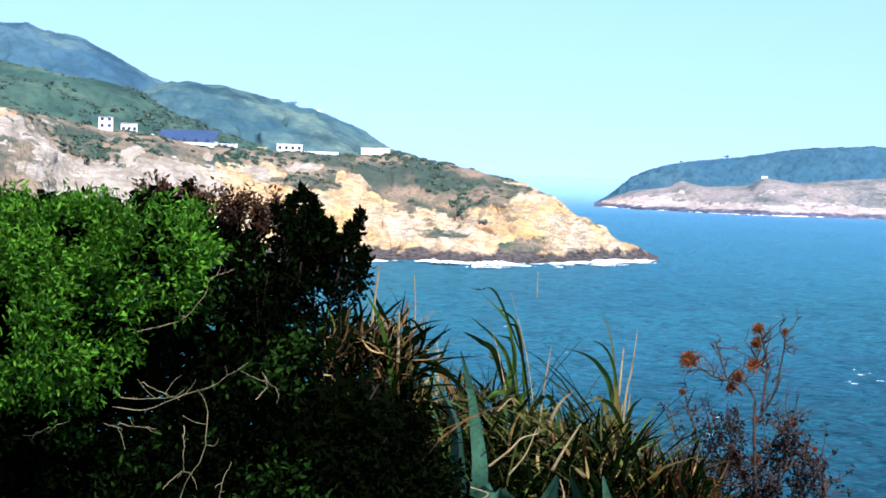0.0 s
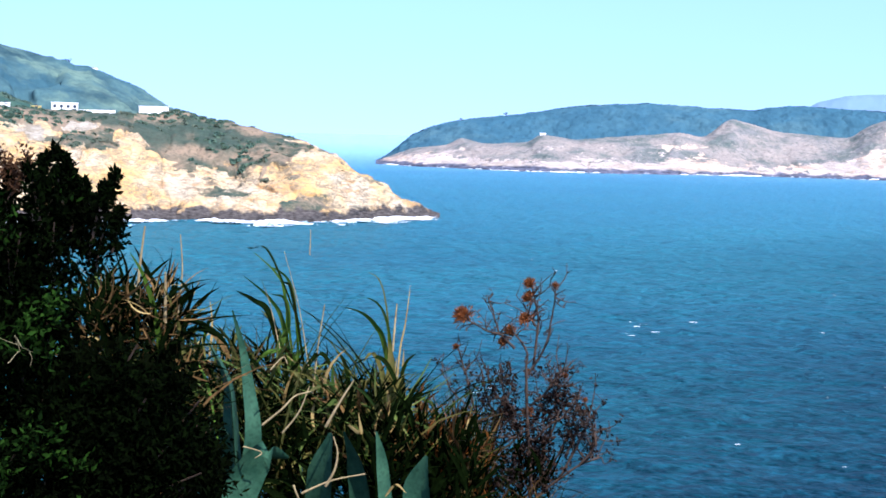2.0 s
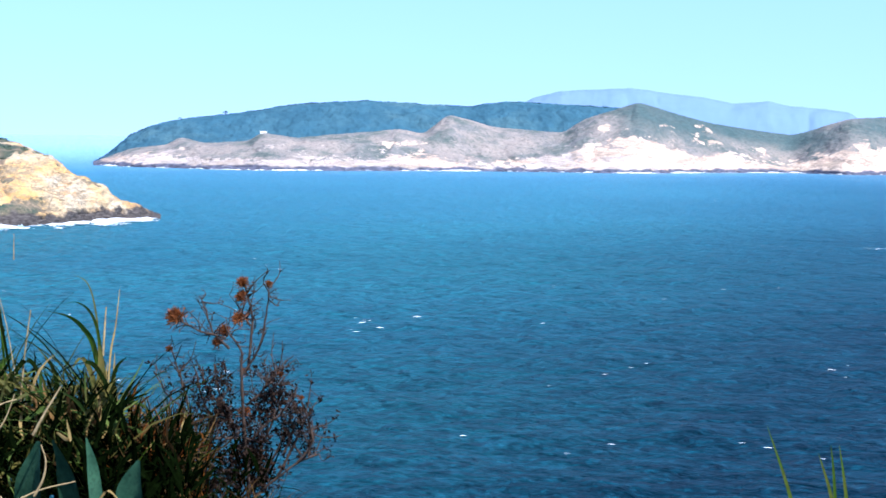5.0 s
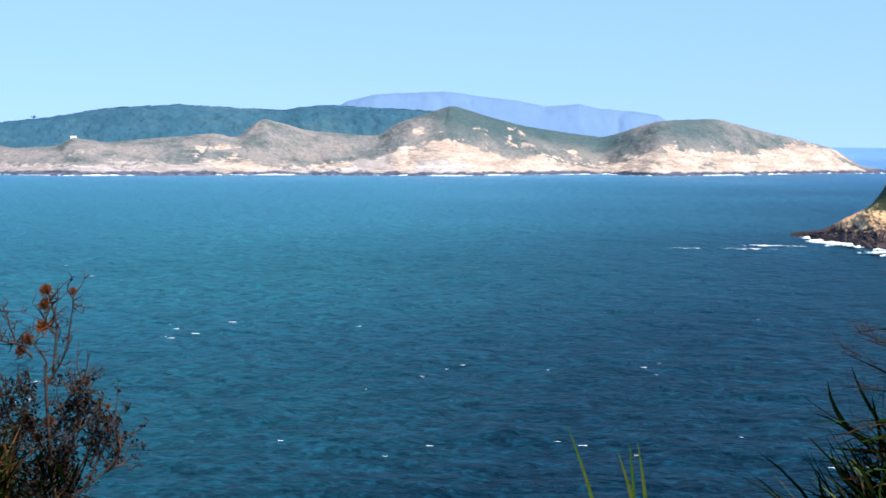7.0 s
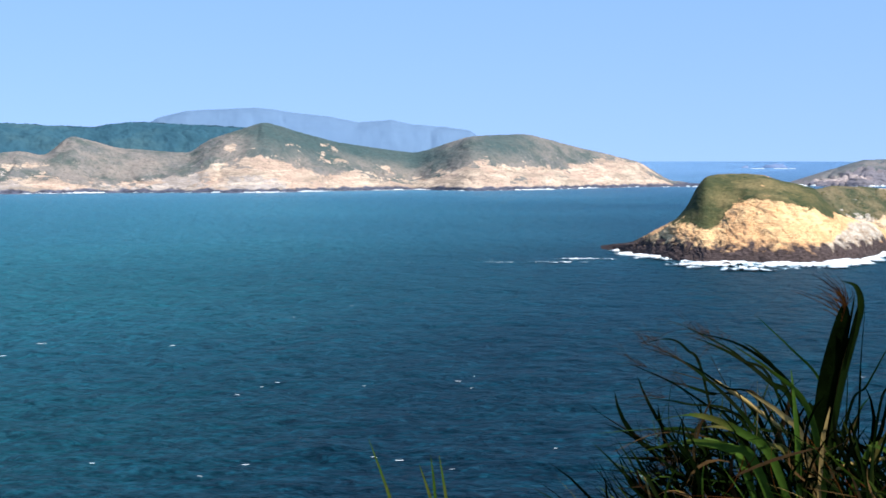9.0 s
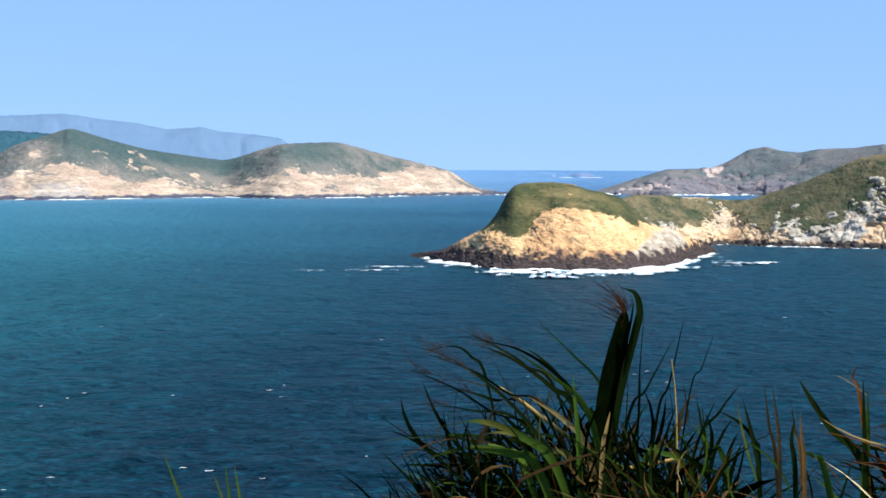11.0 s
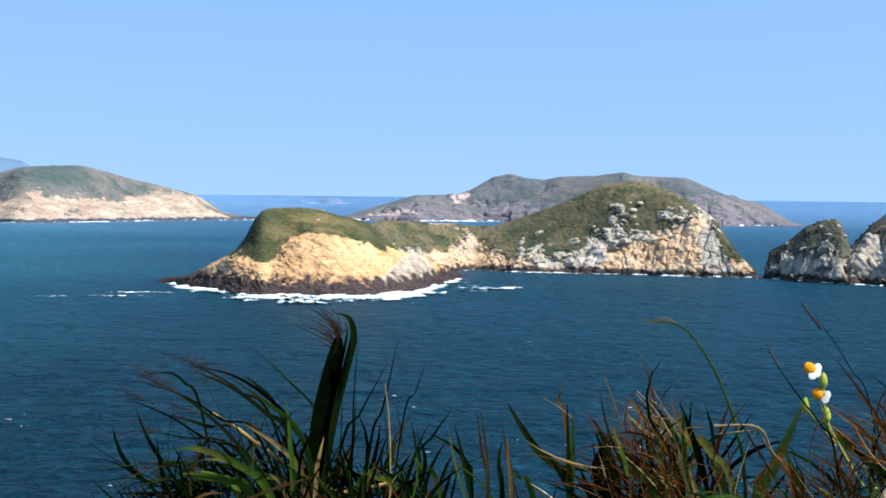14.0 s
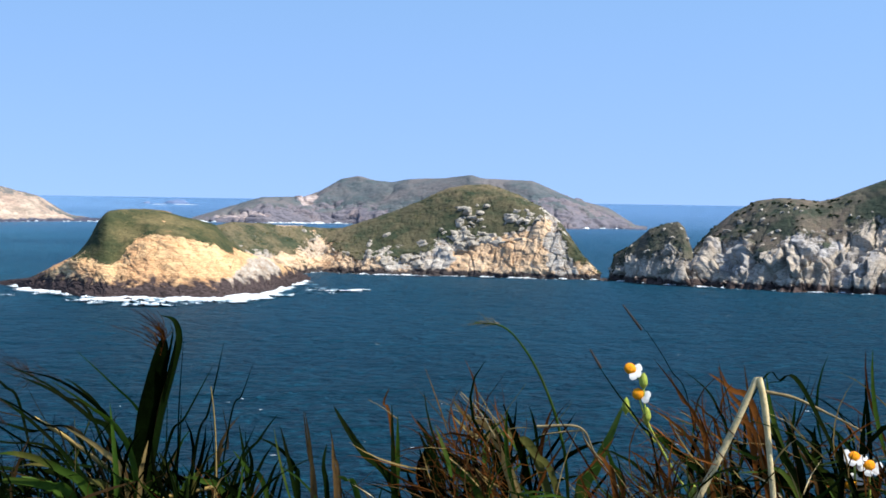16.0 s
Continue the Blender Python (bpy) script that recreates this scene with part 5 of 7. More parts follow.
REED_LEAVES = [
    ("o", 0.0710, (0.524, 0.319), (0.549, 0.469), (0.542, 0.648)),
    ("g", 0.0325, (0.53, 0.588), (0.469, 0.719), (0.39, 0.785), (0.277, 0.814)),
    ("o", 0.0100, (0.545, 0.588), (0.53, 0.80), (0.49, 0.95), (0.42, 1.0)),
    ("g", 0.0177, (0.549, 0.618), (0.506, 0.80), (0.43, 0.87), (0.35, 0.86)),
    ("w", 0.0177, (0.559, 0.589), (0.569, 0.738), (0.577, 0.842)),
    ("t", 0.0120, (0.593, 0.56), (0.622, 0.74), (0.648, 0.95)),
    ("d", 0.0237, (0.596, 0.382), (0.62, 0.531), (0.677, 0.593)),
    ("o", 0.0266, (0.521, 0.409), (0.456, 0.585), (0.398, 0.538)),
    ("d", 0.0237, (0.532, 0.528), (0.427, 0.569), (0.311, 0.505)),
    ("w", 0.0085, (-0.033, 0.597), (-0.084, 0.804), (-0.131, 0.945)),
    ("w", 0.0085, (0.118, 0.513), (0.064, 0.809), (-0.02, 1.11)),
    ("g", 0.0266, (-0.007, 0.688), (-0.086, 0.849), (-0.238, 0.977)),
    ("d", 0.0325, (-0.083, 0.745), (-0.175, 0.837), (-0.271, 0.887)),
]
REED_LEAVES += [
    ("d", 0.0177, (0.032, 0.868), (-0.015, 0.949), (-0.119, 0.946)),
    ("g", 0.0300, (-0.032, 0.567), (0.007, 0.718), (-0.01, 0.85), (-0.09, 0.88)),
    ("w", 0.0148, (0.144, 0.365), (0.165, 0.604), (0.196, 0.838)),
    ("d", 0.0266, (0.329, 0.401), (0.304, 0.535), (0.257, 0.596)),
    ("f", 0.0355, (0.027, 0.555), (-0.077, 0.584), (-0.164, 0.509)),
    ("o", 0.0296, (0.045, 0.481), (-0.06, 0.513), (-0.138, 0.438)),
    ("w", 0.0089, (0.113, 1.093), (0.115, 1.227)),
    ("t", 0.0118, (-0.568, 0.548), (-0.515, 0.789), (-0.441, 0.985)),
    ("d", 0.0177, (-0.422, 0.673), (-0.374, 0.764), (-0.336, 0.861)),
]
REED_MORE = [
    ("d", 0.0177, (-0.345, 0.586), (-0.423, 0.703), (-0.543, 0.722)),
    ("f", 0.0148, (-0.324, 0.392), (-0.374, 0.555), (-0.438, 0.687)),
    ("t", 0.0237, (0.647, 0.204), (0.625, 0.412), (0.627, 0.591)),
    ("o", 0.0355, (-0.22, 0.381), (-0.28, 0.588), (-0.236, 0.709)),
    ("t", 0.0177, (0.226, 0.398), (0.135, 0.454), (-0.003, 0.568)),
    ("o", 0.0266, (0.258, 0.309), (0.135, 0.439), (-0.014, 0.463)),
    ("g", 0.0296, (0.077, 0.392), (0.029, 0.51), (0.124, 0.603)),
    ("d", 0.0237, (0.16, 0.574), (0.236, 0.517), (0.285, 0.4)),
    ("g", 0.0150, (0.051, 0.749), (0.014, 0.94), (-0.07, 1.02), (-0.15, 1.0)),
]
REED_MORE += [
    ("d", 0.0118, (-0.094, 1.101), (-0.184, 1.122), (-0.228, 1.127)),
    ("g", 0.0148, (-0.012, 0.866), (-0.061, 0.984), (-0.195, 1.104)),
]
FALLEN_STRAWS = [
    ("w", 0.0140, (-0.064, 0.466), (0.023, 0.541), (0.078, 0.597), (0.151, 0.619)),
    ("w", 0.0120, (0.025, 0.429), (0.097, 0.526), (0.142, 0.642)),
    ("w", 0.0180, (0.218, 0.46), (0.272, 0.563), (0.339, 0.672)),
    ("w", 0.0160, (0.221, 0.202), (0.259, 0.277), (0.271, 0.356), (0.251, 0.428)),
    ("w", 0.0140, (0.116, 0.156), (0.248, 0.215), (0.4, 0.248)),
    ("w", 0.0160, (0.079, 0.207), (0.094, 0.169), (0.113, 0.124)),
    ("w", 0.0100, (-0.033, 0.712), (0.021, 0.768), (0.043, 0.739)),
    ("t", 0.0180, (0.319, 0.469), (0.375, 0.431), (0.363, 0.525)),
    ("w", 0.0090, (-0.148, 0.368), (-0.066, 0.343), (-0.093, 0.317)),
    ("t", 0.0140, (0.491, 0.147), (0.537, 0.203), (0.585, 0.165)),
]
AGAVE_AT = (42.92, 8.397, 38.230)
AGAVE_LEAVES = [      # the turn of the leaf's face, then x, z and width along it
    (-1.25, (-0.18, 0.20, 0.10), (-0.20, 0.46, 0.09), (-0.228, 0.641, 0.055), (-0.335, 0.83, 0.006)),
    (0.15, (-0.13, 0.12, 0.085), (-0.108, 0.40, 0.075), (-0.133, 0.589, 0.055), (-0.164, 0.774, 0.032), (-0.212, 0.955, 0.006)),
    (0.25, (-0.19, 0.0, 0.15), (-0.142, 0.20, 0.16), (-0.061, 0.305, 0.13), (0.055, 0.282, 0.02)),
    (-0.9, (0.411, -0.05, 0.12), (0.385, 0.225, 0.10), (0.31, 0.402, 0.01)),
    (0.1, (0.498, -0.05, 0.07), (0.486, 0.244, 0.055), (0.456, 0.405, 0.008)),
    (-0.9, (0.66, -0.05, 0.15), (0.668, 0.16, 0.13), (0.689, 0.302, 0.015)),
    (-0.9, (0.218, -0.05, 0.15), (0.226, 0.20, 0.13), (0.252, 0.392, 0.02)),
    (-0.8, (-0.19, 0.25, 0.10), (-0.247, 0.40, 0.09), (-0.33, 0.46, 0.02)),
]
DRY_AT = (34.74, 10.400, 37.803)
DRY_STEMS = [
    ((0.0, 0.0), (-0.012, 0.302), (-0.044, 0.637), (-0.054, 0.837), (-0.056, 0.953), (-0.133, 1.051), (-0.157, 1.101)),
    ((-0.053, 0.803), (0.018, 0.904), (0.066, 1.005), (0.087, 1.105), (0.104, 1.238), (0.109, 1.337)),
    ((-0.004, 0.837), (0.014, 1.104), (0.003, 1.203), (-0.015, 1.302), (-0.029, 1.341)),
    ((-0.133, 1.035), (-0.249, 1.066), (-0.315, 1.092), (-0.398, 1.137)),
    ((-0.115, 0.969), (-0.199, 1.067), (-0.234, 1.199), (-0.259, 1.265)),
    ((-0.011, 0.637), (0.087, 0.739), (0.151, 0.84), (0.168, 0.823)),
    ((-0.025, 0.302), (0.092, 0.438), (0.156, 0.59), (0.187, 0.674)),
    ((-0.001, 0.067), (0.163, 0.204), (0.294, 0.307), (0.359, 0.341), (0.419, 0.369)),
    ((0.327, 0.324), (0.242, 0.407), (0.197, 0.523)),
]
DRY_STEMS += [
    ((0.35, 0.341), (0.358, 0.442), (0.366, 0.509)),
    ((-0.013, 0.369), (-0.176, 0.635), (-0.261, 0.767), (-0.279, 0.866)),
    ((-0.002, 0.101), (0.128, 0.304), (0.224, 0.507)),
    ((0.163, 0.204), (0.259, 0.407), (0.322, 0.575)),
    ((0.004, 1.104), (-0.053, 1.169)),
    ((0.086, 0.805), (0.136, 0.773)),
    ((0.273, 0.294), (0.369, 0.421), (0.354, 0.532), (0.301, 0.675)),
    ((0.198, 0.33), (0.268, 0.506), (0.206, 0.534)),
    ((-0.096, 0.224), (-0.246, 0.32), (-0.337, 0.567), (-0.475, 0.701), (-0.546, 0.836)),
    ((-0.337, 0.567), (-0.398, 0.777), (-0.46, 0.981)),
    ((-0.345, 0.331), (-0.469, 0.365), (-0.642, 0.366)),
]
DRY_STEMS += [
    ((-0.2, 0.496), (-0.265, 0.668), (-0.293, 0.829)),
    ((-0.077, 0.498), (-0.167, 0.695), (-0.208, 0.868)),
    ((-0.015, 0.5), (0.08, 0.651), (0.175, 0.802)),
    ((-0.001, 0.425), (0.119, 0.552), (0.205, 0.579)),
    ((0.054, 0.152), (0.113, 0.253), (0.074, 0.34), (0.024, 0.376)),
    ((-0.343, 0.243), (-0.198, 0.371), (-0.101, 0.448), (0.095, 0.527)),
    ((-0.273, 0.444), (-0.101, 0.46), (0.048, 0.439)),
    ((-0.071, 0.212), (-0.193, 0.147), (-0.328, 0.069)),
]
DRY_HEADS = [      # x, z, size and the lean of the brush
    (-0.398, 1.137, 0.085, -0.9),
    (-0.029, 1.335, 0.055, -0.6),
    (-0.026, 1.262, 0.055, -1.2),
    (0.109, 1.33, 0.035, 0.1),
    (-0.040, 1.140, 0.06, -1.3),
    (-0.133, 1.051, 0.06, -0.5),
    (-0.170, 1.000, 0.045, -1.2),
    (-0.04, 0.82, 0.035, 0.3),
    (-0.035, 0.58, 0.05, 0.4),
    (-0.46, 0.955, 0.03, 0.0),
    (0.178, 0.805, 0.03, 0.3),
    (0.301, 0.668, 0.025, 0.1),
]
BLADES7_AT = (17.08, 5.399, 38.840)
BLADES7_BLADES = [
    ((-0.033, -0.001), (-0.071, 0.166), (-0.136, 0.356)),
    ((0.074, 0.002), (0.048, 0.152), (0.01, 0.276)),
    ((0.102, 0.003), (0.09, 0.153), (0.069, 0.294)),
    ((0.066, 0.002), (0.055, 0.202), (0.043, 0.31)),
]
CLUMP_AT = (5.57, 3.393, 39.383)
CLUMP_BIG = [
    ((0.012, 0.02), (0.016, 0.10), (0.030, 0.235), (0.046, 0.315), (0.055, 0.36), (0.058, 0.38)),
    ((0.03, 0.10), (0.052, 0.235), (0.075, 0.335), (0.083, 0.375), (0.075, 0.405), (0.05, 0.415)),
]
CLUMP_BLADES = [
    ("d", 0.0090, (0.01, 0.166), (-0.009, 0.205), (-0.053, 0.259), (-0.12, 0.305), (-0.205, 0.327)),
    ("d", 0.0090, (-0.018, 0.176), (-0.067, 0.239), (-0.129, 0.283), (-0.19, 0.31)),
    ("g", 0.0059, (0.039, 0.175), (0.016, 0.244), (-0.029, 0.293), (-0.092, 0.351)),
    ("b", 0.0030, (-0.104, 0.176), (-0.138, 0.225), (-0.176, 0.295)),
    ("d", 0.0080, (0.006, 0.127), (-0.061, 0.152), (-0.128, 0.159), (-0.194, 0.167)),
    ("b", 0.0050, (-0.061, 0.176), (-0.138, 0.223), (-0.194, 0.242), (-0.241, 0.253)),
    ("d", 0.0079, (-0.09, 0.176), (-0.175, 0.211), (-0.241, 0.228)),
    ("d", 0.0049, (-0.071, 0.186), (-0.143, 0.23), (-0.204, 0.269), (-0.288, 0.301)),
    ("d", 0.0049, (-0.052, 0.215), (-0.11, 0.274), (-0.148, 0.301), (-0.223, 0.336)),
    ("y", 0.0059, (0.001, 0.107), (0.02, 0.175), (0.046, 0.212)),
    ("d", 0.0039, (0.054, 0.106), (0.063, 0.185), (0.065, 0.273)),
]
CLUMP_BLADES += [
    ("g", 0.0120, (0.088, 0.096), (0.136, 0.143), (0.178, 0.174)),
    ("y", 0.0049, (0.149, 0.135), (0.145, 0.234), (0.138, 0.293)),
    ("b", 0.0049, (0.149, 0.135), (0.17, 0.184), (0.16, 0.253)),
    ("d", 0.0059, (0.181, 0.105), (0.229, 0.194), (0.26, 0.238)),
    ("k", 0.0030, (0.17, 0.214), (0.193, 0.273), (0.213, 0.332)),
    ("g", 0.0089, (0.24, 0.092), (0.205, 0.142), (0.18, 0.174)),
    ("d", 0.0090, (0.294, 0.092), (0.287, 0.144), (0.26, 0.179), (0.219, 0.199)),
    ("b", 0.0069, (0.324, 0.092), (0.31, 0.173), (0.3, 0.248)),
    ("b", 0.0060, (0.369, 0.091), (0.358, 0.163), (0.349, 0.213)),
    ("d", 0.0049, (0.063, 0.175), (0.096, 0.244), (0.144, 0.332)),
    ("k", 0.0049, (0.112, 0.175), (0.135, 0.253), (0.16, 0.371)),
]
CLUMP_LEFT = [
    ("g", 0.0110, (-0.098, 0.111), (-0.197, 0.145), (-0.297, 0.14), (-0.371, 0.133)),
    ("d", 0.0059, (-0.089, 0.151), (-0.168, 0.195), (-0.232, 0.235), (-0.312, 0.267)),
    ("d", 0.0049, (-0.108, 0.166), (-0.208, 0.198), (-0.287, 0.207)),
    ("d", 0.0089, (-0.098, 0.091), (-0.187, 0.103), (-0.262, 0.068)),
    ("b", 0.0069, (-0.088, 0.082), (-0.168, 0.141), (-0.257, 0.145), (-0.336, 0.109)),
    ("d", 0.0080, (-0.073, 0.062), (-0.128, 0.121), (-0.207, 0.15), (-0.277, 0.14)),
    ("d", 0.0080, (-0.058, 0.06), (-0.118, 0.101), (-0.177, 0.111), (-0.247, 0.09)),
    ("d", 0.0079, (-0.038, 0.062), (-0.099, 0.171), (-0.178, 0.25), (-0.257, 0.299)),
    ("d", 0.0049, (-0.178, 0.24), (-0.208, 0.289), (-0.238, 0.307), (-0.287, 0.299)),
    ("d", 0.0069, (-0.019, 0.152), (-0.05, 0.241), (-0.089, 0.285), (-0.114, 0.3)),
    ("d", 0.0069, (0.031, 0.083), (0.07, 0.153), (0.094, 0.198)),
]
CLUMP_LEFT += [
    ("d", 0.0059, (0.061, 0.063), (0.084, 0.163), (0.09, 0.262)),
    ("k", 0.0030, (0.084, 0.202), (0.086, 0.282), (0.092, 0.381)),
]
CLUMP_YELLOW = [
    ((0.03, 0.06), (-0.012, 0.125), (-0.066, 0.17), (-0.122, 0.212), (-0.16, 0.235)),
    ((0.024, 0.021), (0.05, 0.09), (0.148, 0.117)),
]
GRASS_AT = (-9.64, 3.097, 39.506)
BANK_BLADES = [
    ("d", 0.0133, (-0.403, 0.019), (-0.458, 0.087), (-0.491, 0.131), (-0.511, 0.161)),
    ("g", 0.0115, (-0.405, 0.012), (-0.402, 0.075), (-0.402, 0.152)),
    ("w", 0.0027, (-0.402, 0.143), (-0.428, 0.163), (-0.451, 0.173)),
    ("d", 0.0133, (-0.33, 0.015), (-0.34, 0.068), (-0.355, 0.113), (-0.375, 0.144)),
    ("w", 0.0027, (-0.247, 0.116), (-0.274, 0.16), (-0.3, 0.191)),
    ("w", 0.0027, (-0.216, 0.122), (-0.247, 0.161), (-0.277, 0.187)),
    ("w", 0.0027, (-0.341, 0.095), (-0.328, 0.118), (-0.301, 0.133), (-0.256, 0.132)),
    ("w", 0.0027, (-0.247, 0.152), (-0.283, 0.158), (-0.309, 0.168)),
    ("t", 0.0115, (-0.233, 0.103), (-0.274, 0.124), (-0.312, 0.156)),
    ("o", 0.0142, (-0.179, 0.092), (-0.216, 0.122), (-0.236, 0.159)),
    ("o", 0.0106, (-0.148, 0.048), (-0.184, 0.1), (-0.22, 0.135)),
    ("k", 0.0133, (-0.227, 0.018), (-0.246, 0.08), (-0.26, 0.12)),
]
BANK_BLADES += [
    ("w", 0.0044, (-0.037, 0.032), (-0.096, 0.11), (-0.109, 0.138)),
    ("w", 0.0044, (-0.109, 0.138), (-0.14, 0.134), (-0.171, 0.129)),
    ("f", 0.0213, (-0.107, 0.022), (-0.088, 0.068), (-0.065, 0.122), (-0.042, 0.18)),
    ("f", 0.0062, (-0.116, 0.029), (-0.105, 0.063), (-0.082, 0.079)),
    ("d", 0.0035, (0.006, 0.106), (-0.017, 0.154), (-0.058, 0.206), (-0.091, 0.253)),
    ("d", 0.0020, (0.061, 0.17), (0.03, 0.231), (-0.006, 0.287), (-0.036, 0.32)),
    ("r", 0.0071, (0.153, 0.137), (0.123, 0.198), (0.103, 0.24)),
    ("r", 0.0071, (0.168, 0.111), (0.14, 0.162), (0.111, 0.2)),
    ("r", 0.0062, (0.181, 0.068), (0.153, 0.129), (0.122, 0.158)),
    ("r", 0.0053, (0.107, 0.127), (0.08, 0.177), (0.054, 0.196)),
]
BANK_MORE = [
    ("r", 0.0035, (0.079, 0.135), (0.045, 0.192), (0.023, 0.235)),
    ("d", 0.0044, (0.119, 0.119), (0.1, 0.18), (0.082, 0.21), (0.05, 0.236)),
    ("g", 0.0142, (0.09, 0.056), (0.032, 0.107), (-0.017, 0.152)),
    ("d", 0.0142, (0.107, 0.039), (0.045, 0.107), (0.002, 0.149)),
    ("t", 0.0044, (0.073, 0.038), (0.028, 0.107), (-0.006, 0.148)),
    ("t", 0.0035, (0.085, 0.056), (0.041, 0.116), (0.009, 0.155)),
    ("w", 0.0027, (0.009, 0.078), (0.063, 0.089), (0.108, 0.094)),
    ("g", 0.0080, (0.189, 0.077), (0.154, 0.107), (0.119, 0.119)),
    ("w", 0.0080, (0.173, 0.208), (0.217, 0.199), (0.269, 0.176), (0.32, 0.151)),
    ("d", 0.0027, (0.169, 0.217), (0.199, 0.221), (0.223, 0.219)),
    ("d", 0.0124, (0.237, 0.034), (0.223, 0.113), (0.2, 0.174)),
    ("d", 0.0133, (0.272, 0.036), (0.244, 0.105), (0.205, 0.143)),
]
BANK_MORE += [
    ("d", 0.0124, (0.323, 0.037), (0.323, 0.116), (0.324, 0.198)),
    ("g", 0.0106, (0.289, 0.036), (0.262, 0.088), (0.236, 0.113)),
    ("d", 0.0106, (0.348, 0.038), (0.322, 0.099), (0.287, 0.124)),
    ("b", 0.0062, (0.253, 0.079), (0.227, 0.122), (0.213, 0.17)),
    ("g", 0.0106, (-0.041, 0.025), (-0.06, 0.078), (-0.073, 0.113)),
    ("r", 0.0071, (0.029, 0.045), (-0.007, 0.088), (-0.034, 0.105)),
    ("g", 0.0089, (-0.272, 0.017), (-0.309, 0.069), (-0.336, 0.1)),
    ("d", 0.0089, (-0.362, 0.014), (-0.399, 0.039), (-0.453, 0.051)),
    ("g", 0.0106, (-0.462, 0.01), (-0.485, 0.046), (-0.508, 0.049)),
    ("r", 0.0053, (-0.414, 0.129), (-0.428, 0.165), (-0.419, 0.192)),
]
BANK_STEM = ((-0.128, 0.03), (-0.142, 0.13), (-0.168, 0.205), (-0.20, 0.262), (-0.235, 0.297), (-0.28, 0.302))
CLUMP_SIDE = [
    ("g", 0.0138, (-0.054, 0.104), (-0.116, 0.163), (-0.186, 0.188), (-0.269, 0.174)),
    ("o", 0.0118, (-0.026, 0.103), (-0.069, 0.134), (-0.149, 0.159), (-0.232, 0.147)),
    ("g", 0.0157, (-0.087, 0.104), (-0.13, 0.13), (-0.2, 0.14), (-0.278, 0.122)),
    ("f", 0.0098, (-0.017, 0.105), (-0.023, 0.192), (-0.031, 0.268)),
    ("t", 0.0118, (-0.007, 0.134), (-0.044, 0.187), (-0.106, 0.228)),
    ("f", 0.0138, (-0.111, 0.104), (-0.148, 0.135), (-0.176, 0.147)),
    ("g", 0.0118, (0.021, 0.103), (-0.008, 0.211), (-0.065, 0.264), (-0.129, 0.307)),
    ("o", 0.0098, (0.107, 0.102), (0.126, 0.162), (0.156, 0.191)),
    ("t", 0.0079, (0.021, 0.134), (0.026, 0.172), (0.034, 0.206)),
    ("g", 0.0118, (0.165, 0.101), (0.126, 0.133), (0.092, 0.141)),
    ("t", 0.0069, (0.036, 0.103), (0.012, 0.134), (-0.008, 0.172)),
]
BANK_FRONT = [
    ("b", 0.0060, (-0.527, 0.037), (-0.531, 0.104), (-0.54, 0.161)),
    ("b", 0.0070, (-0.489, 0.038), (-0.493, 0.078), (-0.497, 0.123)),
    ("w", 0.0062, (-0.176, 0.149), (-0.11, 0.149), (-0.087, 0.11), (-0.057, 0.083)),
    ("w", 0.0044, (-0.24, 0.131), (-0.265, 0.17), (-0.294, 0.198)),
    ("d", 0.0089, (-0.503, 0.023), (-0.508, 0.078), (-0.504, 0.112)),
    ("d", 0.0106, (-0.396, 0.027), (-0.399, 0.09), (-0.402, 0.179)),
    ("d", 0.0124, (-0.334, 0.029), (-0.338, 0.084), (-0.36, 0.136)),
    ("g", 0.0124, (-0.263, 0.042), (-0.295, 0.076), (-0.324, 0.106)),
    ("t", 0.0124, (-0.238, 0.122), (-0.287, 0.16), (-0.31, 0.186)),
    ("r", 0.0089, (-0.055, 0.054), (-0.068, 0.093), (-0.082, 0.11)),
    ("r", 0.0080, (0.081, 0.133), (0.065, 0.167), (0.054, 0.192)),
    ("d", 0.0142, (0.226, 0.05), (0.199, 0.111), (0.181, 0.162)),
    ("g", 0.0080, (0.208, 0.077), (0.158, 0.088), (0.107, 0.083)),
]
BANK_FRONT += [
    ("r", 0.0106, (0.156, 0.178), (0.121, 0.211), (0.085, 0.236)),
    ("d", 0.0080, (0.222, 0.223), (0.188, 0.226), (0.165, 0.223)),
]
STRAW_LEGS = [
    ((0.055, 0.02), (0.109, 0.131), (0.154, 0.235)),
    ((0.157, 0.236), (0.168, 0.184), (0.186, 0.02)),
]
GRASS_FLOWERS = [(-0.035, 0.239), (-0.022, 0.2), (0.308, 0.113), (0.331, 0.1), (0.304, 0.07)]
GRASS_BUDS = [(-0.014, 0.22), (-0.040, 0.181), (-0.008, 0.167), (0.092, 0.072), (0.066, 0.05)]
GRASS_FSTEMS = [
    ((0.084, 0.012), (0.036, 0.081), (-0.006, 0.155), (-0.022, 0.2)),
    ((-0.002, 0.142), (-0.011, 0.177), (-0.015, 0.213), (-0.03, 0.236)),
    ((0.007, 0.125), (-0.02, 0.155), (-0.039, 0.178)),
    ((0.315, 0.0), (0.311, 0.06), (0.308, 0.108)),
    ((0.335, 0.0), (0.333, 0.05), (0.331, 0.096)),
    ((0.302, 0.0), (0.304, 0.035), (0.304, 0.066)),
    ((0.085, 0.0), (0.088, 0.04), (0.092, 0.07)),
    ((0.062, 0.0), (0.064, 0.025), (0.066, 0.047)),
]


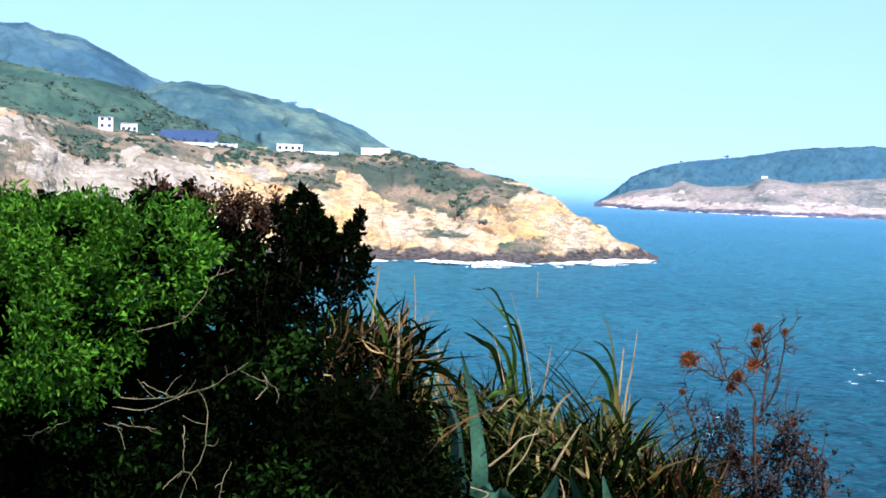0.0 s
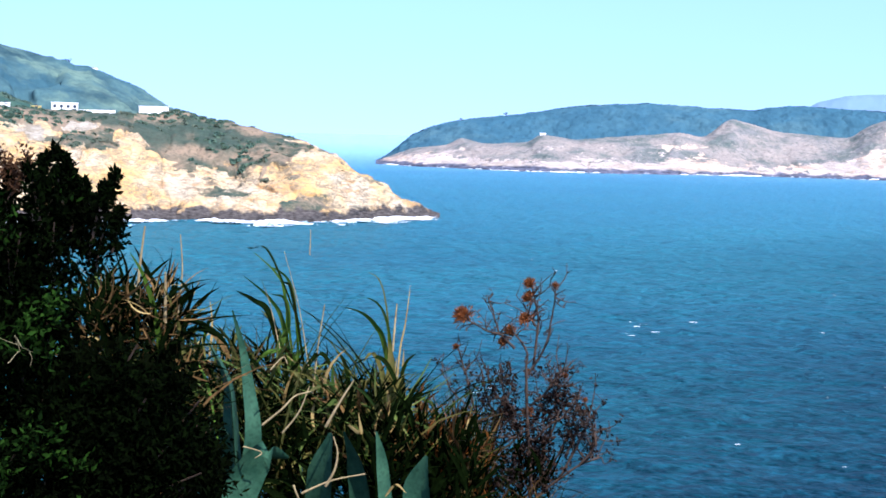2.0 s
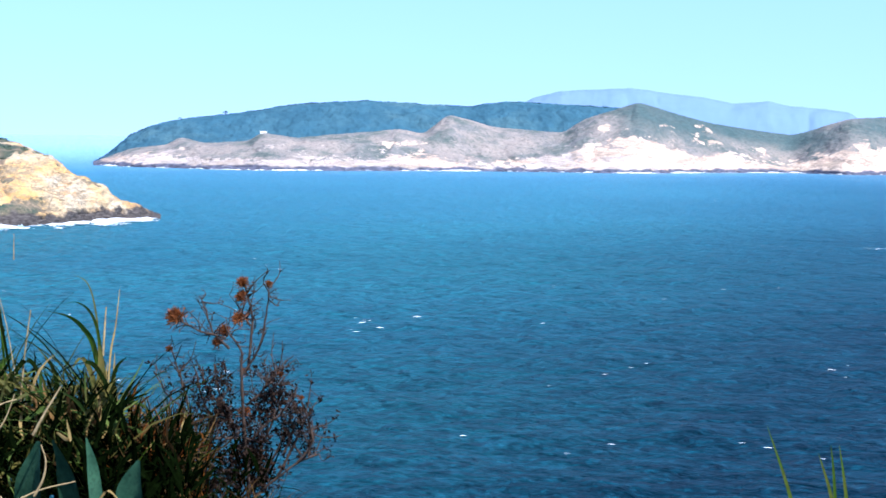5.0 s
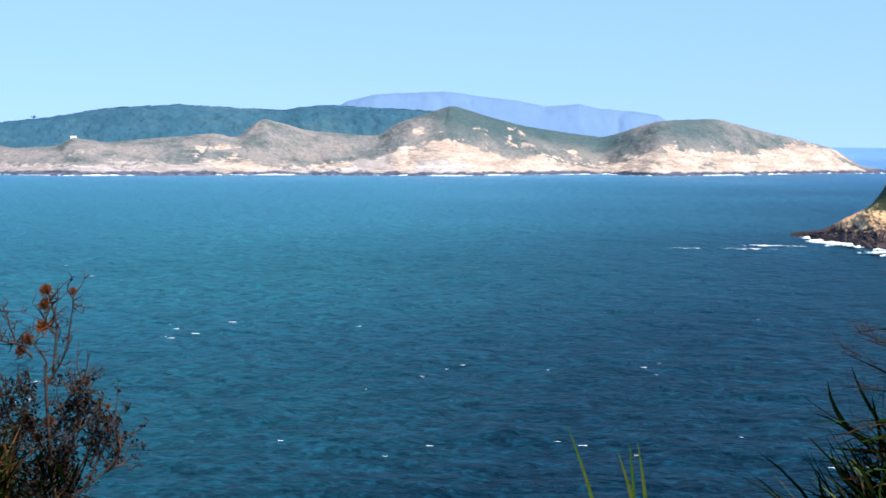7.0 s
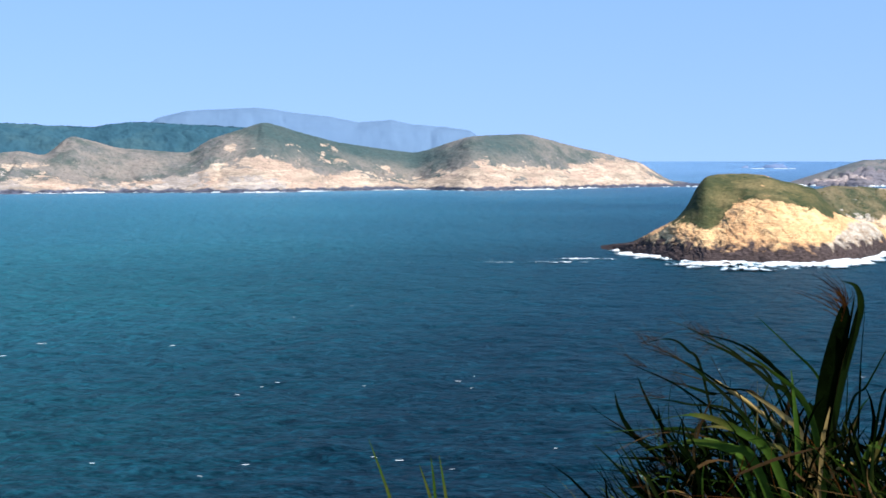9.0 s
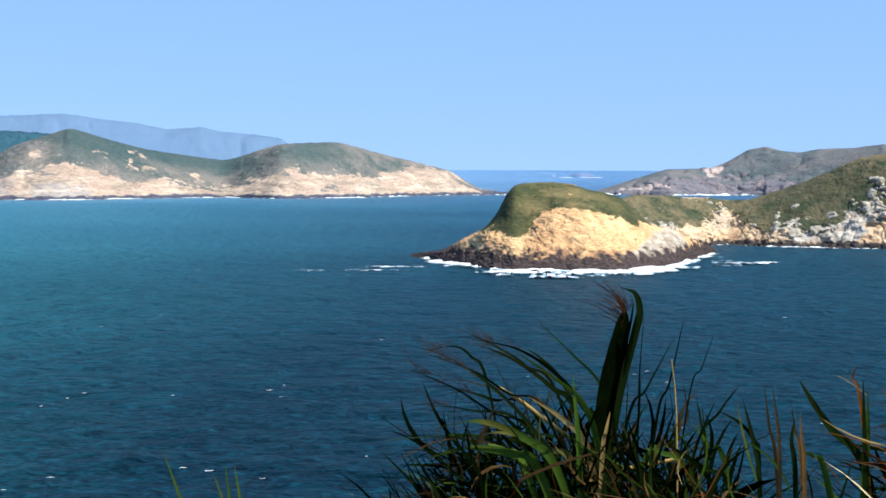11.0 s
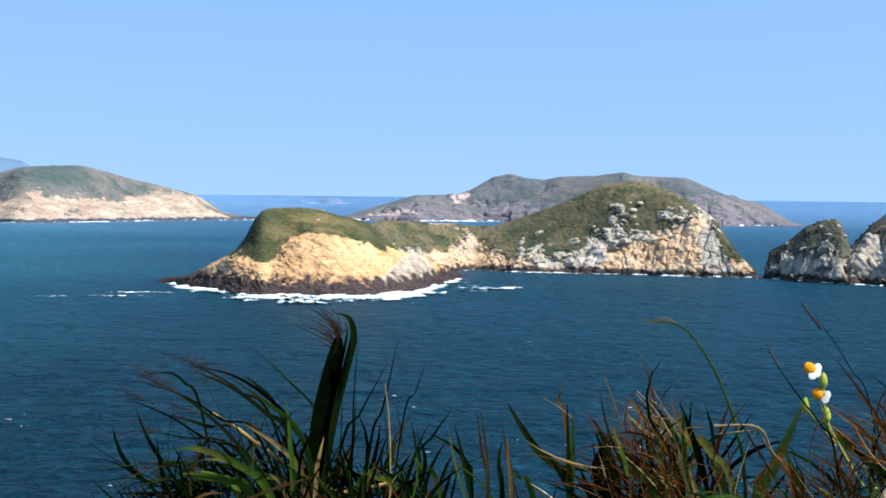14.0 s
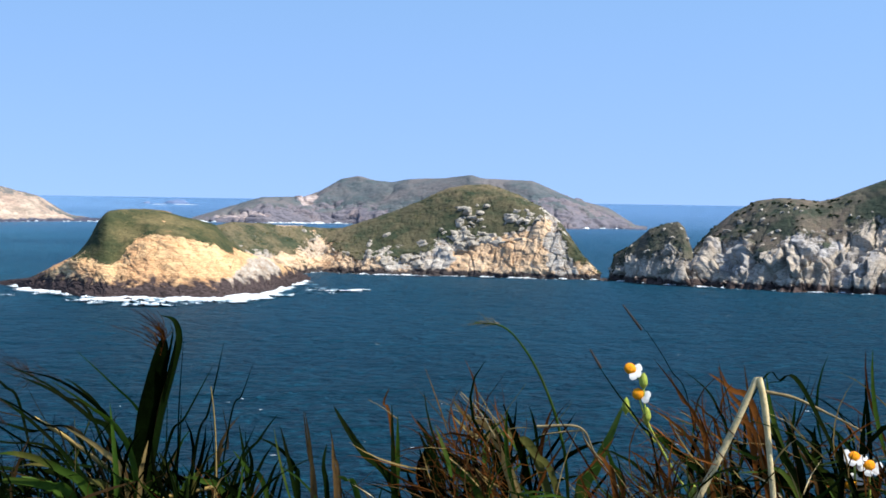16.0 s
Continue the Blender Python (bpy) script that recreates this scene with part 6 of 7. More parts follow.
# ---------------------------------------------------------------- plants on the bank
def shrub(at, lumps, leaf, twig, count, size, seed, label, twigs=(), sprays=(), shell=0.35, gaps=(0.05, -2.0), wood=2, backing=0, sprigs=(), lit=0):
    rng = np.random.default_rng(seed)
    root = thing("shrub", at, label, "shrub")
    lumps = [l[0] for l in lumps]
    s = Soup()
    c, d = in_lumps(lumps, count, rng, shell)
    clump = fbm(c + seed, gaps[0], 3, seed) > gaps[1]
    c, d = c[clump], d[clump]
    count = len(c)
    # leaflets in little sprays
    k = 5
    c = np.repeat(c, k, 0) + rng.normal(0, size * 0.5, (count * k, 3))
    d = np.repeat(d, k, 0) * 0.7 + rng.standard_normal((count * k, 3)) * 0.8 + (0, 0, 0.1)
    leaves(s, c, d, size, size * 0.36, rng)
    s.part("foliage", leaf, root)
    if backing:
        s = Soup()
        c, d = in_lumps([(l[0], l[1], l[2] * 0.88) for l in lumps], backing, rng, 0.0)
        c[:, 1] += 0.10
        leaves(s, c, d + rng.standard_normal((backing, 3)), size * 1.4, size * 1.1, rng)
        s.part("inner_foliage", SHADE_LEAF, root, "inner leaves coloured near-black as shade")
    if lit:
        # sprays in loose groups, sunlight painted in as a brighter leaf colour
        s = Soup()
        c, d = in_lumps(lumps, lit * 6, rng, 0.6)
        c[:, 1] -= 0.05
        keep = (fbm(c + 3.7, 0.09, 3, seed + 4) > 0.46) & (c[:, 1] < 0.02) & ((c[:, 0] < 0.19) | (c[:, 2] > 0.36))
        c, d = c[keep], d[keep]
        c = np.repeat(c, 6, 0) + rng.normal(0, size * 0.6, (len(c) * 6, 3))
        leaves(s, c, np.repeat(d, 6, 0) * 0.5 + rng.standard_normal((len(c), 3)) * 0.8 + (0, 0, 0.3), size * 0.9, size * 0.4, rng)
        s.part("lit_foliage", LIT_LEAF, root, "dark green sprays with sunlight put into their colour")
    b = Soup()
    for l in lumps:
        for _ in range(wood):
            e = np.array([l[0], 0, l[1]]) + rng.normal(0, l[2] * 0.4, 3)
            tube(b, curve([(l[0] * 0.3, 0.12, -0.25), ((l[0] * 0.3 + e[0]) / 2 + rng.normal(0, 0.03), 0.10, (e[2] - 0.25) / 2), e], 10), 0.005, 0.002, 5, 0.1, rng)
    if wood:
        b.part("branch_work", twig, root)
    for line in twigs:
        t = Soup()
        pts = [(p[0], -0.24 + rng.normal(0, 0.012), p[1]) for p in line]
        main = curve(pts, 16)
        main += np.cumsum(rng.normal(0, 0.0018, main.shape), axis=0)
        tube(t, main, 0.0010, 0.0005, 5, 0.15, rng)
        for _ in range(2):
            i = rng.integers(4, 14)
            e = main[i] + np.array([rng.normal(0, 0.03), -0.01, rng.normal(0, 0.025)])
            tube(t, curve([main[i], (main[i] + e) / 2 + rng.normal(0, 0.004, 3), e], 6), 0.0007, 0.0004, 4)
        t.part("bare_twig", PALE_TWIG, root, "pale leafless twig")
    for line in sprigs:
        t, lv = Soup(), Soup()
        main = curve(line3(line, 0.04, rng), 24)
        main += np.cumsum(rng.normal(0, 0.0015, main.shape), axis=0)
        tube(t, main, 0.0014, 0.0006, 4)
        c = np.repeat(main[6:], 7, 0) + rng.normal(0, 0.010, (126, 3))
        leaves(lv, c, rng.standard_normal((126, 3)) + (0, 0, 0.5), 0.014, 0.007, rng)
        sprig = t.part("sprig", twig, root, "bare reddish-brown sprig")
        lv.part("sprig_leaves", SPRIG_LEAF, sprig, "small withered brown leaves")
    if sprays:
        sp, tw = Soup(), Soup()
        for line in sprays:
            main = curve(line3(line, 0.05, rng), 40)
            tube(tw, main, 0.0035, 0.0015, 4)
            u = np.repeat(np.linspace(1.25, 0.35, 40), 12)[:, None]
            rep = np.repeat(main, 12, 0) + rng.normal(0, size * 0.5, (480, 3)) * u
            leaves(sp, rep, rng.standard_normal((480, 3)) + (0, 0, 0.8), size * 0.8, size * 0.4, rng)
        sp.part("shoot", leaf, root)
        tw.part("shoot_wood", twig, root)
    return root


shrub(DARK_AT, DARK_LUMPS, DARK_LEAF, DARK_TWIG, 11000, 0.022, 201, "dense shrub with very dark, shade-coloured small leaves and bare twigs", DARK_TWIGS, DARK_SPRAYS, 0.0, backing=14000, sprigs=DARK_SPRIGS, lit=1100)
shrub(VINE_AT, VINE_LUMPS, VINE_LEAF, DARK_TWIG, 14000, 0.0175, 202, "bright green leafy climber in full sun over the bank", shell=0.45, gaps=(0.06, 0.06), wood=0, backing=10000)


def arc_blades(soup, rng, count, x, depth, length, width, lean=0.0, spread=0.35, droop=0.5, root=-0.5, seg=9, z0=0.0):
    """Grass blades that rise from a strip and bow over to one side."""
    for _ in range(count):
        L = rng.uniform(*length)
        a = rng.normal(lean, spread)
        p = np.array([rng.uniform(*x), rng.uniform(-depth, depth), root + z0])
        t = np.linspace(0, 1, seg)
        bend = droop * rng.uniform(0.3, 1.5) * np.sign(a if abs(a) > 0.05 else rng.normal())
        ang = a * 0.5 + bend * t**1.8
        step = L / (seg - 1)
        xx = np.cumsum(np.sin(ang)) * step
        zz = np.cumsum(np.cos(ang)) * step
        yy = np.cumsum(np.full(seg, rng.normal(0, 0.2) * step))
        line = p + np.stack([xx, yy, zz], 1)
        w = rng.uniform(*width)
        th = rng.uniform(0, np.pi)
        blade(soup, line, w, (np.cos(th), np.sin(th), 0.0), 0.3)


def hairs(soup, rng, line, count, length, back=0.5):
    """The fine hairs of a feathery seed plume along the outer part of a line."""
    n = len(line)
    for _ in range(count):
        i = rng.integers(int(n * back), n - 1)
        d = line[min(i + 1, n - 1)] - line[i]
        d = d / (np.linalg.norm(d) + 1e-9)
        L = length * rng.uniform(0.5, 1.3)
        e = line[i] + (d * 0.85 + rng.normal(0, 0.32, 3)) * L
        m = (line[i] + e) / 2 + np.array([0, 0, 0.06 * L])
        tube(soup, curve([line[i], m, e], 5), 0.0005, 0.0002, 3)


def sheaf(rows, root, rng, depth, extra=0.4, y0=0.0):
    """Leaves and straws given by kind, width and the line they follow; each one a part of its plant."""
    kinds = {"f": (FRESH_BLADE, "bright green leaf"), "g": (GREEN_BLADE, ""), "o": (OLIVE_BLADE, "yellowish olive leaf"), "d": (DEEP_BLADE, "dark green leaf"), "k": (BLACK_BLADE, "almost black leaf"),
             "b": (BROWN_BLADE, "withered brown leaf"), "r": (RED_BLADE, "rust-red withered leaf"), "t": (STRAW_BLADE, "tan withered leaf"), "w": (PALE_STRAW, "pale dry straw"), "y": (YELLOW_STEM, "yellow stalk")}
    for key, width, *line in rows:
        s = Soup()
        mat, label = kinds[key]
        y = y0 + rng.uniform(-depth, depth)
        pts = [(p[0], y + rng.normal(0, depth * 0.15), p[1]) for p in line]
        if extra and key != "w":
            a, b = np.array(pts[0]), np.array(pts[1])
            pts.insert(0, tuple(a + ((a - b) / (np.linalg.norm(a - b) + 1e-9) * 0.35 + np.array([0, 0, -0.65])) * extra))
        c = curve(pts, 24)
        if key in "wy":
            tube(s, c, width * 0.40, width * 0.2, 6, 0.08, rng)
            s.part("straw", mat, root, label)
        else:
            th = rng.uniform(-0.6, 0.6)
            blade(s, c, width * 1.1, (math.cos(th), math.sin(th), 0.15), rng.uniform(0.15, 0.4))
            s.part("leaf", mat, root, label)


def named_blades(lines, mat, root, rng, width, depth, name="leaf", label="", extra=0.4, fold=0.3):
    for line in lines:
        s = Soup()
        th = rng.uniform(-0.6, 0.6)
        blade(s, curve(line3(line, depth, rng, extra), 22), width * rng.uniform(0.75, 1.25), (math.cos(th), math.sin(th), 0.15), fold)
        s.part(name, mat, root, label)


def named_stalks(lines, mat, root, rng, r0, r1, depth, name="stalk", label="", extra=0.4):
    for line in lines:
        s = Soup()
        tube(s, curve(line3(line, depth, rng, extra), 26), r0, r1, 6, 0.06, rng)
        s.part(name, mat, root, label)


def brown_grass():
    rng = np.random.default_rng(211)
    root = thing("grass_clump", BROWN_AT, "withered brown reed clump behind the dark shrub", "grass")
    s = Soup()
    arc_blades(s, rng, 60, (-0.20, 0.07), 0.15, (0.5, 0.86), (0.007, 0.014), 0.0, 0.25, 0.9, -0.5)
    litter(s, rng, 620, (-0.20, 0.11), (-0.2, 0.40), 0.12, (0.05, 0.15), (0.005, 0.012), 0.3, 1.1, 0.9)
    s.part("dry_grass", BROWN_BLADE, root, "curled brown blades")
    s = Soup()
    litter(s, rng, 60, (-0.2, 0.11), (-0.05, 0.42), 0.13, (0.05, 0.15), (0.004, 0.008), 0.1, 0.8, 0.9)
    s.part("straw_grass", STRAW_BLADE, root, "straw-coloured broken blades")
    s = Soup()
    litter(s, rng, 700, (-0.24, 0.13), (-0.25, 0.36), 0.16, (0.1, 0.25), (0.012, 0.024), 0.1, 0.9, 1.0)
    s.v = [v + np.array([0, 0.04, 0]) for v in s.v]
    s.part("under_grass", BLACK_BLADE, root, "blades coloured dark as shade")
    s = Soup()
    arc_blades(s, rng, 50, (-0.26, -0.10), 0.14, (0.6, 1.0), (0.007, 0.014), -0.15, 0.2, 1.3, -0.5)
    s.part("green_grass", REED_BLADE, root, "green blades")
    sheaf(BROWN_LEAVES, root, rng, 0.06, 0.3)


def litter(soup, rng, count, x, z, depth, length, width, lean=-0.3, spread=0.8, fall=1.3):
    """Broken and crossed blades heaped in a clump, fewer towards its top."""
    for _ in range(count):
        h = rng.uniform(0, 1) ** fall
        p = np.array([rng.uniform(*x), rng.uniform(-depth, depth), z[0] + (z[1] - z[0]) * h])
        L, a, bend = rng.uniform(*length), rng.normal(lean, spread), rng.normal(0, 0.9)
        t = np.linspace(0, 1, 6)
        ang = a + bend * t
        line = p + np.stack([np.cumsum(np.sin(ang)), np.cumsum(np.full(6, rng.normal(0, 0.3))), np.cumsum(np.cos(ang))], 1) * L / 5
        th = rng.uniform(0, np.pi)
        blade(soup, line, rng.uniform(*width), (np.cos(th), np.sin(th), 0.2), 0.3)


def reeds():
    """Two stands of tall reeds over a low tangle of broken leaves."""
    rng = np.random.default_rng(212)
    for label, rows in (("green reed stand with leaves bowed by the wind", [r for r in REED_LEAVES + REED_MORE if r[2][0] < 0.25]),
                        ("green reed stand beside the agave", [r for r in REED_LEAVES + REED_MORE if r[2][0] >= 0.25])):
        root = thing("reed_clump", REED_AT, label, "reeds", "reeds on the bank")
        sheaf(rows, root, rng, 0.12, 0.5)
        for x0, x1, n in ((-0.5, 0.22, 60),) if rows[0][2][0] < 0.25 else ((0.38, 0.62, 34),):
            for mat, nm in ((REED_BLADE, "green_grass"), (DEEP_BLADE, "dark_grass"), (OLIVE_BLADE, "olive_grass")):
                s = Soup()
                arc_blades(s, rng, n, (x0 + 0.1, x1 + 0.1), 0.2, (0.8, 1.4), (0.006, 0.016), -0.3, 0.22, 1.8, -0.45)
                s.part(nm, mat, root)
    root = thing("fallen_reeds", AGAVE_AT, "broken tan reed straws fallen over the agave", "reeds")
    sheaf(FALLEN_STRAWS, root, rng, 0.04, 0.0, -0.40)
    root = thing("reed_tangle", REED_AT, "tangle of green and straw-coloured reed leaves", "reeds")
    for x0, x1, z1 in ((-0.62, -0.42, 0.46), (-0.42, -0.22, 0.50), (-0.22, 0.02, 0.52), (0.0, 0.25, 0.36), (0.25, 0.46, 0.33), (0.46, 0.62, 0.36), (0.62, 0.80, 0.14), (0.76, 1.0, 0.12)):
        end = x0 > 0.6       # the rusty end of the stand
        for mat, n, nm in ((BLACK_BLADE, 170, "dark_grass"), (REED_BLADE, 20 if end else 80, "green_grass"), (RED_BLADE if end else OLIVE_BLADE, 60, "rust_grass" if end else "olive_grass"), (BROWN_BLADE, 50, "dry_grass"), (STRAW_BLADE, 8 if end else 18, "straw_grass")):
            s = Soup()
            litter(s, rng, n, (x0, x1), (-0.15, z1), 0.26 if mat is not BLACK_BLADE else 0.34, (0.10, 0.30), (0.010, 0.030) if mat is not STRAW_BLADE else (0.008, 0.020))
            s.part(nm, mat, root)
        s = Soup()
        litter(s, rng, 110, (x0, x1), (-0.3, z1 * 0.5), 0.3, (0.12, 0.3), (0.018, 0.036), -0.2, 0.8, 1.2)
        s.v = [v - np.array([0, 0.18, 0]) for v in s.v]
        s.part("shade_coloured_grass", BLACK_BLADE, root, "blades coloured dark as shade low in the clump")
        s = Soup()
        arc_blades(s, rng, 9, (x0, x1), 0.3, (0.42, 0.50 + z1), (0.006, 0.012), -0.25, 0.35, 1.0, -0.42)
        s.part("green_grass", GREEN_BLADE, root)


def agave():
    rng = np.random.default_rng(213)
    root = thing("agave", AGAVE_AT, "blue-green agave with thick pointed leaves", "agave")
    for k, (turn, *leaf) in enumerate(AGAVE_LEAVES):
        pts = [(p[0], -0.12 + 0.03 * rng.normal() - 0.05 * (k % 3), p[1]) for p in leaf]
        pts.insert(0, (pts[0][0] * 0.8, pts[0][1] + 0.15, pts[0][2] - 0.25))
        w = np.interp(np.linspace(0, 1, 24), np.linspace(0, 1, len(leaf) + 1), [leaf[0][2]] + [p[2] for p in leaf]) * (1 + 0.8 * (1 - math.cos(turn)))
        s = Soup()
        blade(s, curve(pts, 24), 1.0, (math.cos(turn), math.sin(turn), 0), 0.4, w, 0.03)
        s.part("leaf", AGAVE_SKIN, root)


def dry_plant():
    rng = np.random.default_rng(214)
    root = thing("dried_plant", DRY_AT, "withered plant with rust-orange seed heads and dark twigs", "dried plant")
    lines = []
    for k, line in enumerate(DRY_STEMS):
        s = Soup()
        pts = curve(line3(line, 0.06, rng, 0.35 if k == 0 else 0.0), 24)
        pts += np.cumsum(rng.normal(0, 0.0018, pts.shape), axis=0)
        tube(s, pts, 0.014 if k == 0 else 0.008, 0.004, 6, 0.15, rng)
        s.part("stem", DARK_TWIG, root)
        lines.append(pts)
    s, lv = Soup(), Soup()
    for pts in lines:
        for _ in range(11):
            i = rng.integers(5, len(pts))
            e = pts[i] + rng.normal(0, 0.060, 3) + (0.01, 0, 0.06)
            tw = curve([pts[i], (pts[i] + e) / 2 + rng.normal(0, 0.012, 3), e], 6)
            tube(s, tw, 0.0042, 0.0018, 4)
            for _ in range(2):
                j = rng.integers(2, 6)
                f = tw[j] + rng.normal(0, 0.028, 3) + (0.005, 0, 0.02)
                tube(s, curve([tw[j], (tw[j] + f) / 2 + rng.normal(0, 0.004, 3), f], 4), 0.0026, 0.0014, 4)
            c = np.repeat(tw[4:], 5, 0) + rng.normal(0, 0.012, (10, 3))
            keep = c[:, 2] < 0.88
            if keep.any() and rng.random() < 0.75:
                leaves(lv, c[keep], rng.standard_normal((keep.sum(), 3)), 0.028, 0.015, rng)
    lumps = [(-0.181, 0.77, 0.09), (-0.27, 0.71, 0.09), (-0.128, 0.597, 0.13), (0.093, 0.626, 0.10), (-0.226, 0.53, 0.14), (0.15, 0.70, 0.07),
             (-0.399, 0.56, 0.08), (0.001, 0.36, 0.14), (-0.195, 0.24, 0.2), (0.02, 0.48, 0.10), (0.06, 0.2, 0.14)]
    c, d = in_lumps(lumps, 5600, rng, 0.0)
    keep = fbm(c + 5.3, 0.06, 3, 31) > -0.02
    c, d = c[keep], d[keep]
    leaves(lv, c, d + rng.standard_normal((len(c), 3)), 0.030, 0.016, rng)
    u = Soup()
    litter(u, rng, 420, (-0.6, 0.12), (-0.3, 0.30), 0.2, (0.1, 0.26), (0.012, 0.026), 0.0, 0.8, 1.2)
    u.part("shade_coloured_grass", BLACK_BLADE, root, "blades coloured dark as shade at the plant's foot")
    s.part("twig_work", DARK_TWIG, root)
    lv.part("withered_foliage", DULL_LEAF, root, "small dark withered leaves")
    for x, z, r, lean in DRY_HEADS:
        s = Soup()
        n = 420
        axis = np.array([math.sin(lean), -0.2, math.cos(lean)])
        d = axis + rng.normal(0, 0.55, (n, 3))
        d /= np.linalg.norm(d, axis=1, keepdims=True)
        c = np.array([x, 0.0, z]) + d * r * rng.uniform(0.0, 0.75, (n, 1))
        leaves(s, c, d + rng.normal(0, 0.35, (n, 3)), r * 0.5, r * 0.10, rng)
        cup = Soup()
        tube(cup, np.array([x, 0.0, z]) + np.outer(np.linspace(-0.25, 0.3, 6) * r, axis), r * 0.10, r * 0.30, 7)
        head = cup.part("seed_head", DARK_TWIG, root, "dark cup of a dried flower")
        s.part("bristle_hairs", SEED_HEAD, head, "brush of rust-orange bristles")
    g = thing("grass_clump", DRY_AT, "olive and rust grass tuft beside the withered plant", "grass")
    for mat, n, hi, nm in ((BROWN_BLADE, 90, 0.95, "dry_grass"), (OLIVE_BLADE, 60, 1.0, "olive_grass"), (DEEP_BLADE, 120, 0.95, "dark_grass"), (RED_BLADE, 120, 0.95, "rust_grass")):
        s = Soup()
        arc_blades(s, rng, n, (-0.60, -0.30), 0.15, (0.5, hi), (0.008, 0.018), 0.0, 0.16, 0.35, -0.3)
        s.part(nm, mat, g)
    s = Soup()
    litter(s, rng, 160, (-0.6, -0.3), (-0.1, 0.4), 0.2, (0.05, 0.15), (0.005, 0.012), 0.0, 1.0, 1.0)
    s.part("broken_grass", RED_BLADE, g)
    g = thing("grass_clump", (DRY_AT[0], DRY_AT[1] - 0.3, DRY_AT[2]), "low mixed grass at the withered plant's foot", "grass")
    for mat, n, nm in ((DEEP_BLADE, 150, "dark_grass"), (OLIVE_BLADE, 30, "olive_grass"), (RED_BLADE, 60, "rust_grass"), (BROWN_BLADE, 90, "dry_grass")):
        s = Soup()
        arc_blades(s, rng, n, (-0.35, 0.10), 0.12, (0.25, 0.55), (0.007, 0.015), 0.0, 0.5, 0.8, -0.3)
        s.part(nm, mat, g)


def lone_blades():
    rng = np.random.default_rng(215)
    root = thing("grass_clump", BLADES7_AT, "a few upright green grass blades", "grass")
    named_blades(BLADES7_BLADES, GREEN_BLADE, root, rng, 0.016, 0.05)
    s = Soup()
    arc_blades(s, rng, 14, (-0.15, 0.12), 0.1, (0.25, 0.42), (0.006, 0.012), -0.1, 0.3, 0.5, -0.3)
    s.part("green_grass", GREEN_BLADE, root)


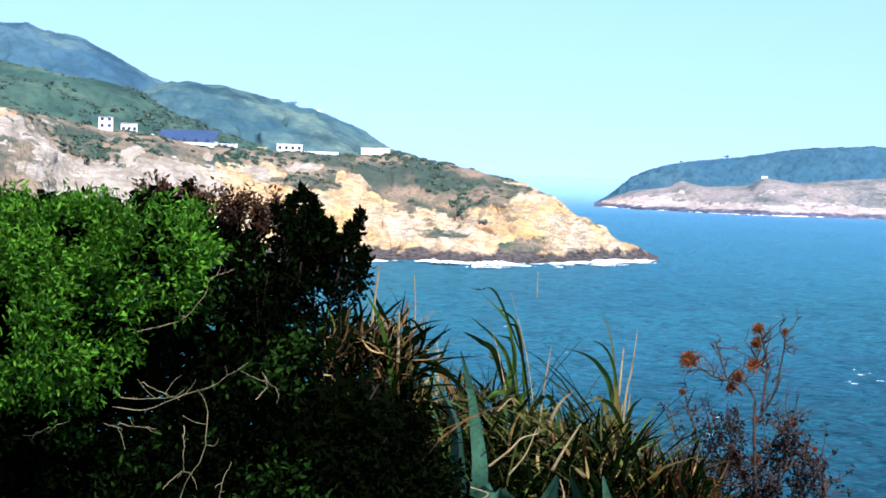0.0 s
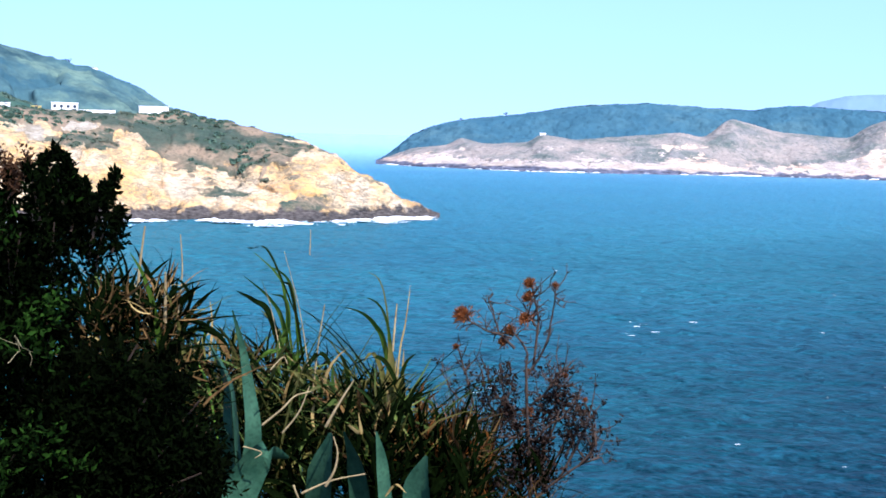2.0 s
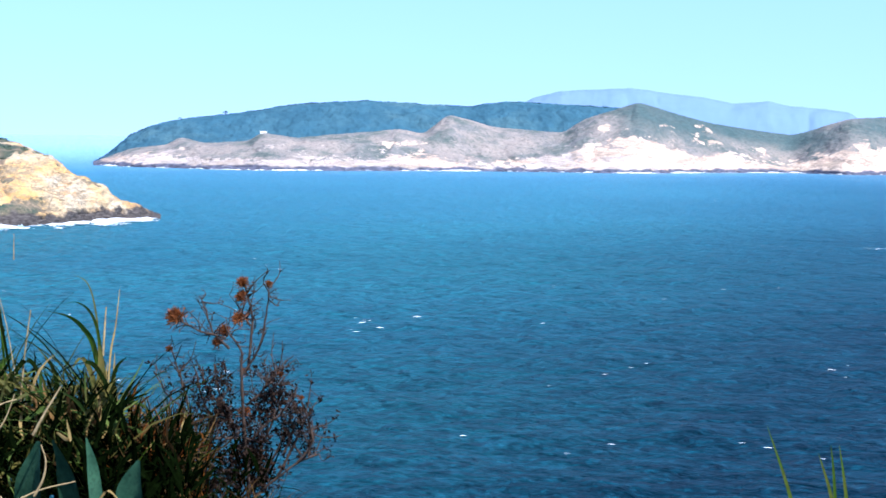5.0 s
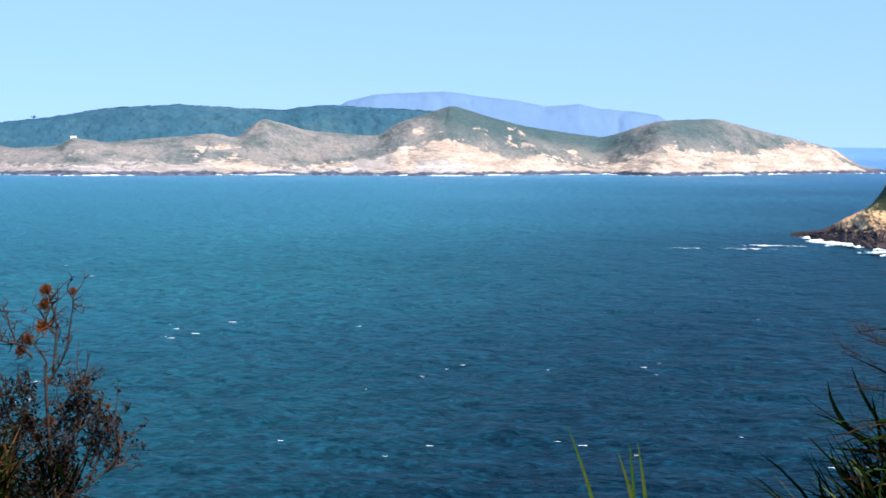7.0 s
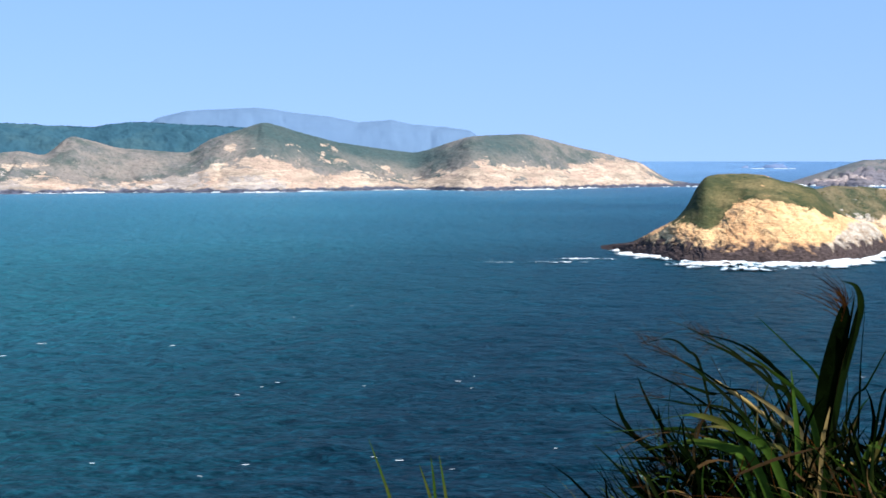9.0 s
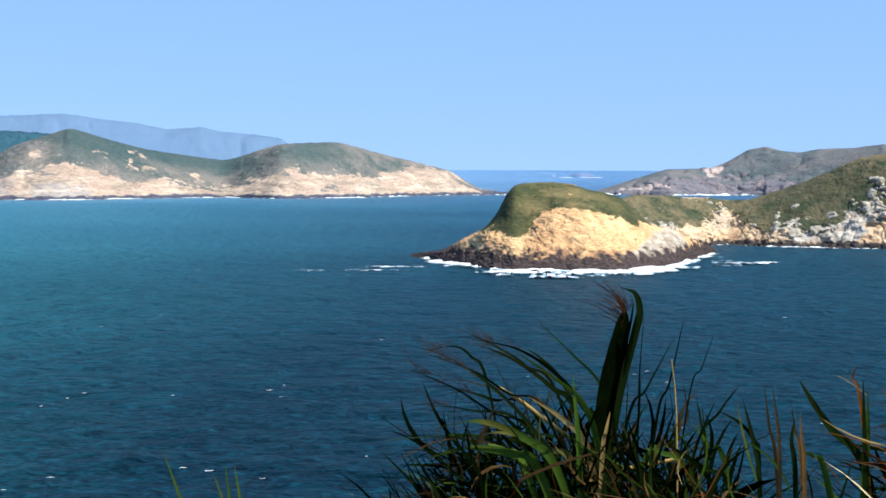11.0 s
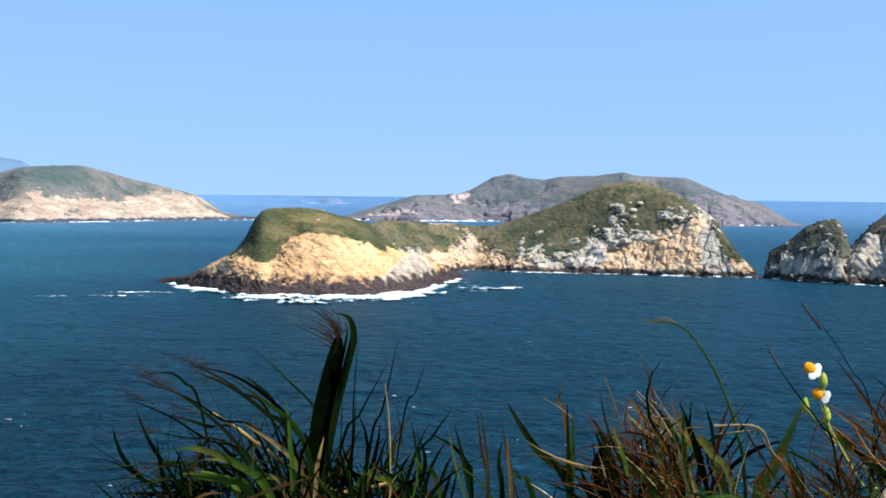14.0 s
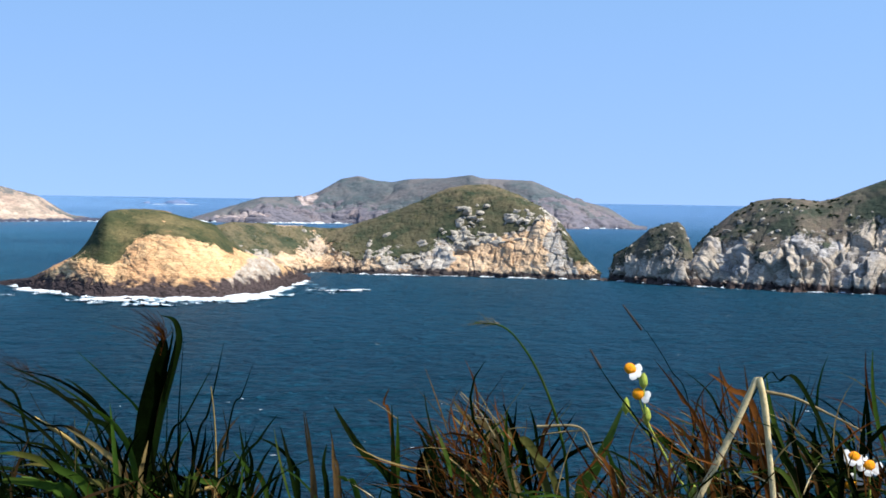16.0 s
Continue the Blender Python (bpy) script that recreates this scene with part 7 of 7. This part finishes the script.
def feather_clump():
    rng = np.random.default_rng(216)
    root = thing("reed_clump", CLUMP_AT, "reed clump blown sideways with one broad dark leaf", "reeds")
    pts = [(p[0], -0.03, p[1]) for p in CLUMP_BIG[0]]
    pts.insert(0, (pts[0][0] - 0.03, 0.0, pts[0][2] - 0.33))
    line = curve(pts, 40)
    u = np.linspace(0, 1, 40)
    w = np.interp(u, [0, 0.33, 0.5, 0.66, 0.8, 0.92, 1.0], [0.034, 0.046, 0.047, 0.040, 0.028, 0.012, 0.0006])
    s = Soup()
    blade(s, line, 1.0, (0.95, 0.3, 0), 0.3, w * 0.85)
    s.part("broad_leaf", BLACK_BLADE, root, "broad dark folded leaf")
    s = Soup()
    blade(s, curve([(p[0], -0.035, p[1]) for p in CLUMP_BIG[1]], 40), 1.0, (0.95, 0.3, 0), 0.3, w * 0.28)
    s.part("curled_leaf", DEEP_BLADE, root, "dark leaf with a curled tip")
    for k in range(5):
        s = Soup()
        tail = line[16 + k:] + np.array([0.014 + 0.002 * k, -0.004, 0.0]) + np.linspace(0, 1, 24 - k)[:, None] * rng.normal(0, 0.008, 3)
        blade(s, tail, 0.007, (0.8, 0.5, 0), 0.3)
        s.part("split_edge", BROWN_BLADE if k % 2 else BLACK_BLADE, root, "frayed brown edge of the broad leaf" if k % 2 else "")
    s = Soup()
    for _ in range(44):
        i = rng.integers(30, 40)
        d = np.array([rng.normal(-0.012, 0.018), rng.normal(0, 0.01), rng.uniform(0.02, 0.05)])
        tube(s, curve([line[i], line[i] + d * 0.6, line[i] + d + (-0.012, 0, 0.0)], 6), 0.0009, 0.0003, 3)
    s.part("frayed_tip_hairs", RED_BLADE, root, "frayed brown leaf tip")
    sheaf(CLUMP_BLADES, root, rng, 0.05)
    sheaf(CLUMP_LEFT, root, rng, 0.05, 0.3)
    sheaf(CLUMP_SIDE, root, rng, 0.03, 0.25, -0.06)
    h = Soup()
    for key, width, *line2 in [r for r in CLUMP_BLADES + CLUMP_LEFT if r[0] in "dor" and r[-1][0] < -0.15]:
        hairs(h, rng, curve([(p[0], rng.normal(0, 0.03), p[1]) for p in line2], 30), 16, 0.05, 0.7)
    h.part("plume", PLUME, root, "fine reddish plume hairs")
    named_stalks(CLUMP_YELLOW, YELLOW_STEM, root, rng, 0.0062, 0.0035, 0.02, "stalk", "yellow-brown reed stalk")
    for mat, n, nm in ((BLACK_BLADE, 420, "shade_coloured_grass"), (DEEP_BLADE, 160, "deep_grass"), (BROWN_BLADE, 45, "broken_grass"), (GREEN_BLADE, 40, "short_grass")):
        s = Soup()
        litter(s, rng, n, (-0.24, 0.24), (-0.25, 0.10), 0.08, (0.06, 0.16), (0.005, 0.011), -0.4, 0.7, 0.8)
        s.part(nm, mat, root)
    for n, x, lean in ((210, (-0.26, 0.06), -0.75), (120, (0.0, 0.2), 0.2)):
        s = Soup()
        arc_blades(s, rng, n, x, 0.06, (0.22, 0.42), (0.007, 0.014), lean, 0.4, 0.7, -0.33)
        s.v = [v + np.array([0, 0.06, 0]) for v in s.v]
        s.part("under_grass", BLACK_BLADE, root, "blades coloured dark as shade deep in the clump")
    for mat, n, ln, lean, nm, x in ((GREEN_BLADE, 40, (0.26, 0.46), -0.8, "green_grass", (-0.2, 0.04)), (DEEP_BLADE, 150, (0.26, 0.46), -0.7, "dark_grass", (-0.2, 0.1)), (FRESH_BLADE, 13, (0.30, 0.48), -0.8, "broad_grass", (-0.16, 0.06)), (OLIVE_BLADE, 20, (0.28, 0.46), -0.9, "olive_grass", (-0.2, 0.04)),
                                    (BROWN_BLADE, 24, (0.26, 0.42), -0.7, "dry_grass", (-0.2, 0.14)), (DEEP_BLADE, 60, (0.30, 0.46), 0.3, "upright_grass", (-0.02, 0.2)), (OLIVE_BLADE, 7, (0.28, 0.42), 0.3, "upright_straw_grass", (0.0, 0.2))):
        s = Soup()
        arc_blades(s, rng, n, x, 0.08, ln, (0.005, 0.012) if nm != "broad_grass" else (0.010, 0.016), lean, 0.35, 0.7, -0.33)
        s.part(nm, mat, root)


def flower(root, x, z, r, tilt, rng, petals, turn=0.0):
    disc = Soup()
    a = np.linspace(0, 2 * np.pi, 16, endpoint=False)
    rows = []
    for k, (rr, zz) in enumerate(((0.6, -0.75), (1.0, -0.2), (0.95, 0.25), (0.6, 0.5), (0.05, 0.62))):
        rows.append(np.stack([np.cos(a) * rr * r * (1 + 0.06 * rng.normal(size=16)), np.sin(a) * rr * r, np.full(16, zz * r)], 1))
    rows = np.array(rows)
    i = np.arange(5 * 16).reshape(5, 16)
    j = np.roll(i, -1, 1)
    rot = np.array(Euler((radians(tilt), radians(turn), 0)).to_matrix())
    at = np.array([x, -0.03, z])
    disc.add(rows.reshape(-1, 3) @ rot.T + at, np.stack([i[:-1], j[:-1], j[1:], i[1:]], -1).reshape(-1, 4))
    head = disc.part("flower_head", DISC, root, "orange-yellow daisy centre")
    for ang in petals:
        s = Soup()
        d = np.array([math.cos(radians(ang)), math.sin(radians(ang)), 0.1])
        line = np.array([d * r * 0.8, d * r * 1.5 + (0, 0, r * 0.1), d * r * 1.9 - (0, 0, 0.05 * r), d * r * 2.15 - (0, 0, 0.2 * r)]) @ rot.T + at
        side = np.array([-d[1], d[0], 0]) @ rot.T
        blade(s, curve(line, 9), r * 1.2, side, 0.15, np.array([0.5, 0.8, 1, 1.1, 1.1, 1.05, 0.95, 0.7, 0.25]))
        s.part("petal", PETAL, head, "white petal")


def flower_bank():
    rng = np.random.default_rng(217)
    root = thing("grass_clump", GRASS_AT, "mixed green and rust grass on the edge of the bank", "grass")
    sheaf(BANK_BLADES, root, rng, 0.04, 0.3)
    sheaf(BANK_MORE, root, rng, 0.04, 0.3)
    sheaf(BANK_FRONT, root, rng, 0.02, 0.25, -0.05)
    named_stalks([BANK_STEM], GREEN_BLADE, root, rng, 0.0032, 0.0012, 0.0, "stem", "tall thin flowering grass stem")
    h = Soup()
    hairs(h, rng, curve([(p[0], 0.0, p[1]) for p in BANK_STEM], 40), 34, 0.022, 0.8)
    h.part("seed_plume", PALE_TWIG, root, "feathery seed plume")
    for x, z, dx, dz in ((-0.091, 0.253, -0.012, 0.02), (-0.036, 0.320, -0.02, 0.026)):
        s = Soup()
        tube(s, curve([(x - dx * 0.9, 0, z - dz * 0.9), (x, 0, z), (x + dx * 0.6, 0, z + dz * 0.6)], 8), 0.0022, 0.0012, 5)
        s.part("seed_spike", DARK_TWIG, root, "dark narrow seed spike")
    st = thing("straw_stalk", GRASS_AT, "thick straw stalk snapped over at its top", "reed stalk")
    for line in STRAW_LEGS:
        s = Soup()
        tube(s, curve([(p[0], -0.09, p[1]) for p in line], 14), 0.0056, 0.0046, 8, 0.04, rng)
        s.part("stalk", STRAW, st)
    weed = thing("wild_daisy", GRASS_AT, "wild daisy with white petals and orange centres", "flower")
    for line in GRASS_FSTEMS:
        s = Soup()
        tube(s, curve([(p[0], -0.03, p[1]) for p in line], 16), 0.0022, 0.0013, 6, 0.08, rng)
        s.part("flower_stem", BUD, weed)
    looks = ((55, (-50, 35, -10), 25), (75, (-25, 5), 10), (40, (150, 200, 250, 300, 350), 0), (50, (200, 260, 310, 0), 0), (60, (20, 70, 120), 0))
    for (f, (tilt, petals, turn)) in zip(GRASS_FLOWERS, looks):
        flower(weed, f[0], f[1], 0.0092, tilt, rng, petals, turn)
    for b in GRASS_BUDS:
        s = Soup()
        c = np.array([b[0], -0.03, b[1]])
        tube(s, c + np.array([(0, 0, -0.014), (0, 0, -0.010), (0, 0, -0.002), (0, 0, 0.006), (0.001, 0, 0.011), (0.001, 0, 0.013)]) , 0.001, 0.001, 8)
        prof = [0.002, 0.0055, 0.0068, 0.006, 0.0048, 0.001]
        a = np.arange(8) * np.pi / 4
        ring = np.array([[(c[0] + math.cos(q) * r, c[1] + math.sin(q) * r, c[2] - 0.012 + 0.005 * k) for q in a] for k, r in enumerate(prof)])
        i = np.arange(48).reshape(6, 8)
        j = np.roll(i, -1, 1)
        s.add(ring, np.stack([i[:-1], j[:-1], j[1:], i[1:]], -1).reshape(-1, 4))
        s.part("bud", BUD, weed, "yellow-green flower bud")
    # rust-coloured tufts of fine withered hair grass
    for x0, x1, z0, z1, n in ((-0.31, -0.20, 0.03, 0.11, 150), (-0.06, 0.06, 0.0, 0.07, 90), (0.06, 0.16, 0.05, 0.15, 70)):
        puff = thing("hair_grass", GRASS_AT, "tuft of fine rust-orange withered hair grass", "grass", "rust tufts along the bank")
        for mat, k, nm in ((RED_BLADE, 0.8, "rust_hairs"), (STRAW_BLADE, 0.10, "straw_hairs"), (BROWN_BLADE, 0.15, "brown_hairs")):
            s = Soup()
            litter(s, rng, int(n * k), (x0, x1), (z0 - 0.06, z1), 0.05, (0.04, 0.13), (0.0015, 0.0045), -0.75, 0.45, 0.9)
            s.v = [v - np.array([0, 0.06, 0]) for v in s.v]
            s.part(nm, mat, puff)
    # the strip of grass along the bank's edge
    for x0, x1, n, hi, mats in ((-0.78, -0.42, 34, 0.30, (GREEN_BLADE, BROWN_BLADE)), (-0.42, -0.30, 20, 0.32, (GREEN_BLADE, RED_BLADE)), (-0.34, -0.16, 40, 0.30, (DEEP_BLADE, OLIVE_BLADE)),
                                (-0.14, 0.10, 60, 0.30, (GREEN_BLADE, DEEP_BLADE, DEEP_BLADE)), (0.08, 0.30, 90, 0.33, (DEEP_BLADE, GREEN_BLADE, DEEP_BLADE, RED_BLADE)), (0.22, 0.42, 150, 0.37, (DEEP_BLADE, DEEP_BLADE, GREEN_BLADE)), (0.4, 0.8, 90, 0.36, (DEEP_BLADE, GREEN_BLADE, DEEP_BLADE))):
        tuft = thing("grass_clump", GRASS_AT, "ragged tuft of green and withered grass blades", "grass", "grass tufts along the bank")
        # low blades coloured near-black to paint shade under the tuft
        s = Soup()
        arc_blades(s, rng, n // 5, (x0, x1), 0.16, (0.18, 0.30), (0.006, 0.015), -0.2, 0.5, 1.0, -0.32)
        s.v = [v + np.array([0, 0.06, 0]) for v in s.v]
        s.part("under_grass", BLACK_BLADE, tuft)
        for k, mat in enumerate(mats):
            s = Soup()
            arc_blades(s, rng, int(n * 0.40) // len(mats), (x0, x1), 0.14, (0.28, hi), (0.006, 0.016), -0.25, 0.42, 1.0, -0.32)
            s.part(("grass", "mixed_grass", "withered_grass", "rust_grass")[k], mat, tuft)


def bank_litter():
    rng = np.random.default_rng(218)
    for at, spans in ((GRASS_AT, ((-0.80, -0.42, -0.03, 20), (-0.33, -0.17, 0.10, 80), (-0.16, 0.08, 0.03, 55), (0.06, 0.24, 0.09, 60), (0.22, 0.46, 0.11, 90), (0.45, 0.85, 0.06, 90))), (CLUMP_AT, ((-0.26, 0.0, 0.09, 100), (-0.02, 0.22, 0.07, 70)))):
        for x0, x1, z1, n in spans:
            tuft = thing("grass_tuft", at, "tangled low grass, rust and green, on the bank", "grass", "grass tufts along the bank")
            for mat, k, nm in ((DEEP_BLADE, 0.7, "dark_grass"), (GREEN_BLADE, 0.6, "green_grass"), (RED_BLADE, 0.35 if at is GRASS_AT else 0.1, "rust_grass"), (BROWN_BLADE, 0.15, "dry_grass"), (STRAW, 0.06 if at is GRASS_AT else 0.03, "straw_grass")):
                s = Soup()
                litter(s, rng, max(3, int(n * k)), (x0, x1), (-0.22, z1), 0.13, (0.06, 0.17), (0.003, 0.010) if mat is not STRAW else (0.002, 0.004), -0.4, 0.9, 1.15)
                s.part(nm, mat, tuft)
            for mat, k, nm in ((RED_BLADE, 0.6 if at is GRASS_AT else 0.15, "fine_rust_grass"), (STRAW_BLADE, 0.4 if at is GRASS_AT else 0.12, "fine_straw_grass"), (BROWN_BLADE, 0.3 if at is GRASS_AT else 0.2, "fine_brown_grass")):
                s = Soup()
                litter(s, rng, max(3, int(n * k)), (x0, x1), (-0.15, z1 + 0.02), 0.15, (0.05, 0.15), (0.0012, 0.004), -0.5, 0.9, 1.1)
                s.part(nm, mat, tuft)
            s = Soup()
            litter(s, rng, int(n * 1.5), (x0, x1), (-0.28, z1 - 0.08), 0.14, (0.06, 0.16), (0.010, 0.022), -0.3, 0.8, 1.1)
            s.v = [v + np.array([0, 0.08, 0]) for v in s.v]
            s.part("shade_coloured_grass", BLACK_BLADE, tuft, "blades coloured dark as shade deep in the tuft")


bank_litter()
brown_grass()
reeds()
agave()
dry_plant()
lone_blades()
feather_clump()
flower_bank()
